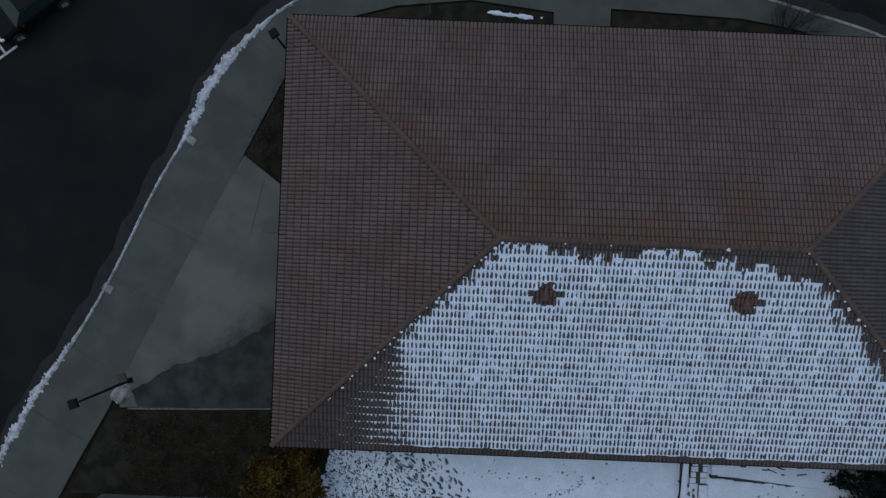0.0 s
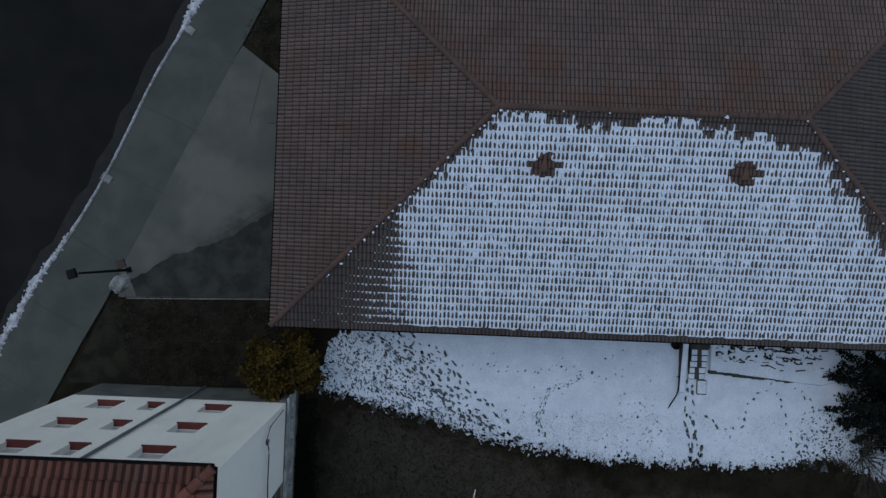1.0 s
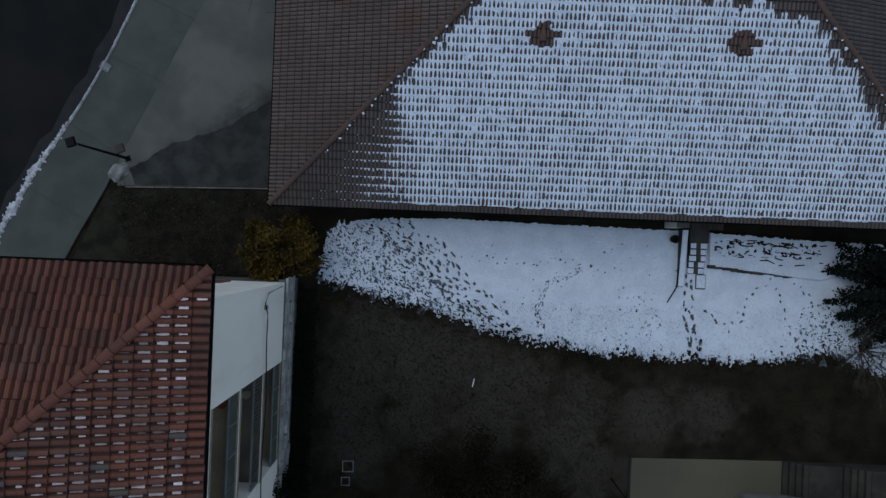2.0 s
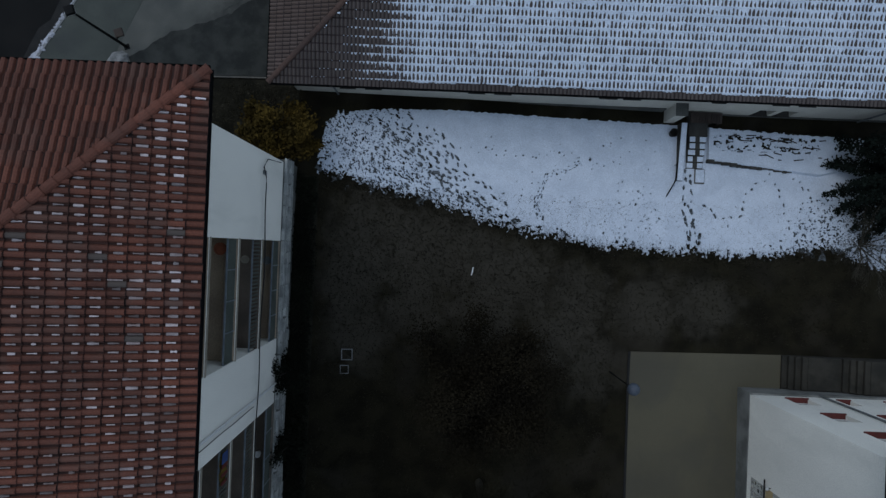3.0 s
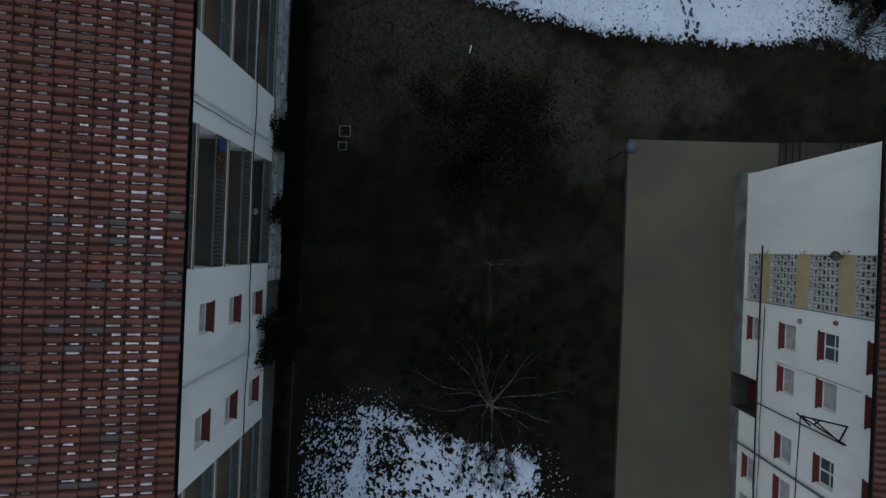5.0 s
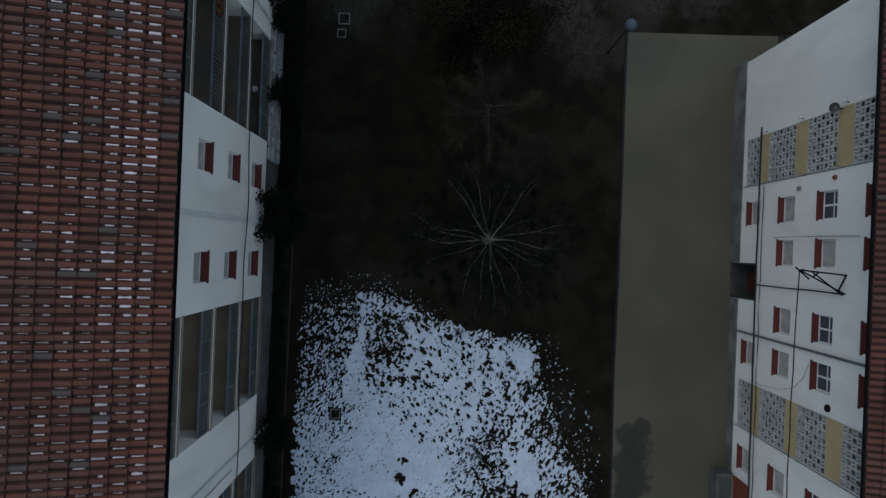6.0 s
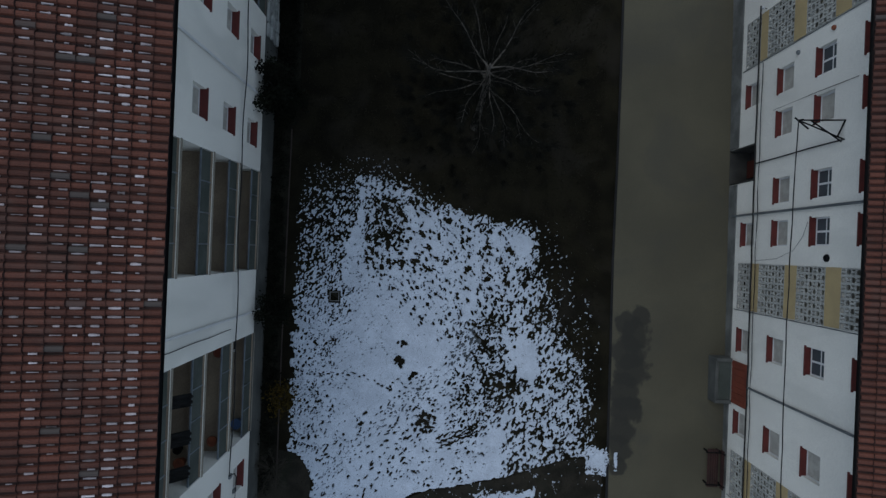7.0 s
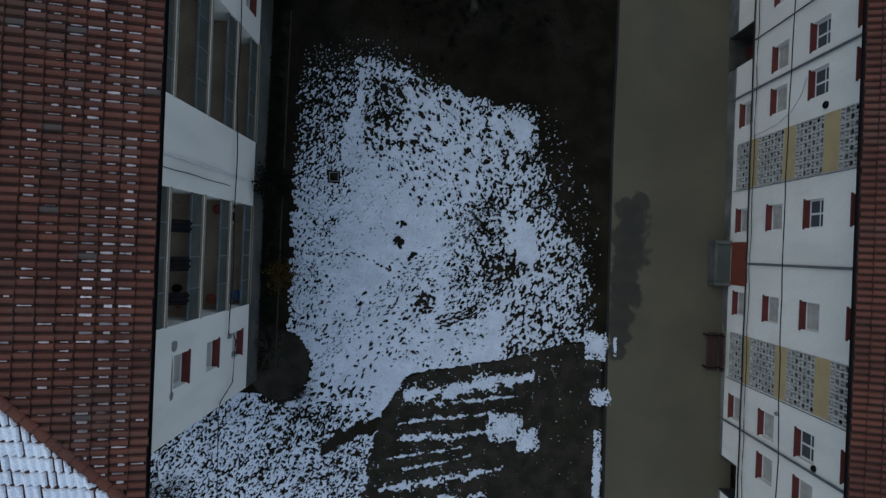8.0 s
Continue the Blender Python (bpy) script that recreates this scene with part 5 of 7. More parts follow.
    marks += flecks(3600, 18.6, 25.8, -17.8, -12.4, lambda a, b: smooth(a - 18.8, 0, 3.6) * smooth(-13.0 - b, 0, 2), 0.028, 0.08, 0.5, 0.5, 0.9, 106)
    return prints(d, x, y, marks)


ground_snow("ground_snow", -6.6, 26.0, -18.2, -9.4, 0.04, snow_north, "trodden patch of snow on the lawn below the house", terrace)


def snow_south(x, y):
    north = np.interp(x, [-5.2, -3.4, -2.0, -0.6, 0.9, 2.3, 4.4, 6.8, 9], [-37.0, -36.9, -36.5, -36.7, -37.5, -37.8, -38.35, -38.65, -39.0])
    east = np.interp(y, [-62, -52, -50, -47.4, -45.7, -44.6, -43.2, -42.0, -40.3, -38.6], [10.4, 10.3, 10.3, 10.0, 9.4, 8.6, 8.1, 7.5, 7.0, 6.75])
    west = np.where(y < -53.6, -16.0, -5.35)
    rag = 0.5 * (fbm(x * 1.2, y * 1.2, 20) - 0.5) + 0.5 * (vnoise(x * 9, y * 9, 43) - 0.5)
    d = np.minimum.reduce([north - y + rag, east - x + rag, x - west + 0.5 * (vnoise(x * 7, y * 7, 21) - 0.5)])
    inner = np.minimum.reduce([north - y, east - x])
    d = np.clip(d / 0.3, -1, 0.8)
    # bare earth round the shrub at the block's corner
    bed = np.hypot((x + 5.75) / 1.6, (y + 52.15) / 1.8) + 0.12 * (vnoise(x * 2, y * 2, 22) - 0.5) + 0.16 * (vnoise(x * 9, y * 9, 44) - 0.5)
    d = np.minimum(d, np.clip((bed - 1) * 6, -1, 1))
    # grass that comes through: fine in the west, coarser clumps to the east
    c, s = math.cos(1.1), math.sin(1.1)
    u, v = x * c + y * s, -x * s + y * c
    grit = vnoise(x * 25, y * 25, 42) - 0.5
    fine = 0.3 * vnoise(u * 5, v * 8, 23) + 0.7 * vnoise(u * 10, v * 17, 24) + 0.22 * grit
    coarse = 0.36 * vnoise(u * 3.6, v * 5.6, 25) + 0.64 * vnoise(u * 7.5, v * 11, 46) + 0.26 * grit
    thr = 0.95 + 0 * x
    wob = 0.9 * (vnoise(x * 0.8, y * 0.8, 47) - 0.5) + 1.3 * (vnoise(x * 2.7, y * 2.2, 45) - 0.5)

    def field(k, value):
        return np.minimum(thr, 0.95 - (0.95 - value) * k)

    tf = np.interp(y, [-48.5, -46, -44, -42, -39.5, -37], [0.80, 0.76, 0.68, 0.55, 0.45, 0.33]) - 0.09 * smooth(-3.9 - x, 0, 1.2) * smooth(y + 43.5, 0, 2)
    thr = field(smooth(-2.45 - x + wob - 0.4 * np.clip((-43 - y) / 2, 0, 4), -0.2, 0.4) * smooth(y + 51.5, 0, 1), tf)
    thr = field(smooth(1.3 - inner + wob, 0, 1.2), 0.47)
    thr = field(smooth(x + 2.4, 0, 0.4) * smooth(0.9 + wob - x, 0, 0.5) * smooth(y + 40.4, 0, 0.6), 0.55)
    thr = field(smooth(-53.4 - y + wob, 0, 0.5) * smooth(-1.0 - x, 0, 0.4) * (1 - smooth(1.15 - np.hypot((x + 1.7) / 1.0, (y + 53.4) / 1.3), 0, 0.3)), 0.56) + 0.16 * (fbm(x * 0.9, y * 0.9, 37, 2) - 0.5) * (y < -53)
    d = np.minimum(d, 1.0 - 3.4 * smooth(fine, thr, thr + 0.07))
    thr = 0.95 + 0 * x
    pale = smooth(1.2 - np.hypot((x - 6.3) / 0.7, (y + 45.9) / 1.6), 0, 0.4)
    thr = field(smooth(x - 4.6 + wob, 0, 0.8) * smooth(-39.6 - y, 0, 1.5) * (1 - pale), 0.535)
    thr = field(smooth(x - 6.4 + wob, 0, 1.0) * (1 - pale), 0.51)
    thr = field(smooth(1.2 - np.hypot((x - 5.3) / 1.2, (y + 47.0) / 1.0) + 0.5 * wob, 0, 0.5), 0.45)
    d = np.minimum(d, 1.0 - 3.4 * smooth(coarse, thr, thr + 0.06))
    # dug rows to the south-east, behind a curving track
    edge_y = np.interp(x, [-0.14, 0.52, 1.0, 1.78, 3.75, 5.73, 8.53, 10.6], [-53.76, -52.6, -52.3, -52.12, -51.84, -51.53, -50.71, -50.4]) + 0.12 * (vnoise(x * 5, y * 5, 48) - 0.5)
    edge_x = np.interp(y, [-60, -57.2, -55.2, -53.76, -52.6], [-1.6, -1.14, -0.8, -0.14, 0.52]) + 0.3 * (vnoise(x * 3, y * 4, 28) - 0.5) + 0.25 * (vnoise(x * 10, y * 10, 49) - 0.5)
    plot = (x > edge_x) & (y < edge_y) & (x < 10.75)
    furrow = np.full_like(x, -0.9)
    tear = 0.9 * (fbm(x * 2.6, y * 3.4, 33) - 0.53) + 0.7 * (fbm(x * 9, y * 9, 50, 2) - 0.5)
    for xa, xb, y0, slope, wide, whole in ((0.5, 7.2, -53.55, 0.16, 0.36, 0.5), (2.0, 6.5, -54.05, 0.1, 0.13, 0.05), (0.3, 5.0, -54.86, 0.115, 0.15, 0.0), (0.3, 5.4, -55.62, 0.08, 0.17, 0.3), (-0.2, 3.7, -56.55, 0.16, 0.13, -0.05),
                                           (0.6, 4.0, -57.3, 0.22, 0.15, -0.1), (-0.6, 6.0, -58.1, 0.17, 0.26, 0.0), (-1.0, 5.0, -59.2, 0.15, 0.4, 0.0), (-1.0, 5.0, -60.4, 0.15, 0.4, 0.0)):
        off = np.abs(y - (y0 + slope * x) + 0.12 * (vnoise(x * 1.4, y * 0.5, 27) - 0.5)) / (wide * np.interp(x, [xa, xa + 1, xb - 2.5, xb], [0.8, 1.0, 1.0, 0.45]))
        ends = np.minimum(x - xa, xb - x) * 3 + tear
        furrow = np.maximum(furrow, np.clip(np.minimum((1.0 - off) * 1.3 + 3.6 * tear + 0.9 * (vnoise(x * 22, y * 22, 36) - 0.5) + whole - 0.38, ends), -0.9, 0.6))
    furrow = np.maximum(furrow, 1.7 * smooth(0.4 * vnoise(x * 7, y * 7, 54) + 0.35 * vnoise(x * 13, y * 17, 55) + 0.25 * vnoise(x * 26, y * 22, 35) + 0.1 * (fbm(x, y, 56) - 0.5) - 0.012 * np.abs(y + 51.8) * (x > 4), 0.69, 0.77) - 1.0)
    d = np.where(plot, furrow, d)
    # a torn track that leaves the plot westwards
    way = np.interp(x, [-3.5, -2.6, -0.9, 0], [-56.4, -55.55, -55.05, -55.0])
    d = np.where((np.abs(y - way) < 0.1 + 0.5 * vnoise(x * 3, y * 3, 57)) & (x > -3.5) & (x < 0.2), np.minimum(d, -0.5), d)
    # heaps that stay
    for cx, cy, rx, ry in ((10.42, -50.83, 0.62, 0.72), (10.7, -53.45, 0.52, 0.46), (5.7, -55.0, 0.95, 0.75), (6.95, -55.7, 0.62, 0.65), (10.64, -57.5, 0.22, 2.5), (11.4, -50.79, 0.1, 0.5)):
        r = np.maximum(np.abs(x - cx) / rx, np.abs(y - cy) / ry) * 0.6 + 0.4 * np.hypot((x - cx) / rx, (y - cy) / ry)
        r = r + 0.5 * (fbm(x * 4, y * 4, 34, 4) - 0.5) + 0.5 * smooth(0.5 * vnoise(x * 12, y * 12, 39) + 0.5 * vnoise(x * 21, y * 21, 59), 0.52, 0.7)
        d = np.maximum(d, np.clip((1.05 - r) * 3, -1, 0.75))
    marks = [(3.26, -40.98, 0.16, 0.2, 0.3), (4.25, -41.5, 0.14, 0.24, 0.4), (5.45, -40.0, 0.16, 0.28, -0.9), (2.2, -38.6, 0.16, 0.2, 0), (2.9, -39.6, 0.1, 0.16, 1.2), (-1.85, -48.95, 0.1, 0.22, 0.6), (-1.65, -48.4, 0.06, 0.14, 0.9)]
    for cx, cy, n, sp in ((-0.04, -45.72, 16, 0.17), (1.36, -48.88, 26, 0.26), (-0.72, -39.5, 12, 0.3), (0.05, -44.9, 4, 0.1), (0.7, -46.5, 5, 0.12)):
        r = random.Random(int(cx * 10 + 100))
        marks += [(r.gauss(cx, sp), r.gauss(cy, sp), r.uniform(0.06, 0.12), r.uniform(0.08, 0.18), r.uniform(0, 3)) for _ in range(n)]
    marks += trail([(-5.4, -46.3), (-4.12, -46.54), (-3.0, -46.44), (-1.7, -46.58), (-1.13, -46.87), (-0.5, -47.1)], 0.24, 0.045, 0.1, 0.05, 21)
    marks += trail([(3.55, -44.1), (4.35, -44.95), (4.7, -45.2)], 0.1, 0.09, 0.18, 0.0, 22) + trail([(4.2, -44.2), (4.75, -43.2)], 0.12, 0.1, 0.15, 0.1, 23)
    marks += trail([(6.3, -43.5), (6.9, -43.1), (7.6, -42.75)], 0.12, 0.06, 0.14, 0.04, 24)
    for k in range(3):
        marks += trail([(2.1 - 0.1 * k, -50.05 + 0.25 * k), (3.2, -49.6 + 0.22 * k), (4.0, -49.3 + 0.25 * k)], 0.13, 0.05, 0.17, 0.03, 30 + k)
    # the trodden way from north-east to south-west
    way = [(4.55, -43.35), (2.65, -45.7), (0.45, -47.49), (-1.46, -49.42), (-2.56, -50.46), (-3.91, -52.22), (-4.96, -54.25)]
    marks += trail(way, 0.12, 0.03, 0.07, 0.16, 61) + trail(way, 0.2, 0.04, 0.09, 0.42, 62) + trail(way[2:], 0.24, 0.05, 0.12, 0.65, 63)
    marks += flecks(2600, -5.0, 4.6, -54.0, -43.5, lambda a, b: smooth(0.8 - np.abs(a - np.interp(b, [-54.2, -52.2, -50.5, -49.4, -47.5, -45.7, -43.3], [-4.96, -3.91, -2.56, -1.46, 0.45, 2.65, 4.55])), 0, 0.7), 0.02, 0.06, 0.5, 0.85, 0.5, 75)
    way = [(3.2, -47.2), (1.8, -48.0), (0.55, -49.76), (-0.55, -50.65), (-1.36, -51.82), (-2.72, -53.29), (-3.8, -54.47)]
    marks += trail(way, 0.17, 0.05, 0.12, 0.22, 64) + trail(way[2:], 0.22, 0.055, 0.13, 0.6, 65)

    def middle(a, b):
        return (0.4 + 0.6 * (vnoise(a * 0.9, b * 0.55, 58) > 0.42)) * smooth(a + 2.6 - 1.5 * np.clip(-42 - b, 0, 3), 0, 1.8) * smooth(6.0 - a, 0, 1) * smooth(b + 50.5, 0, 1.0) * smooth(b + 46.2 + 0.0 * a, -3.4, 1.5)

    marks += flecks(2900, -2.4, 6.5, -50.5, -37.6, middle, 0.035, 0.14, 0.52, -1.1, 0.4, 66)
    marks += flecks(170, -2.0, 1.6, -41.2, -37.4, lambda a, b: 0.4 + 0.6 * (vnoise(a * 1.2, b * 1.2, 88) > 0.5), 0.08, 0.26, 0.42, -0.9, 0.5, 76)
    marks += flecks(700, -0.5, 4.6, -52.0, -46.5, lambda a, b: 0.45 + 0 * a, 0.04, 0.12, 0.5, 0.5, 0.6, 77)
    marks += flecks(1300, 1.8, 5.2, -50.0, -43.5, lambda a, b: smooth(a - 2.2, 0, 1.5) * smooth(b + 49.8, 0, 1.5), 0.04, 0.12, 0.55, 0.9, 0.4, 67)
    marks += flecks(1500, -5.2, -0.4, -50.5, -38.8, lambda a, b: np.maximum(smooth(b + 46, -2, 5) * 0.7, smooth(-1.5 - a, 0, 2.5) * 0.9), 0.02, 0.055, 0.55, -0.5, 0.5, 68)
    marks += flecks(260, -5.3, -3.2, -51.0, -44.5, lambda a, b: 0 * a + 1, 0.04, 0.12, 0.5, 1.3, 0.5, 69)
    marks += flecks(420, -6.5, -1.0, -58.5, -53.0, lambda a, b: 0 * a + 1, 0.06, 0.17, 0.5, 0.35, 0.5, 70)
    d = prints(d, x, y, marks)
    # loose scraps past the edges
    scraps = flecks(1100, 6.6, 10.5, -50.5, -38.4, lambda a, b: smooth(a - np.interp(b, [-50, -47.4, -44.6, -42, -40.3, -38.6], [10.3, 9.9, 8.5, 7.4, 6.9, 6.6]), -0.3, 0.1) * smooth(np.interp(b, [-50, -44, -39], [11.5, 11.3, 8.5]) - a, 0, 2.2), 0.025, 0.11, 0.3, 1.1, 0.7, 71)
    scraps += flecks(700, -5.3, 2.0, -37.6, -35.3, lambda a, b: smooth(np.interp(a, [-5.2, -2.0, -0.6, 0.9, 2.0], [-36.0, -35.2, -35.6, -36.8, -37.3]) - b, -0.3, 0.6), 0.02, 0.07, 0.4, -1.1, 0.6, 72)
    d = prints(d, x, y, scraps, True)
    rim = np.maximum(np.abs(x + 3.4), np.abs(y + 42.62))
    return np.where(rim < 0.3, -1.0, d)


# grey sheet that shows through the prints and carries their shade as colour
def trodden_north(x, y):
    d = np.minimum(np.interp(x, [-5.7, 0, 5.8, 9, 24], [-13.3, -14.5, -15.8, -16.4, -16.6]) * -1 + y, -10.3 - y)
    d = np.minimum(d, x + 5.5)
    return np.clip(d, -1, 0.5) - 0.1 + 2.2 * (fbm(x * 3, y * 3, 60, 4) - 0.52)


ground_snow("trodden_slush", -6.0, 24.0, -17.0, -10.0, 0.08, trodden_north, "grey trodden snow with footprint shade in its colour", None, "trodden_grey", 0.02)


def trodden_south(x, y):
    way = np.interp(y, [-54.2, -52.2, -50.5, -49.4, -47.5, -45.7, -43.3], [-4.96, -3.91, -2.56, -1.46, 0.45, 2.65, 4.55])
    d = np.minimum(0.6 - np.abs(x - way), np.minimum(-43.8 - y, y + 52.6))
    d = np.minimum(d, np.hypot((x + 5.75) / 1.6, (y + 52.15) / 1.8) * 3 - 3.3)
    return np.clip(d, -1, 0.5) - 0.1 + 1.4 * (fbm(x * 3, y * 3, 61, 4) - 0.52)


ground_snow("trodden_slush", -16.0, 10.5, -62.0, -36.5, 0.1, trodden_south, "grey thin snow along the trodden way", None, "trodden_grey", 0.02)
ground_snow("ground_snow", -16.0, 11.8, -62.0, -35.0, 0.036, snow_south, "patchy snow with grass showing through it", lambda x, y: 0.05 * smooth(x - 10.85, 0, 0.1), "snow_greyer")


def snow_kerb(x, y):
    kx = np.interp(y, [p[1] for p in kerb_line[:50]], [p[0] for p in kerb_line[:50]])
    wide = np.interp(y, [-14, -11, -7.5, -5.5, -4.5, 4.5, 6, 9.5, 11, 13], [0.34, 0.38, 0.34, 0.2, 0.04, 0.04, 0.24, 0.3, 0.2, 0.1])
    d = 1 - np.abs(x - kx + 0.4 * wide) / (0.03 + 0.9 * wide)
    return np.clip(d * 1.2 + 1.5 * (fbm(x * 3.5, y * 3.5, 51) - 0.52) - 0.55 * smooth(-4 - y, 0, 1) + 1.1 * (vnoise(x * 13, y * 13, 59) - 0.55), -1, 0.7)


def kerb_lift(x, y):
    kx = np.interp(y, [p[1] for p in kerb_line[:50]], [p[0] for p in kerb_line[:50]])
    return 0.03 + 0.11 * smooth(x - kx, -0.25, 0.0)


ground_snow("ground_snow", -25.0, -7.0, -15.0, 13.5, 0.05, snow_kerb, "dirty ploughed snow along the kerb", kerb_lift, "snow_dirty")


def snow_bed(x, y):
    d = 1 - np.hypot((x - 2.9) / 1.6, (y - 12.35 + 0.06 * (x - 3)) / 0.13)
    return np.clip(d + 1.6 * (fbm(x * 3, y * 5, 52) - 0.55) + 0.9 * smooth(vnoise(x * 6, y * 6, 53), 0.8, 0.95) * smooth(x + 2.6, 0, 0.5), -1, 0.6) - 0.1


ground_snow("ground_snow", -2.6, 5.1, 11.7, 12.9, 0.06, snow_bed, "thin streak of snow on an earth bed", lambda x, y: np.full_like(x, 0.06))


# ---- plants ----
def limb(bm, start, way, length, r, rnd, depth, tips, bend=0.25, droop=0.0, split=3, sides=5):
    pts, radii = [Vector(start)], [r]
    d = Vector(way).normalized()
    n = 5
    for i in range(n):
        d = (d + Vector((rnd.uniform(-1, 1), rnd.uniform(-1, 1), rnd.uniform(-1, 1))) * bend * 0.4 - Z * droop * 0.2).normalized()
        pts.append(pts[-1] + d * length / n)
        radii.append(r * (1 - 0.8 * (i + 1) / n))
    tube(bm, pts, radii, sides)
    tips += pts[2:]
    if depth > 0:
        for k in range(split):
            i = rnd.randint(1, n - 1)
            side = Vector((rnd.uniform(-1, 1), rnd.uniform(-1, 1), rnd.uniform(-0.4, 0.7)))
            limb(bm, pts[i], d * 0.8 + side * 0.75, length * rnd.uniform(0.35, 0.6), radii[i] * 0.6, rnd, depth - 1, tips, bend, droop, split, 4)


def leaves(name, mat, parent, centres, count, spread, size, rnd, label="", flat=0.4, sink=0.0):
    """A crown of small separate leaf blades scattered round the given centres."""
    n = count
    c = np.array([tuple(p) for p in centres])
    pick = c[rnd.integers(0, len(c), n)]
    p = pick + rnd.normal(0, 1, (n, 3)) * spread
    p[:, 2] -= sink * np.abs(rnd.normal(0, 1, n))
    a = rnd.normal(0, 1, (n, 3))
    a[:, 2] *= flat
    a /= np.linalg.norm(a, axis=1, keepdims=True)
    b = np.cross(a, rnd.normal(0, 1, (n, 3)) * (flat, flat, 1))
    b /= np.linalg.norm(b, axis=1, keepdims=True) + 1e-6
    l = size * rnd.uniform(0.6, 1.5, (n, 1))
    w = l * rnd.uniform(0.35, 0.6, (n, 1))
    v = np.stack([p - a * l, p + b * w, p + a * l, p - b * w], 1).reshape(-1, 3)
    f = np.arange(n * 4).reshape(-1, 4)
    return part(name, mesh_of(name, v, f), mat, parent, label)


def leafy_tree(name, x, y, height, radius, mat, bark, count, label, category, seed, clump=60, size=0.09, z0=None, crown_low=0.35, spread=0.28):
    rnd, nr = random.Random(seed), np.random.default_rng(seed)
    z = gz(x, y) if z0 is None else z0
    t = thing(name, (x, y, z), label, category)
    bm, tips = bmesh.new(), []
    tube(bm, [(x, y, z - 0.2), (x + 0.1, y, z + height * 0.4), (x, y + 0.1, z + height * 0.95)], [radius * 0.07, radius * 0.05, 0.02], 8)
    for k in range(16):
        h = rnd.uniform(crown_low, 0.85)
        an = k * 2.4 + rnd.uniform(-0.3, 0.3)
        reach = radius * (1.05 - 0.6 * abs(h - 0.5)) * rnd.uniform(0.7, 1.0)
        limb(bm, (x, y, z + height * h), (math.cos(an), math.sin(an), 0.35), reach, radius * 0.022, rnd, 1, tips)
    part("trunk", bm, bark, t)
    cs = []
    for k in range(clump):
        q = rnd.choice(tips)
        cs.append(q + Vector((rnd.gauss(0, 0.1), rnd.gauss(0, 0.1), rnd.gauss(0, 0.12))) * radius * 0.5)
    cs += tips[:: max(1, len(tips) // 150)]
    leaves("crown", mat, t, cs, count, spread, size, nr)
    return t


def twigs(name, mat, parent, centre, starts, count, low, high, thick, rnd, label=""):
    """Fine twigs that point away from the centre line and upwards, each a thin three-sided blade."""
    c = np.array([tuple(p) for p in starts])
    p = c[rnd.integers(0, len(c), count)] + rnd.normal(0, 0.07, (count, 3))
    way = p - np.array(centre)
    way[:, 2] = rnd.normal(0.35, 0.3, count) * np.linalg.norm(way[:, :2], axis=1)
    way /= np.linalg.norm(way, axis=1, keepdims=True) + 1e-6
    way += rnd.normal(0, 0.45, (count, 3))
    way /= np.linalg.norm(way, axis=1, keepdims=True)
    side = np.cross(way, rnd.normal(0, 1, (count, 3)))
    side /= np.linalg.norm(side, axis=1, keepdims=True) + 1e-6
    other = np.cross(way, side)
    tip = p + way * rnd.uniform(low, high, (count, 1))
    v = np.stack([p + side * thick, p - side * thick * 0.5 + other * thick * 0.87, p - side * thick * 0.5 - other * thick * 0.87, tip], 1).reshape(-1, 3)
    q = np.arange(count)[:, None] * 4
    f = np.concatenate([q + (0, 1, 3), q + (1, 2, 3), q + (2, 0, 3)])
    return part(name, mesh_of(name, v, f), mat, parent, label)


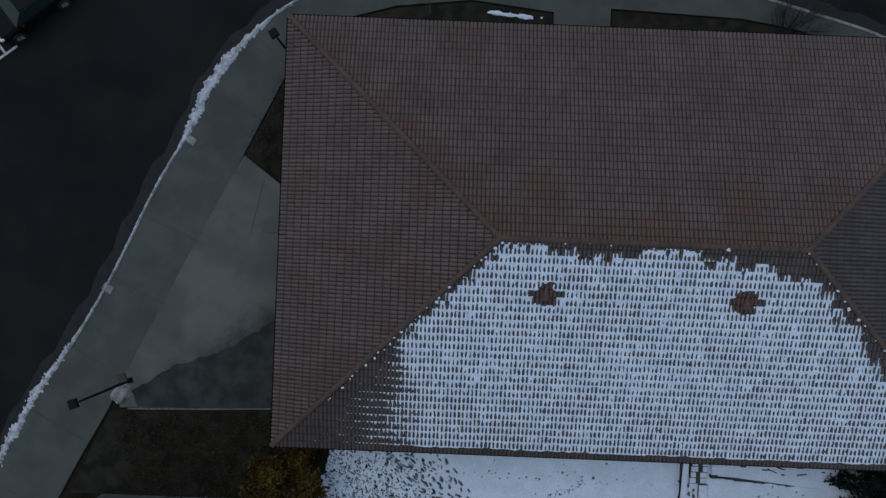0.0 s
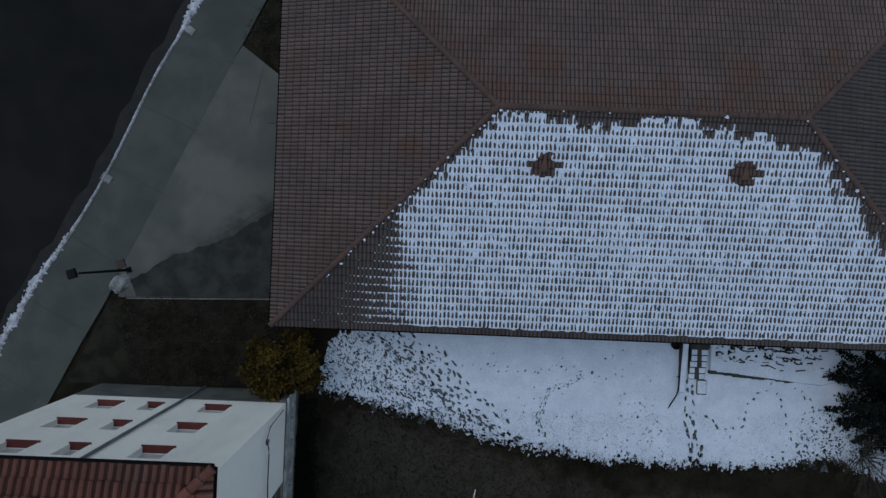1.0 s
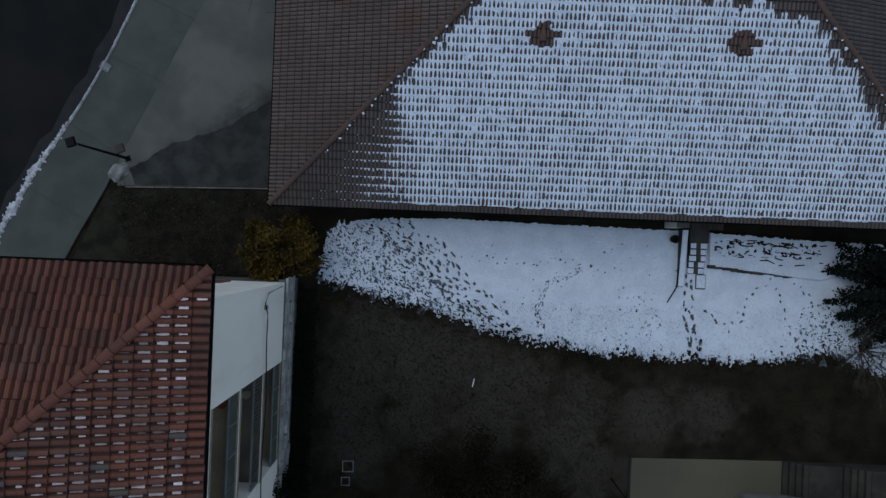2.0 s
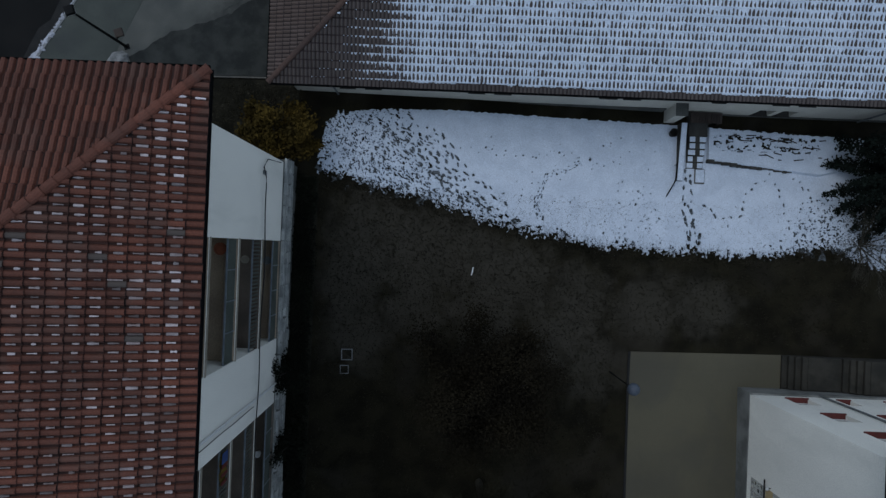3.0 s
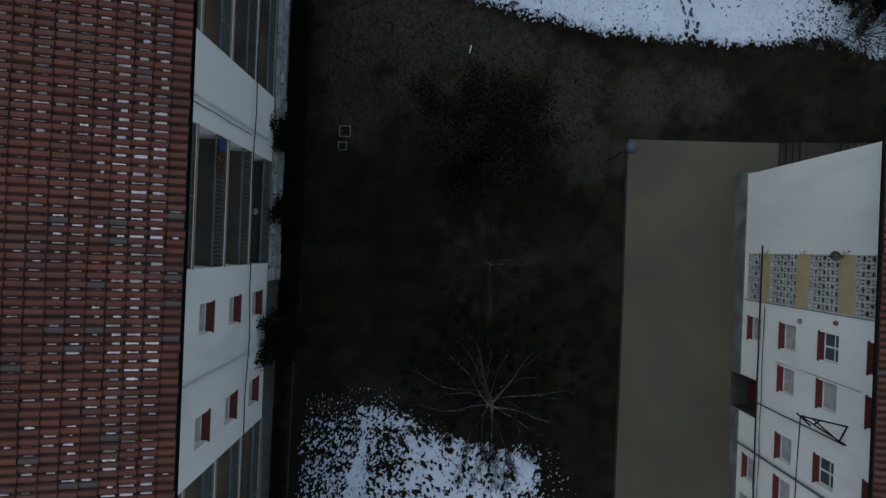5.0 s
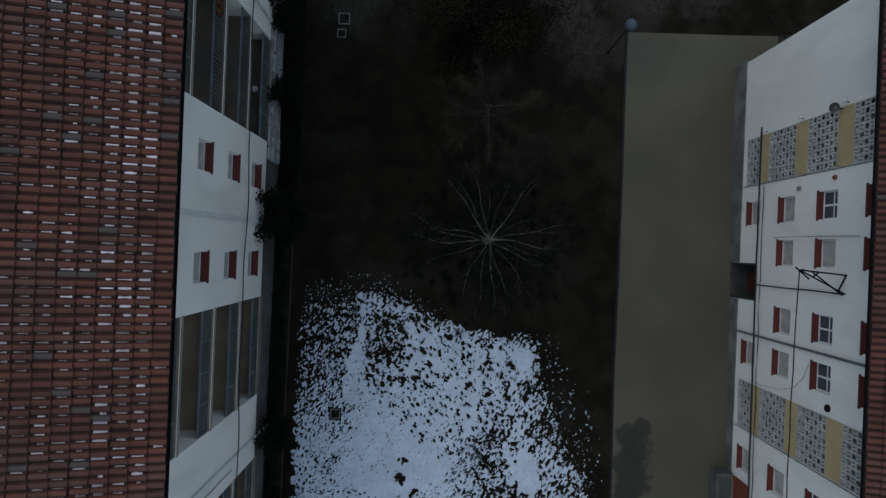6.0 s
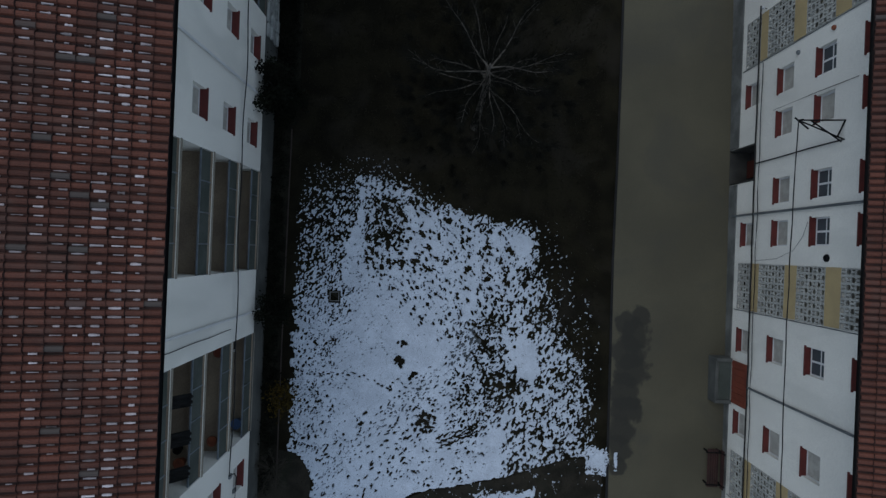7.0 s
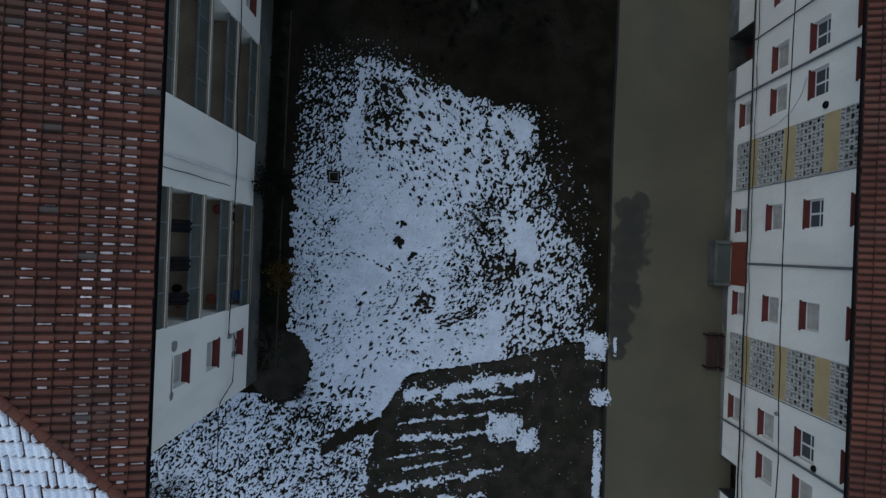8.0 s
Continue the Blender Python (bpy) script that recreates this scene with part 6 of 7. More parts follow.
def bare_tree(name, x, y, height, radius, seed, label, bark="bark", n_limbs=15, thick=0.05, haze=0, haze_mat="bark_dark", low=0.42, spread=0.5):
    """A bare tree: one straight stem with whorls of long forked limbs, twigs along them and a haze of fine twigs below."""
    rnd, nr = random.Random(seed), np.random.default_rng(seed)
    z = gz(x, y)
    t = thing(name, (x, y, z), label, "tree")
    part("trunk", tube(bmesh.new(), [(x, y, z - 0.2), (x + 0.05, y, z + height * 0.5), (x, y, z + height * 0.9), (x, y, z + height)], [0.2, 0.14, 0.07, 0.03], 8), bark, t)
    starts = []
    for k in range(n_limbs):
        an = k * 2.399 + rnd.uniform(-0.1, 0.1)
        h = 0.96 - (0.96 - low) * (k / n_limbs) ** 1.2
        reach = radius * rnd.uniform(0.7, 1.08) * (0.8 + 0.3 * (0.96 - h))
        bend = rnd.uniform(-0.18, 0.18)
        base = Vector((x, y, z + height * h))
        bm = bmesh.new()
        pts = []
        for i in range(10):
            s = i / 9
            a2 = an + bend * s + 0.05 * math.sin(s * 7 + k)
            pts.append(base + Vector((math.cos(a2) * reach * s, math.sin(a2) * reach * s, 0.35 * s + 0.5 * s * s + 0.06 * math.sin(s * 8 + k))))
        tube(bm, pts, [thick * (1 - 0.85 * (i / 9) ** 0.8) for i in range(10)], 5)
        lines = [pts]
        for sgn in ((1,), (), (), (-1,), ())[k % 5]:
            i = rnd.choice((5, 6, 7))
            d = (pts[i + 1] - pts[i]).normalized()
            turned = Vector((d.x * 0.93 - d.y * 0.36 * sgn, d.y * 0.93 + d.x * 0.36 * sgn, d.z + 0.1))
            l = reach * rnd.uniform(0.25, 0.42)
            sub = [pts[i] + (turned * (1 - 0.2 * q) + d * 0.2 * q) * l * q for q in (0, 0.35, 0.7, 1.0)]
            tube(bm, sub, [thick * 0.25, thick * 0.2, thick * 0.12, 0.003], 4)
            lines.append(sub)
        for line in lines:
            for p, q in zip(line[1:], line[2:]):
                for sgn in (1, -1):
                    if rnd.random() < 0.7:
                        d = (q - p).normalized()
                        e = p + Vector((d.x * 0.6 - d.y * 0.75 * sgn, d.y * 0.6 + d.x * 0.75 * sgn, rnd.uniform(-0.1, 0.5))) * rnd.uniform(0.1, 0.34)
                        tube(bm, [p, (p + e) / 2 + Z * 0.02, e], [0.0055, 0.004, 0.002], 3)
            starts += line[1:]
        part("limb", bm, bark, t)
    if haze:
        lower = [Vector((x + nr.normal(0, spread) * radius, y + nr.normal(0, spread) * radius, z + height * nr.uniform(0.25, 0.72))) for _ in range(260)]
        lower = [p for p in lower if (p.xy - Vector((x, y))).length < radius * 1.2]
        twigs("twig_haze", haze_mat, t, (x, y, 0), starts + lower * 2, haze, 0.2, 0.6, 0.0065, nr, "haze of fine dark twigs")
    return t


leafy_tree("tree", 3.35, -23.55, 5.4, 3.15, "leaf_brown", "bark_dark", 48000, "broad dark tree with dull brown winter foliage on the lawn", "tree", 3, 130, 0.055, spread=0.36)
bare_tree("tree", 3.15, -28.9, 9.4, 2.1, 17, "slender bare tree with dense olive-brown twigs on the lawn", "bark_olive", 18, 0.026, 19000, "twig_olive", 0.5, 0.36)
bare_tree("tree", 3.28, -33.75, 10.7, 3.35, 9, "tall bare tree with pale limbs spreading like spokes", "bark", 20, 0.037, 26000, "twig_shaded", 0.72)
leafy_tree("bush", -7.45, -11.75, 2.7, 1.75, "leaf_yellow", "bark_dark", 11000, "rounded bush with yellow-ochre leaves at the corner", "bush", 7, 90, 0.095, crown_low=0.2, spread=0.17)
leafy_tree("bush", -6.2, -32.9, 3.6, 1.15, "leaf_dark", "bark_dark", 8000, "dark evergreen bush against the white wall", "bush", 8, 60, 0.07, z0=1.5, crown_low=0.15, spread=0.18)
leafy_tree("bush", -6.35, -23.2, 3.4, 0.8, "leaf_dark", "bark_dark", 4500, "dark thin climbing bush against the wall", "bush", 11, 50, 0.06, z0=1.4, crown_low=0.15, spread=0.16)
leafy_tree("bush", -6.0, -43.4, 2.6, 0.75, "leaf_dark", "bark_dark", 2500, "dark thin climbing bush against the wall", "bush", 12, 40, 0.06, z0=1.8, crown_low=0.15, spread=0.16)
leafy_tree("bush", -6.3, -26.9, 2.6, 0.7, "leaf_dark", "bark_dark", 3500, "dark thin climbing bush against the wall", "bush", 13, 40, 0.06, z0=1.4, crown_low=0.15, spread=0.16)
leafy_tree("bush", -5.6, -47.6, 1.4, 0.7, "leaf_yellow", "bark_dark", 700, "low bush with a few yellow leaves", "bush", 15, 30, 0.06, z0=1.85, crown_low=0.2, spread=0.2)


def shrub(x, y, radius, height, n, seed, label, mat="bark", fine=0):
    rnd = random.Random(seed)
    z = gz(x, y)
    t = thing("shrub", (x, y, z), label, "shrub")
    bm, tips = bmesh.new(), []
    for k in range(n):
        an = k * 2.4 + rnd.uniform(-0.4, 0.4)
        limb(bm, (x + rnd.gauss(0, 0.08), y + rnd.gauss(0, 0.08), z - 0.05), (math.cos(an) * rnd.uniform(0.4, 1), math.sin(an) * rnd.uniform(0.4, 1), height / radius * 0.9), radius * rnd.uniform(0.9, 1.35), 0.03, rnd, 2, tips, 0.4, split=3, sides=4)
    part("twig_spray", bm, mat, t)
    if fine:
        twigs("twig_haze", mat, t, (x, y, z), tips, fine, 0.15, 0.45, 0.004, np.random.default_rng(seed), "fine bare twigs")
    return t


shrub(23.4, -15.9, 2.3, 1.7, 22, 31, "bare twiggy shrub at the edge of the snow", "bark_olive", 3500)
shrub(17.7, 12.1, 2.2, 1.9, 24, 32, "bare twiggy shrub on the bed beside the house", "bark_dark", 3500)
shrub(-6.2, -51.3, 1.0, 0.9, 12, 33, "bare brown shrub at the corner of the block", "bark_olive", 1200)
shrub(-4.7, -53.4, 0.8, 0.9, 9, 34, "small bare shrub in the snow", "bark_dark", 800)
shrub(-11.0, -58.8, 1.3, 1.0, 12, 35, "bare shrub in the snow beside the block", "bark_dark", 1200)


def conifer(x, y, height, radius, seed, label):
    rnd, nr = random.Random(seed), np.random.default_rng(seed)
    z = gz(x, y)
    t = thing("conifer", (x, y, z), label, "tree")
    bm = tube(bmesh.new(), [(x, y, z - 0.2), (x, y, z + height)], [0.22, 0.03], 8)
    part("trunk", bm, "bark_dark", t)
    cs = []
    bm = bmesh.new()
    for k in range(90):
        h = k / 90
        an = k * 2.399 + rnd.uniform(-0.2, 0.2)
        reach = radius * (1 - h) ** 0.8 * rnd.uniform(0.75, 1.15) + 0.1
        if h < 0.6 and math.sin(an) > 0.1:
            reach = min(reach, 2.2 / math.sin(an))
        p0 = Vector((x, y, z + 0.5 + (height - 0.6) * h))
        pts = [p0 + Vector((math.cos(an), math.sin(an), 0)) * reach * s - Z * 0.5 * reach * s * s for s in (0, 0.35, 0.7, 1.0)]
        tube(bm, pts, [0.03, 0.02, 0.012, 0.005], 4)
        for s in np.linspace(0.2, 1.0, max(3, int(reach * 7))):
            q = p0 + Vector((math.cos(an), math.sin(an), 0)) * reach * s - Z * 0.5 * reach * s * s
            side = Vector((-math.sin(an), math.cos(an), 0))
            for w in (-1, -0.4, 0.4, 1):
                cs.append(q + side * w * 0.26 * (1.15 - s) * min(1.6, reach))
    part("twig_spray", bm, "bark_dark", t)
    leaves("needles", "needle", t, cs, 34000, 0.085, 0.09, nr, "dark blue-green needles", 0.3, 0.05)
    return t


conifer(24.5, -12.4, 8.5, 4.3, 41, "dark spreading conifer with drooping branches beside the house")

# tufts that break the edge between lawn and snow
rt = np.random.default_rng(77)
bm_v, bm_f, q = [], [], 0
spots = []
for k in range(5200):
    x = rt.uniform(-5.5, 23)
    s = np.interp(x, [-5.7, -3.6, 0, 3, 5.8, 9, 13.2, 17.1, 19.8, 21.5, 24.2], [-13.35, -13.75, -14.6, -15.25, -15.95, -16.6, -16.65, -16.8, -16.5, -16.1, -17.2])
    spots.append((x, s + rt.normal(-0.1, 0.28)))
for k in range(9000):
    spots.append((rt.uniform(-5, 10.3), rt.uniform(-61, -36)))
for k in range(26000):
    spots.append((rt.uniform(-5.5, 10.3) if k % 3 else rt.uniform(-5, 24), rt.uniform(-36, -14) if k % 3 else rt.uniform(-21.5, -14)))
for x, y in spots:
    z = gz(x, y)
    for i in range(3):
        an, l, h = rt.uniform(0, 6.28), rt.uniform(0.04, 0.11), rt.uniform(0.05, 0.13)
        dx, dy = math.cos(an), math.sin(an)
        bm_v += [(x - dy * 0.012, y + dx * 0.012, z - 0.01), (x + dy * 0.012, y - dx * 0.012, z - 0.01), (x + dx * l, y + dy * l, z + h)]
        bm_f.append((q, q + 1, q + 2))
        q += 3
tagged(part("grass_tufts", mesh_of("grass_tufts", bm_v, bm_f), "dry_grass"), "tufts of dead grass along the edge of the snow", "grass", kind="stuff")


# ivy and dead stalks in the bed along the block
ri = np.random.default_rng(91)
spots = [(x, y, gz(x, y) + abs(ri.normal(0, 0.12))) for x, y in zip(ri.uniform(-6.75, -5.75, 1500), ri.uniform(-34, -13.6, 1500))]
spots += [(x, y, gz(x, y) + abs(ri.normal(0, 0.1))) for x, y in zip(ri.uniform(-6.7, -6.1, 500), ri.uniform(-52.4, -34, 500))]
ivy = leaves("ground_ivy", "leaf_dark", None, spots, 26000, 0.09, 0.055, ri)
tagged(ivy, "dark ivy and dead stalks along the foot of the block", "ground cover", kind="stuff")
spots = [(x, y, gz(x, y) + 0.04) for x, y in zip(ri.uniform(-17.5, -7.0, 900), ri.uniform(-13.0, -8.9, 900)) if x > -16.8 + (-9.0 - y) * 0.45]
spots += [(x, y, gz(x, y) + 0.08) for x, y in zip(ri.uniform(-10.2, -6.6, 500), ri.uniform(2.4, 8.6, 500)) if x > -10.2 + max(0.0, y - 4.75) * 0.48 and y > 4.6 - 1.0 * (x + 10.2) * 0.75 + 0.2]
tagged(leaves("dead_leaves", "dry_grass", None, spots, 26000, 0.2, 0.042, ri), "dead grass and leaves on the earth bed", "ground cover", kind="stuff")


# ---- street furniture ----
def street_lamp(x, y, h, turn, label, arm=False):
    z = gz(x, y) + 0.1
    t = thing("street_lamp", (x, y, z), label, "street lamp", "lamps along the pavement")
    m = pose(x, y, z, 0, 0, turn)
    part("base_plate", box(bmesh.new(), -0.14, 0.14, -0.14, 0.14, -0.1, 0.03, m, bevel=0.01), "dark_metal", t)
    part("pole", tube(bmesh.new(), [m @ Vector((0, 0, 0)), m @ Vector((0, 0, h * 0.35)), m @ Vector((0, 0, h))], [0.075, 0.065, 0.045], 10), "dark_metal", t)
    head = bmesh.new()
    top = [(-0.21, -0.21), (0.21, -0.21), (0.21, 0.21), (-0.21, 0.21)]
    lo = [head.verts.new(m @ Vector((a, b, h))) for a, b in top]
    hi = [head.verts.new(m @ Vector((a * 0.86, b * 0.86, h + 0.14))) for a, b in top]
    for i in range(4):
        head.faces.new((lo[i], lo[(i + 1) % 4], hi[(i + 1) % 4], hi[i]))
    head.faces.new(hi)
    head.faces.new(lo[::-1])
    hd = part("head", head, "dark_metal", t, "flat square dark lamp head")
    part("lens", box(bmesh.new(), -0.2, 0.2, -0.2, 0.2, h - 0.03, h - 0.002, m), "lamp_glass", hd)
    if arm:
        part("arm", tube(bmesh.new(), [(x, y, z + 1.0), (x + 0.16, y + 0.3, z + 1.05)], 0.03, 6), "dark_metal", t)
        m2 = pose(x + 0.16, y + 0.34, z + 1.05, 0, 0, turn)
        part("low_head", box(bmesh.new(), -0.21, 0.21, -0.21, 0.21, 0.0, 0.12, m2, bevel=0.02), "wood_dark", t, "square brown low lamp head")
    return t


street_lamp(-15.72, -7.35, 4.75, 20, "black post lamp with a flat square head on the pavement", True)
street_lamp(-8.05, 9.45, 3.75, 35, "black post lamp with a flat square head beside the house")


def boulder(x, y, r, label, mat="kerb"):
    bm = bmesh.new()
    bmesh.ops.create_icosphere(bm, subdivisions=3, radius=1)
    z = gz(x, y)
    for v in bm.verts:
        k = 1 + 0.3 * noise.noise(v.co * 1.6 + Vector((x, y, 0)))
        v.co = Vector((v.co.x * r * k * 1.25, v.co.y * r * k * 0.85, max(-0.1, v.co.z * r * k * 0.6)))
        v.co = pose(x, y, z + 0.08, 0, 0, 40) @ v.co
    return tagged(part("boulder", bm, mat), label, "boulder")


boulder(-16.15, -8.05, 0.5, "pale rough boulder at the end of the forecourt")


def drain(x, y, s, label):
    z = gz(x, y)
    t = thing("drain_cover", (x, y, z), label, "drain cover", "covers in the lawn")
    f = bmesh.new()
    w = s * 0.16
    for q in ((-s, s, -s, -s + w), (-s, s, s - w, s), (-s, -s + w, -s + w, s - w), (s - w, s, -s + w, s - w)):
        box(f, q[0], q[1], q[2], q[3], -0.1, 0.05, pose(x, y, z, 0, 0, 1.5))
    part("rim", f, "kerb", t, "pale concrete rim")
    part("lid", box(bmesh.new(), -s + w, s - w, -s + w, s - w, -0.1, 0.0, pose(x, y, z, 0, 0, 1.5)), "soil", t, "dark sunken lid")
    return t


drain(-3.83, -22.6, 0.29, "square concrete drain rim set in the lawn")
drain(-3.93, -23.36, 0.22, "small square concrete drain rim set in the lawn")
drain(-3.4, -42.62, 0.24, "square concrete drain rim standing in the snow")
st = thing("stick", (2.4, -18.1, gz(2.4, -18.1)), "short pale stick lying on the lawn", "stick")
part("stick_shaft", tube(bmesh.new(), [(2.36, -18.32, gz(2.4, -18.1) + 0.04), (2.41, -18.1, gz(2.4, -18.1) + 0.06), (2.44, -17.9, gz(2.4, -18.1) + 0.04)], [0.03, 0.035, 0.025], 6), "white_trim", st)
# boards that edge the bed along the block
bm = bmesh.new()
for i in range(18):
    y = -34.3 - i
    box(bm, -5.93, -5.89, y - 0.98, y, gz(-5.9, y) - 0.1, gz(-5.9, y) + 0.12)
tagged(part("edging", bm, "wood_dark"), "weathered boards edging the bed below the block", "edging", kind="structure")
drape("planting_bed", [(-6.8, -13.5), (-5.7, -13.5), (-5.6, -34.0), (-5.95, -34.2), (-5.95, -52.4), (-6.8, -52.4)], "soil", 0.02, 0.1, "strip of dark bare earth below the white block", "planting bed", 1.0)

drape("dug_plot", [(-1.2, -57.2), (-0.8, -55.2), (-0.2, -53.8), (0.5, -52.65), (1.8, -52.15), (3.8, -51.9), (5.7, -51.6), (8.5, -50.8), (10.7, -50.6), (10.8, -64.0), (-2.2, -64.0)], "earth", 0.012, 0.1, "dug vegetable plot of dark brown earth", "vegetable plot", 1.0)
drape("planting_bed", [(-5.75 + 1.55 * math.cos(a), -52.15 + 1.75 * math.sin(a)) for a in np.linspace(0, math.tau, 28, endpoint=False)], "earth", 0.03, 0.1, "round bed of bare brown earth at the corner of the block", "planting bed", 1.0)

# globe lamp at the corner of the court
gx, gy = 10.08, -23.27
t = thing("globe_lamp", (gx, gy, gz(gx, gy)), "post lamp with a pale blue-grey globe at the court corner", "street lamp")
part("pole", tube(bmesh.new(), [(gx, gy, gz(gx, gy) - 0.1), (gx, gy, 3.45)], [0.036, 0.026], 8), "dark_metal", t)
bm = bmesh.new()
bmesh.ops.create_uvsphere(bm, u_segments=20, v_segments=12, radius=0.3, matrix=Matrix.Translation((gx, gy, 3.72)))
part("globe", bm, "blue_plastic", t, "frosted blue-grey globe")
part("collar", tube(bmesh.new(), [(gx, gy, 3.38), (gx, gy, 3.48)], 0.08, 10), "dark_metal", t)

# ---- steps beside the court ----
for xa, n, z0 in ((19.25, 4, -0.4), (22.2, 4, 0.14)):
    t = thing("steps", (xa, -23.0, z0), "short flight of dark brownish concrete steps beside the block", "steps")
    for i in range(n):
        part("step", boxed(xa + i * 0.29, xa + (i + 1) * 0.29 - 0.004, -23.75, -22.0, -0.9, z0 + (i + 1) * 0.135, bevel=0.012), "step_brown", t)
tagged(part("landing", boxed(20.415, 22.195, -23.75, -22.0, -0.9, 0.145, bevel=0.01), "step_brown"), "dark brownish concrete landing between the steps", "landing", kind="structure")
tagged(part("landing", boxed(23.365, 27.5, -23.75, -22.0, -0.9, 0.69, bevel=0.01), "step_brown"), "dark brownish concrete path above the steps", "landing", kind="structure")

# ---- things against the white block with the screens ----
t = thing("bench", (16.35, -50.75, gz(16.3, -50.7)), "dark red-brown slatted bench against the wall", "bench")
bz = gz(16.3, -50.7) + 0.06
for i in range(5):
    part("slat", boxed(16.0 + i * 0.115, 16.09 + i * 0.115, -51.72, -49.75, bz + 0.42, bz + 0.46, bevel=0.008), "bench_red", t)
for i in range(3):
    part("back_slat", boxed(16.62, 16.66, -51.72, -49.75, bz + 0.52 + i * 0.13, bz + 0.62 + i * 0.13, bevel=0.008), "bench_red", t)
for y in (-51.55, -49.9):
    part("leg", boxed(15.96, 16.02, y - 0.035, y + 0.035, bz - 0.01, bz + 0.42), "dark_metal", t)
    part("leg", boxed(16.62, 16.68, y - 0.035, y + 0.035, bz - 0.01, bz + 0.95), "dark_metal", t)
    part("arm_rest", boxed(15.85, 16.62, y - 0.03, y + 0.03, bz + 0.6, bz + 0.64), "dark_metal", t)
t = thing("cellar_entrance", (16.6, -46.1, gz(16.6, -46.1)), "walled cellar entrance with a grey cover and an orange-red shutter", "cellar entrance")
part("side_wall", boxed(16.12, 16.93, -45.2, -45.02, -0.2, 1.3, bevel=0.01), "plinth", t, "low cement wall")
part("side_wall", boxed(16.12, 16.93, -47.33, -47.15, -0.2, 1.3, bevel=0.01), "plinth", t, "low cement wall")
part("front_wall", boxed(16.12, 16.28, -47.145, -45.205, -0.2, 1.24, bevel=0.01), "plinth", t, "low cement wall")
part("cover", boxed(16.285, 16.93, -47.145, -45.205, 1.1, 1.16), "rail_panel", t, "grey sheet cover")
sh = part("shutter", boxed(16.95, 17.008, -47.25, -45.1, 1.25, 2.72, bevel=0.006), "red_door", t, "orange-red boarded shutter")
for i in range(7):
    part("batten", boxed(16.932, 16.949, -47.2 + i * 0.3, -46.98 + i * 0.3, 1.28, 2.69), "red_door", sh)


def wall_fixture(name, y, z, r, label, category, mat="dark_metal"):
    t = thing(name, (CX - 0.01, y, z), label, category)
    bm = bmesh.new()
    ring = []
    for d, rr in ((0.0, r), (0.06, r), (0.1, r * 0.75), (0.1, r * 0.55), (0.05, r * 0.4)):
        ring.append([bm.verts.new((CX - 0.012 - d, y + rr * math.cos(a), z + rr * math.sin(a))) for a in np.linspace(0, math.tau, 14, endpoint=False)])
    for p, q in zip(ring, ring[1:]):
        for i in range(14):
            bm.faces.new((p[i], p[(i + 1) % 14], q[(i + 1) % 14], q[i]))
    bm.faces.new(ring[-1])
    part("cowl", bm, mat, t)


wall_fixture("vent", -39.78, 8.5, 0.15, "round dark vent cowl on the white wall", "vent")
wall_fixture("vent", -54.0, 8.65, 0.13, "round dark vent cowl on the white wall", "vent")
wall_fixture("vent", -30.9, 6.0, 0.1, "small round vent cowl on the white wall", "vent", "zinc")
wall_fixture("vent", -30.7, 8.4, 0.1, "small square-set vent cowl on the white wall", "vent", "terracotta")
wall_fixture("vent", -52.6, 5.9, 0.09, "small round vent cowl on the white wall", "vent", "zinc")


def dish(y, z, r, label):
    t = thing("satellite_dish", (CX, y, z), label, "satellite dish")
    bm = bmesh.new()
    m = Matrix.Translation((CX - 0.35, y, z)) @ pose(0, 0, 0, 0, -55, 12)
    rings = [[bm.verts.new(m @ Vector((rr * math.cos(a), rr * math.sin(a), 0.5 * rr * rr / r))) for a in np.linspace(0, math.tau, 18, endpoint=False)] for rr in (0.02, r * 0.5, r * 0.8, r)]
    for p, q in zip(rings, rings[1:]):
        for i in range(18):
            bm.faces.new((p[i], p[(i + 1) % 18], q[(i + 1) % 18], q[i]))
    part("reflector", bm, "plinth", t, "pale grey reflector")
    part("arm", tube(bmesh.new(), [m @ Vector((-r, 0, 0.1)), m @ Vector((0, 0, r * 1.1))], 0.015, 6), "dark_metal", t)
    part("mount", tube(bmesh.new(), [(CX, y, z - 0.1), (CX - 0.3, y, z - 0.05)], 0.025, 6), "dark_metal", t)


dish(-28.05, 8.75, 0.2, "small pale satellite dish beside the stair screen")
for y, z in ((-28.0, 3.15), (-28.0, 6.1), (-28.0, 9.0)):
    t = thing("wall_lamp", (CX, y + 0.1, z), "small globe lamp on a bracket at the stair screen", "wall lamp", "lamps at the stair")
    part("bracket", tube(bmesh.new(), [(CX, y + 0.12, z), (CX - 0.2, y + 0.12, z + 0.03)], 0.02, 6), "dark_metal", t)
    bm = bmesh.new()
    bmesh.ops.create_uvsphere(bm, u_segments=12, v_segments=8, radius=0.08, matrix=Matrix.Translation((CX - 0.22, y + 0.12, z + 0.08)))
    part("globe", bm, "lamp_glass", t)
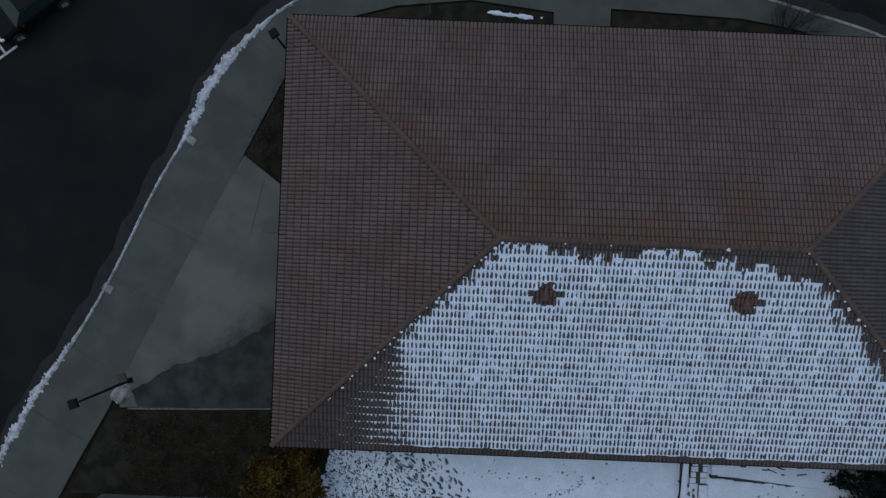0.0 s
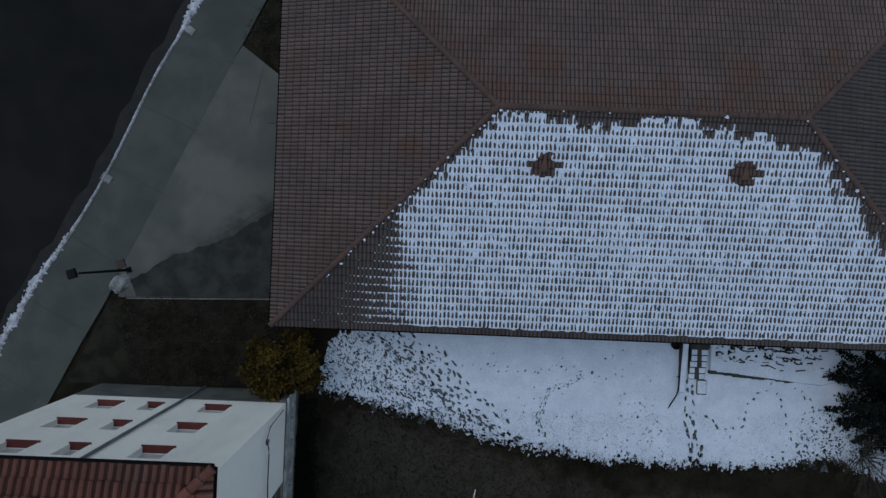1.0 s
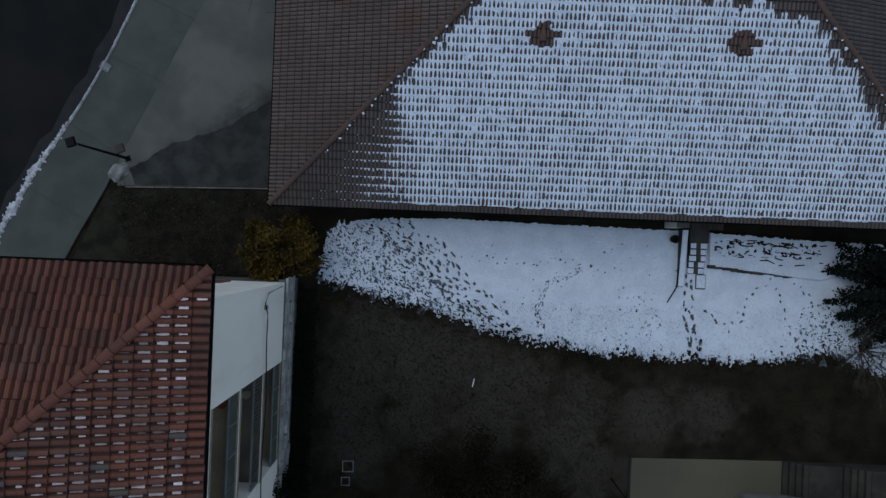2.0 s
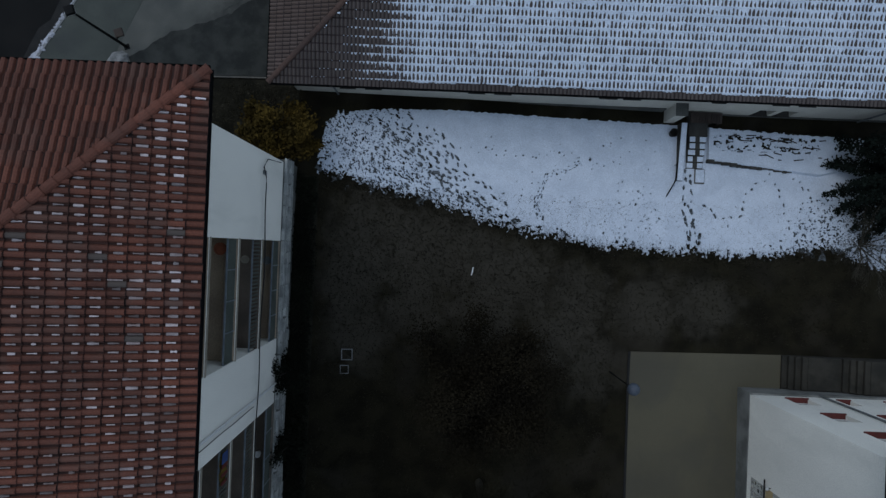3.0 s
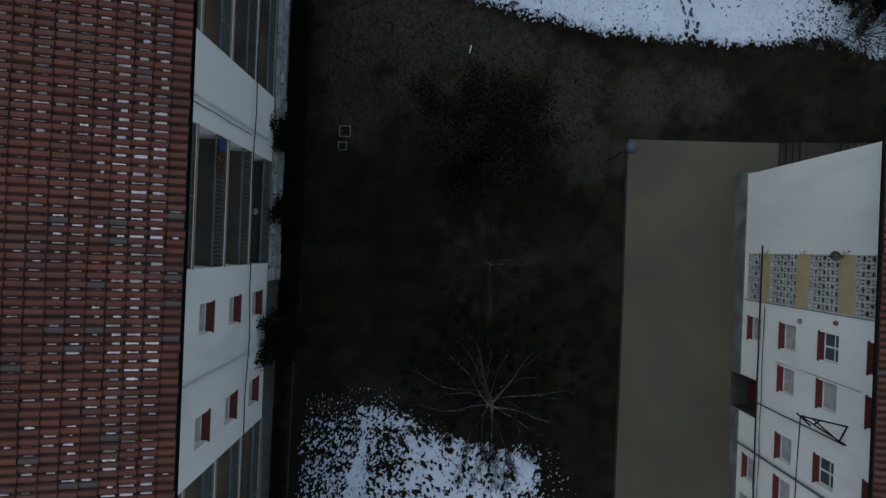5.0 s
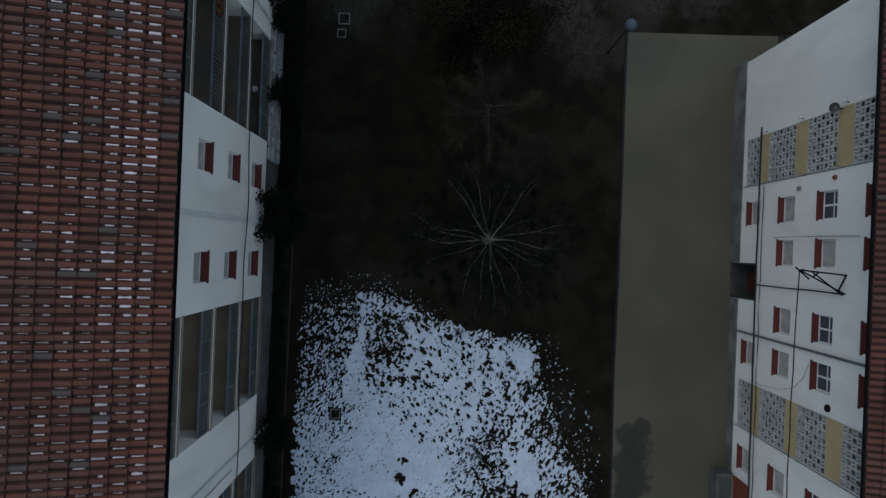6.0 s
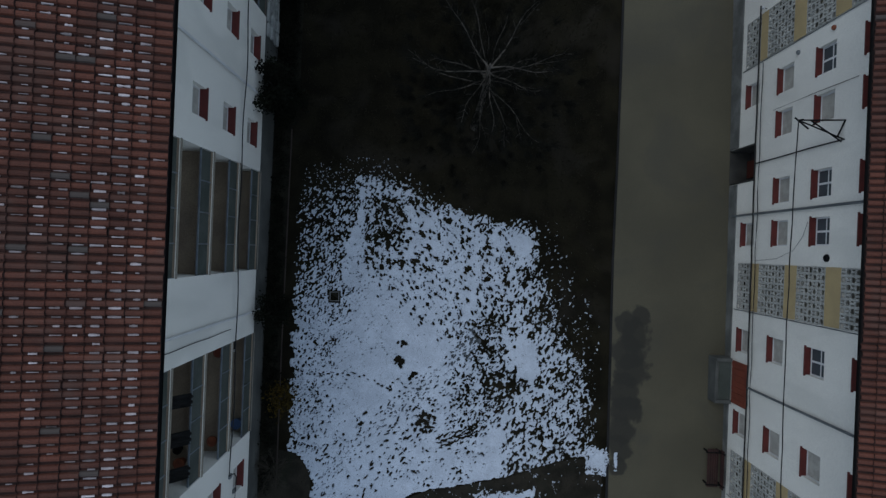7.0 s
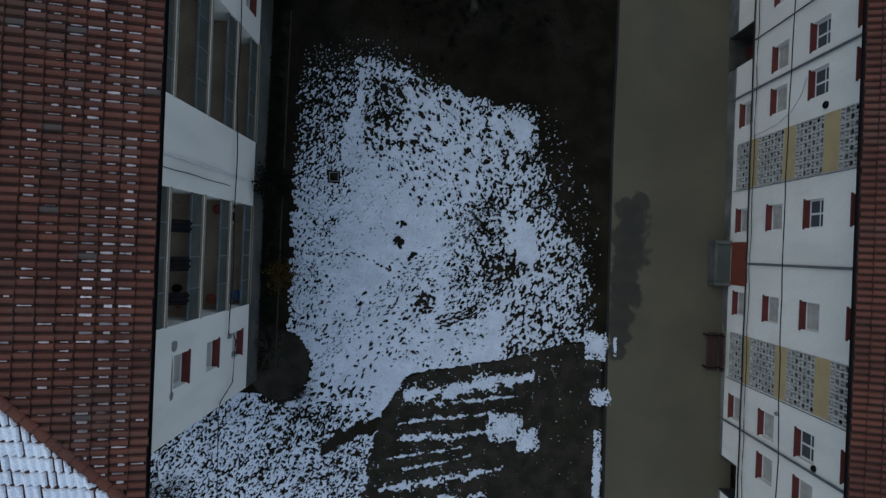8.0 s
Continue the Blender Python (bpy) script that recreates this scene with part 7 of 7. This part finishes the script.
# bracket that carries the cable, and the cables along the front
t = thing("cable_bracket", (CX, -34.9, 9.2), "black iron bracket that holds a cable off the wall", "bracket")
tip = Vector((15.72, -34.4, 8.4))
top_fix, low_fix = Vector((CX, -34.53, 9.29)), Vector((CX, -35.26, 9.24))
for p, q in ((tip, top_fix), (tip, low_fix), (tip.lerp(top_fix, 0.26), low_fix + Vector((0, -0.05, -0.18))), (tip.lerp(low_fix, 0.85), tip.lerp(top_fix, 0.98)), (tip.lerp(low_fix, 0.3), tip.lerp(top_fix, 0.42))):
    part("strut", tube(bmesh.new(), [p, q], 0.032, 6), "dark_metal", t)
part("cross_bar", tube(bmesh.new(), [tip + Vector((-0.15, 0.1, 0)), tip + Vector((0.35, -0.35, 0.1))], 0.035, 6), "dark_metal", t)
part("insulator", tube(bmesh.new(), [tip + Vector((0.1, 0, 0.02)), tip + Vector((0.1, 0, 0.16))], [0.05, 0.03], 8), "dark_metal", t)


def cable(pts, r, label, group=""):
    t = thing("cable", pts[0], label, "cable", group)
    part("wire", tube(bmesh.new(), pts, r, 6), "rubber", t)


cable(sag(tip, (15.95, -54.0, 8.0), 0.25, 24, 0.012)[:-1] + sag((15.95, -54.0, 8.0), (15.95, -76.0, 7.8), 0.25, 24, 0.012), 0.024, "black cable hung from an iron bracket along the wall", "cables on the front")
cable(sag((CX - 0.1, -27.6, 2.75), (CX - 0.1, -47.0, 2.9), 0.05, 30, 0.008) + sag((CX - 0.12, -47.2, 2.9), (CX - 0.12, -75, 3.1), 0.05, 30, 0.008), 0.038, "thick black cable clipped along the white wall", "cables on the front")
cable(sag((CX - 0.12, -30.5, 3.2), (CX - 0.12, -75, 3.6), 0.12, 50, 0.02), 0.02, "thin black cable looped along the white wall", "cables on the front")
cable([(CX - 0.05, -35.26, 2.8), (CX - 0.06, -35.27, 5.0), (CX - 0.06, -35.24, 7.2), (CX - 0.05, -35.26, 9.15)], 0.03, "thick black cable rising up the white wall to a bracket", "cables on the front")
cable([(CX - 0.06, -38.3, 7.2), (CX - 0.06, -38.9, 6.9), (CX - 0.06, -39.5, 6.2), (CX - 0.06, -39.85, 5.0), (CX - 0.06, -40.0, 3.0)], 0.008, "thin grey lead running down the white wall")
cable([(CX - 0.06, -33.0, 4.2), (CX - 0.06, -33.0, 7.1), (CX - 0.06, -33.05, 10.0)], 0.012, "thin grey lead running up the white wall")
for yc, zc, ry, rz, seed in ((-49.72, 11.5, 0.2, 0.24, 1), (-50.75, 11.62, 0.68, 0.06, 2), (-51.42, 11.6, 0.16, 0.14, 3)):
    bm = bmesh.new()
    rim = []
    for k in range(22):
        a = k / 22 * math.tau
        r = 1 + 0.35 * noise.noise(Vector((math.cos(a) * 1.7, math.sin(a) * 1.7, seed)))
        rim.append((yc + ry * r * math.cos(a), zc + rz * r * math.sin(a)))
    lower = [bm.verts.new((BX + 0.001, p, q)) for p, q in rim]
    upper = [bm.verts.new((BX + 0.006, yc + (p - yc) * 0.94, zc + (q - zc) * 0.94)) for p, q in rim]
    bm.faces.new(upper)
    for k in range(22):
        bm.faces.new((lower[k], lower[(k + 1) % 22], upper[(k + 1) % 22], upper[k]))
    part("cement_repair", bm, "cement_patch", house_b, "grey cement smeared over a crack")
for yl in (-43.75, -23.95):
    cable([Vector((BX + 0.05, yl + 0.012 * math.sin(z * 1.9), z)) for z in np.linspace(14.5, 6.85, 14)], 0.016, "thin dark lead clipped down the white wall")
# cable along the block with loggias, with its junction box
pts = [Vector((BX + 0.1, -13.35, 4.3)), Vector((BX + 0.1, -13.5, 6.4)), Vector((BX + 0.12, -13.9, 7.0)), Vector((BX + 0.2, -14.3, 6.9))]
ys = list(np.linspace(-14.6, -50.0, 60))
pts += [Vector((BX + 0.17 + 0.03 * math.sin(y * 1.3), y, 6.75 + 0.12 * math.sin(y * 0.45) - 0.2 * (y + 14.6) / -35.4)) for y in ys]
pts += [Vector((BX + 0.15, -50.1, 6.0)), Vector((BX + 0.12, -50.4, 5.6)), Vector((BX + 0.12, -52.2, 5.8)), Vector((BX + 0.15, -52.7, 7.3)), Vector((BX + 0.2, -53.1, 7.6)), Vector((BX + 0.3, -60.0, 7.4)), Vector((BX + 0.5, -76.0, 7.6))]
cable(pts, 0.024, "black supply cable strung along the loggias")
for y, z in ((-14.1, 6.6), (-50.15, 6.2), (-51.0, 5.6)):
    t = thing("junction_box", (BX + 0.05, y, z), "small dark junction box on the white wall", "junction box")
    part("case", boxed(BX + 0.003, BX + 0.1, y - 0.09, y + 0.09, z - 0.14, z + 0.14, bevel=0.015), "zinc", t)
    part("gland", tube(bmesh.new(), [(BX + 0.05, y, z - 0.2), (BX + 0.05, y, z - 0.14)], 0.02, 6), "rubber", t)

# ---- on the loggias ----
def pot(x, y, z, r, h, label, mat="terracotta"):
    t = thing("flower_pot", (x, y, z), label, "flower pot")
    bm = bmesh.new()
    rings = [[bm.verts.new((x + rr * math.cos(a), y + rr * math.sin(a), z + zz)) for a in np.linspace(0, math.tau, 14, endpoint=False)] for rr, zz in ((r * 0.7, 0), (r * 0.98, h * 0.85), (r * 1.08, h * 0.86), (r * 1.08, h), (r * 0.92, h), (r * 0.88, h * 0.85))]
    for p, q in zip(rings, rings[1:]):
        for i in range(14):
            bm.faces.new((p[i], p[(i + 1) % 14], q[(i + 1) % 14], q[i]))
    bm.faces.new(rings[-1])
    bm.faces.new(rings[0])
    part("pot", bm, mat, t)


def cloth(x, y, z, w, h, mat, label, turn=0):
    bm = bmesh.new()
    g = [[bm.verts.new((x + 0.05 * math.sin(i * 1.9 + j * 0.5) + turn * 0.02 * j, y - w / 2 + w * i / 8, z - h * j / 6)) for j in range(7)] for i in range(9)]
    for i in range(8):
        for j in range(6):
            bm.faces.new((g[i][j], g[i + 1][j], g[i + 1][j + 1], g[i][j + 1]))
    r = bmesh.ops.solidify(bm, geom=bm.faces[:], thickness=0.012)
    return tagged(part("laundry", bm, mat), label, "laundry", "washing on the loggia")


f0, f1, f2 = FLOORS_B[0], FLOORS_B[1], FLOORS_B[2]
pot(BX - 0.55, -17.35, f2 + 0.022, 0.22, 0.4, "orange clay pot on the loggia floor")
pot(BX - 0.6, -17.8, f1 + 0.022, 0.16, 0.3, "small pale pot on the loggia floor", "cream_trim")
pot(BX - 0.7, -48.4, f2 + 0.022, 0.2, 0.35, "clay pot on the loggia floor")
pot(BX - 0.8, -47.9, f2 + 0.022, 0.16, 0.3, "dark pot on the loggia floor", "dark_metal")
pot(BX - 0.6, -27.0, f0 + 0.022, 0.14, 0.28, "pale pot on the loggia floor", "white_trim")
for i, (y, w, m_) in enumerate(((-45.6, 0.45, "rubber"), (-46.3, 0.4, "dark_metal"), (-46.9, 0.5, "rubber"), (-47.5, 0.4, "blue_plastic"), (-48.1, 0.45, "rubber"))):
    cloth(BX - 0.3, y, FLOORS_B[3] - 0.35, w, 0.75, m_, "dark clothes hung to dry on a loggia line", 5 - 9 * (i % 2))
cable([(BX - 0.3, -48.9, FLOORS_B[3] - 0.34), (BX - 0.3, -44.5, FLOORS_B[3] - 0.34)], 0.008, "washing line across the loggia")
banner = cloth(BX - 0.02, -25.35, f2 + 1.05, 1.1, 0.7, "banner_yellow", "striped yellow and red banner with a blue corner on a railing")
for i in range(4):
    yy = -25.92 + 0.3 * i
    part("stripe", boxed(BX + 0.036, BX + 0.046, yy, yy + 0.12, f2 + 0.4, f2 + 1.0), "red_sill", banner, "red stripe")
part("corner_field", boxed(BX + 0.048, BX + 0.056, -25.15, -24.74, f2 + 0.42, f2 + 1.02), "banner_blue", banner, "blue corner field")
t = thing("air_conditioner", (BX - 0.95, -44.85, f0 + 0.022), "white air conditioner unit standing on a loggia floor", "air conditioner")
case = part("case", boxed(BX - 1.15, BX - 0.78, -45.25, -44.5, f0 + 0.08, f0 + 0.66, bevel=0.02), "white_trim", t)
part("fan_grille", tube(bmesh.new(), [(BX - 0.779, -44.9, f0 + 0.37), (BX - 0.765, -44.9, f0 + 0.37)], 0.21, 18), "dark_metal", case, "round dark fan grille")
for y in (-45.15, -44.6):
    part("foot", boxed(BX - 1.12, BX - 0.8, y - 0.03, y + 0.03, f0 + 0.022, f0 + 0.08), "dark_metal", t)
pot(BX - 0.5, -48.55, f0 + 0.022, 0.23, 0.5, "blue plastic tub on the loggia floor", "tub_blue")
pot(BX - 0.6, -48.5, f1 + 0.022, 0.2, 0.3, "brown pot on the loggia floor", "terracotta")
pot(BX - 0.45, -44.75, f1 + 0.022, 0.2, 0.34, "dark red pot on the loggia floor", "red_door")
pot(BX - 0.5, -17.9, f0 + 0.022, 0.18, 0.34, "grey pot on the loggia floor", "zinc")
for y, f, mat in ((-28.6, f0, "white_trim"), (-45.1, f0, "white_trim"), (-20.6, f1, "dark_metal"), (-28.2, f1, "cream_trim")):
    t = thing("storage_cabinet", (BX - 1.3, y, f + 0.022), "low storage cabinet standing on a loggia", "cabinet")
    part("body", boxed(BX - 1.65, BX - 1.05, y - 0.45, y + 0.45, f + 0.06, f + 0.9, bevel=0.015), mat, t)
    part("door", boxed(BX - 1.048, BX - 1.03, y - 0.43, y - 0.01, f + 0.1, f + 0.86), mat, t)
    part("door", boxed(BX - 1.048, BX - 1.03, y + 0.01, y + 0.43, f + 0.1, f + 0.86), mat, t)
    part("foot", boxed(BX - 1.6, BX - 1.1, y - 0.4, y + 0.4, f + 0.022, f + 0.06), "dark_metal", t)

# ---- the steps to the low house ----
t = thing("steps", (14.45, -11.2, -0.8), "concrete garden steps with snow on the treads", "steps")
for i in range(5):
    y1 = -10.45 - i * 0.34
    zt = -0.27 - 0.085 * i
    s = part("step", boxed(13.8, 14.72, y1 - 0.336, y1, -1.2, zt, bevel=0.01), "step_dark", t)
    part("snow_cap", boxed(13.83 + 0.03 * (i % 2), 14.12 + 0.04 * (i % 3), y1 - 0.3, y1 - 0.03, zt + 0.001, zt + 0.03, bevel=0.01), "snow", s, "snow trodden to one side")
    part("snow_cap", boxed(14.36 + 0.05 * (i % 3), 14.7, y1 - 0.3, y1 - 0.03, zt + 0.001, zt + 0.03, bevel=0.01), "snow", s, "snow trodden to one side")
part("landing", boxed(13.75, 14.78, -10.446, AY0 - 0.065, -1.2, -0.27, bevel=0.01), "step_dark", t, "concrete landing at the door")
part("block", boxed(14.3, 14.82, -12.95, -12.16, -1.2, -0.55, bevel=0.02), "step", t, "square block beside the lowest step")
part("snow_cap", boxed(14.32, 14.79, -12.88, -12.19, -0.549, -0.5, bevel=0.02), "snow", t)
cheek = bmesh.new()
box(cheek, 13.28, 13.6, -12.85, -9.78, -1.3, 0.0, bevel=0.015)
cap = bmesh.new()
box(cap, 13.3, 13.59, -12.83, -9.8, 0.001, 0.05, bevel=0.015)
for b in (cheek, cap):
    for v in b.verts:
        if v.co.z > -0.5:
            v.co.z += -0.08 - 0.13 * (-9.78 - v.co.y)
cw = part("cheek_wall", cheek, "step_dark", t, "dark cement cheek wall beside the steps")
part("snow_cap", cap, "snow", cw, "strip of snow on the wall top")
t = thing("handrail", (13.55, -11.5, -0.8), "dark metal handrail beside the garden steps", "handrail")
part("rail_bar", tube(bmesh.new(), [(13.2, -11.9, -0.2), (13.17, -12.88, -0.32), (12.85, -13.55, -0.45), (12.55, -14.2, -0.62)], 0.035, 6), "dark_metal", t)
for y, z in ((-12.0, -0.2), (-12.86, -0.3)):
    part("post", tube(bmesh.new(), [(13.2, y, -1.0), (13.2, y, z)], 0.022, 6), "dark_metal", t)
t = thing("bucket", (12.98, -10.3, gz(13, -10.3)), "black plastic bucket standing in the snow", "bucket")
bm = bmesh.new()
z = gz(13, -10.3) + 0.02
rings = [[bm.verts.new((12.98 + rr * math.cos(a), -10.3 + rr * math.sin(a), z + zz)) for a in np.linspace(0, math.tau, 16, endpoint=False)] for rr, zz in ((0.17, 0), (0.22, 0.38), (0.235, 0.39), (0.2, 0.39), (0.16, 0.04))]
for p, q in zip(rings, rings[1:]):
    for i in range(16):
        bm.faces.new((p[i], p[(i + 1) % 16], q[(i + 1) % 16], q[i]))
bm.faces.new(rings[-1])
bm.faces.new(rings[0])
part("pail", bm, "rubber", t)
part("handle", tube(bmesh.new(), [(12.98 + 0.22 * math.cos(a), -10.3, z + 0.38 + 0.12 * math.sin(a)) for a in np.linspace(0, math.pi, 9)], 0.008, 5), "dark_metal", t)
t = thing("retaining_wall", (15.0, -11.7, -0.9), "low crumbling stone wall edging the snow", "wall")
rw = random.Random(5)
x = 14.92
while x < 19.5:
    w = rw.uniform(0.25, 0.5)
    yw = -11.66 - 0.075 * (x - 15.0)
    bm = box(bmesh.new(), x, x + w - 0.01, yw - 0.17 + rw.uniform(-0.04, 0.04), yw + 0.02 + rw.uniform(-0.04, 0.04), gz(x, -11.6) - 0.3, gz(x, -11.6) + (0.25 if x < 16.6 else 0.17) + rw.uniform(-0.03, 0.03), bevel=0.03)
    part("stone", bm, "step_dark", t)
    x += w
t = thing("firewood", (18, -10.6, -0.9), "scattered dark logs and branches in the snow", "firewood")
for i in range(34):
    x, y, an, l = rw.triangular(15.3, 21.3, 19.0), rw.uniform(-11.5, -10.15), rw.gauss(-0.05, 0.16), rw.uniform(0.08, 0.27)
    z = gz(x, y) + 0.25
    part("log", tube(bmesh.new(), [(x - math.cos(an) * l, y - math.sin(an) * l, z), (x + math.cos(an) * l, y + math.sin(an) * l, z + 0.02)], [0.035, 0.028], 6), "bark_dark", t)

# ---- the parked car ----
def car(x, y, turn):
    z = gz(x, y) + 0.012
    m = pose(x, y, z, 0, 0, turn)
    t = thing("car", (x, y, z), "black parked car with chrome wheel rims", "car")
    prof = [(-2.15, 0.35, 0.62), (-2.1, 0.3, 0.78), (-1.55, 0.28, 0.92), (-0.95, 0.27, 1.0), (0.9, 0.27, 1.02), (1.6, 0.28, 1.0), (2.1, 0.32, 0.9), (2.18, 0.4, 0.7)]
    bm = bmesh.new()
    rows = []
    for px, zl, zh in prof:
        hw = 0.88 - 0.12 * (abs(px) / 2.18) ** 4
        rows.append([bm.verts.new(m @ Vector((px, s * hw * k, zz))) for s, k, zz in ((-1, 0.9, zl), (-1, 1.0, zl + 0.2), (-1, 0.98, zh - 0.12), (-1, 0.86, zh), (1, 0.86, zh), (1, 0.98, zh - 0.12), (1, 1.0, zl + 0.2), (1, 0.9, zl))])
    for p, q in zip(rows, rows[1:]):
        for i in range(8):
            bm.faces.new((p[i], p[(i + 1) % 8], q[(i + 1) % 8], q[i]))
    bm.faces.new(rows[0])
    bm.faces.new(rows[-1])
    part("body", bm, "car_paint", t)
    cab = [(-1.05, 0.98, 0.80), (-0.35, 1.42, 0.64), (1.0, 1.46, 0.62), (1.85, 1.0, 0.76)]
    bm = bmesh.new()
    rows = [[bm.verts.new(m @ Vector((px, s * w, zz))) for s, w, zz in ((-1, 0.82, 0.97), (-1, hw, hz), (1, hw, hz), (1, 0.82, 0.97))] for px, hz, hw in cab]
    for p, q in zip(rows, rows[1:]):
        for i in range(4):
            bm.faces.new((p[i], p[(i + 1) % 4], q[(i + 1) % 4], q[i]))
    part("glasshouse", bm, "car_glass", t, "tinted windscreen and windows")
    part("roof", box(bmesh.new(), -0.33, 1.02, -0.6, 0.6, 1.44, 1.48, m, bevel=0.015), "car_paint", t)
    for sy in (-1, 1):
        part("headlight", box(bmesh.new(), -2.17, -1.95, sy * 0.62 - 0.16, sy * 0.62 + 0.16, 0.66, 0.79, m, bevel=0.03), "lamp_glass", t, "clear headlight")
        part("mirror", box(bmesh.new(), -0.75, -0.6, sy * 0.98 - 0.1, sy * 0.98 + 0.1, 0.95, 1.08, m, bevel=0.03), "car_paint", t)
        for px in (-1.42, 1.42):
            w = part("wheel", tube(bmesh.new(), [m @ Vector((px, sy * 0.7, 0.32)), m @ Vector((px, sy * 0.9, 0.32))], 0.32, 20), "rubber", t, "black tyre")
            bm = tube(bmesh.new(), [m @ Vector((px, sy * 0.895, 0.32)), m @ Vector((px, sy * 0.915, 0.32))], [0.2, 0.07], 16)
            for k in range(7):
                a = k / 7 * math.tau
                tube(bm, [m @ Vector((px, sy * 0.915, 0.32)), m @ Vector((px + 0.2 * math.cos(a), sy * 0.912, 0.32 + 0.2 * math.sin(a)))], 0.022, 4)
            part("rim", bm, "chrome", w, "spoked chrome rim")
    return t


car(-21.4, 11.45, 39.5)
bm = bmesh.new()
for a, b, w in (((-23.4, 8.7), (-22.3, 9.55), 0.06), ((-22.85, 9.1), (-24.4, 11.0), 0.06)):
    a, b = Vector(a), Vector(b)
    n = (b - a).normalized().orthogonal() * w
    bm.faces.new([bm.verts.new((p.x, p.y, gz(p.x, p.y) + 0.017)) for p in (a - n, b - n, b + n, a + n)])
tagged(part("parking_lines", bm, "road_paint"), "worn white parking lines on the asphalt", "road marking", kind="structure")
for x, y, s in ((-17.25, -2.6, 0.28), (-13.3, 5.15, 0.25)):
    t = thing("drain_cover", (x, y, gz(x, y)), "pale concrete drain cover at the kerb", "drain cover")
    part("slab", box(bmesh.new(), -s, s, -s * 0.75, s * 0.75, 0.05, 0.155, pose(x + 0.2, y - 0.1, gz(x, y), 0, 0, -32), bevel=0.015), "kerb", t)

# ---- stones of the base, last ----
for i, (y, z, w, h) in enumerate(LOOSE_STONES[:300]):
    part("stone", stone_shapes[i % 4], None, stone_base, m=Matrix.Translation((BX + 0.02, y, z)) @ Matrix(((0, 0, 0.05 + 0.04 * ((i * 7) % 3), 0), (w * 0.97, 0, 0, 0), (0, h * 0.95, 0, 0), (0, 0, 0, 1))))
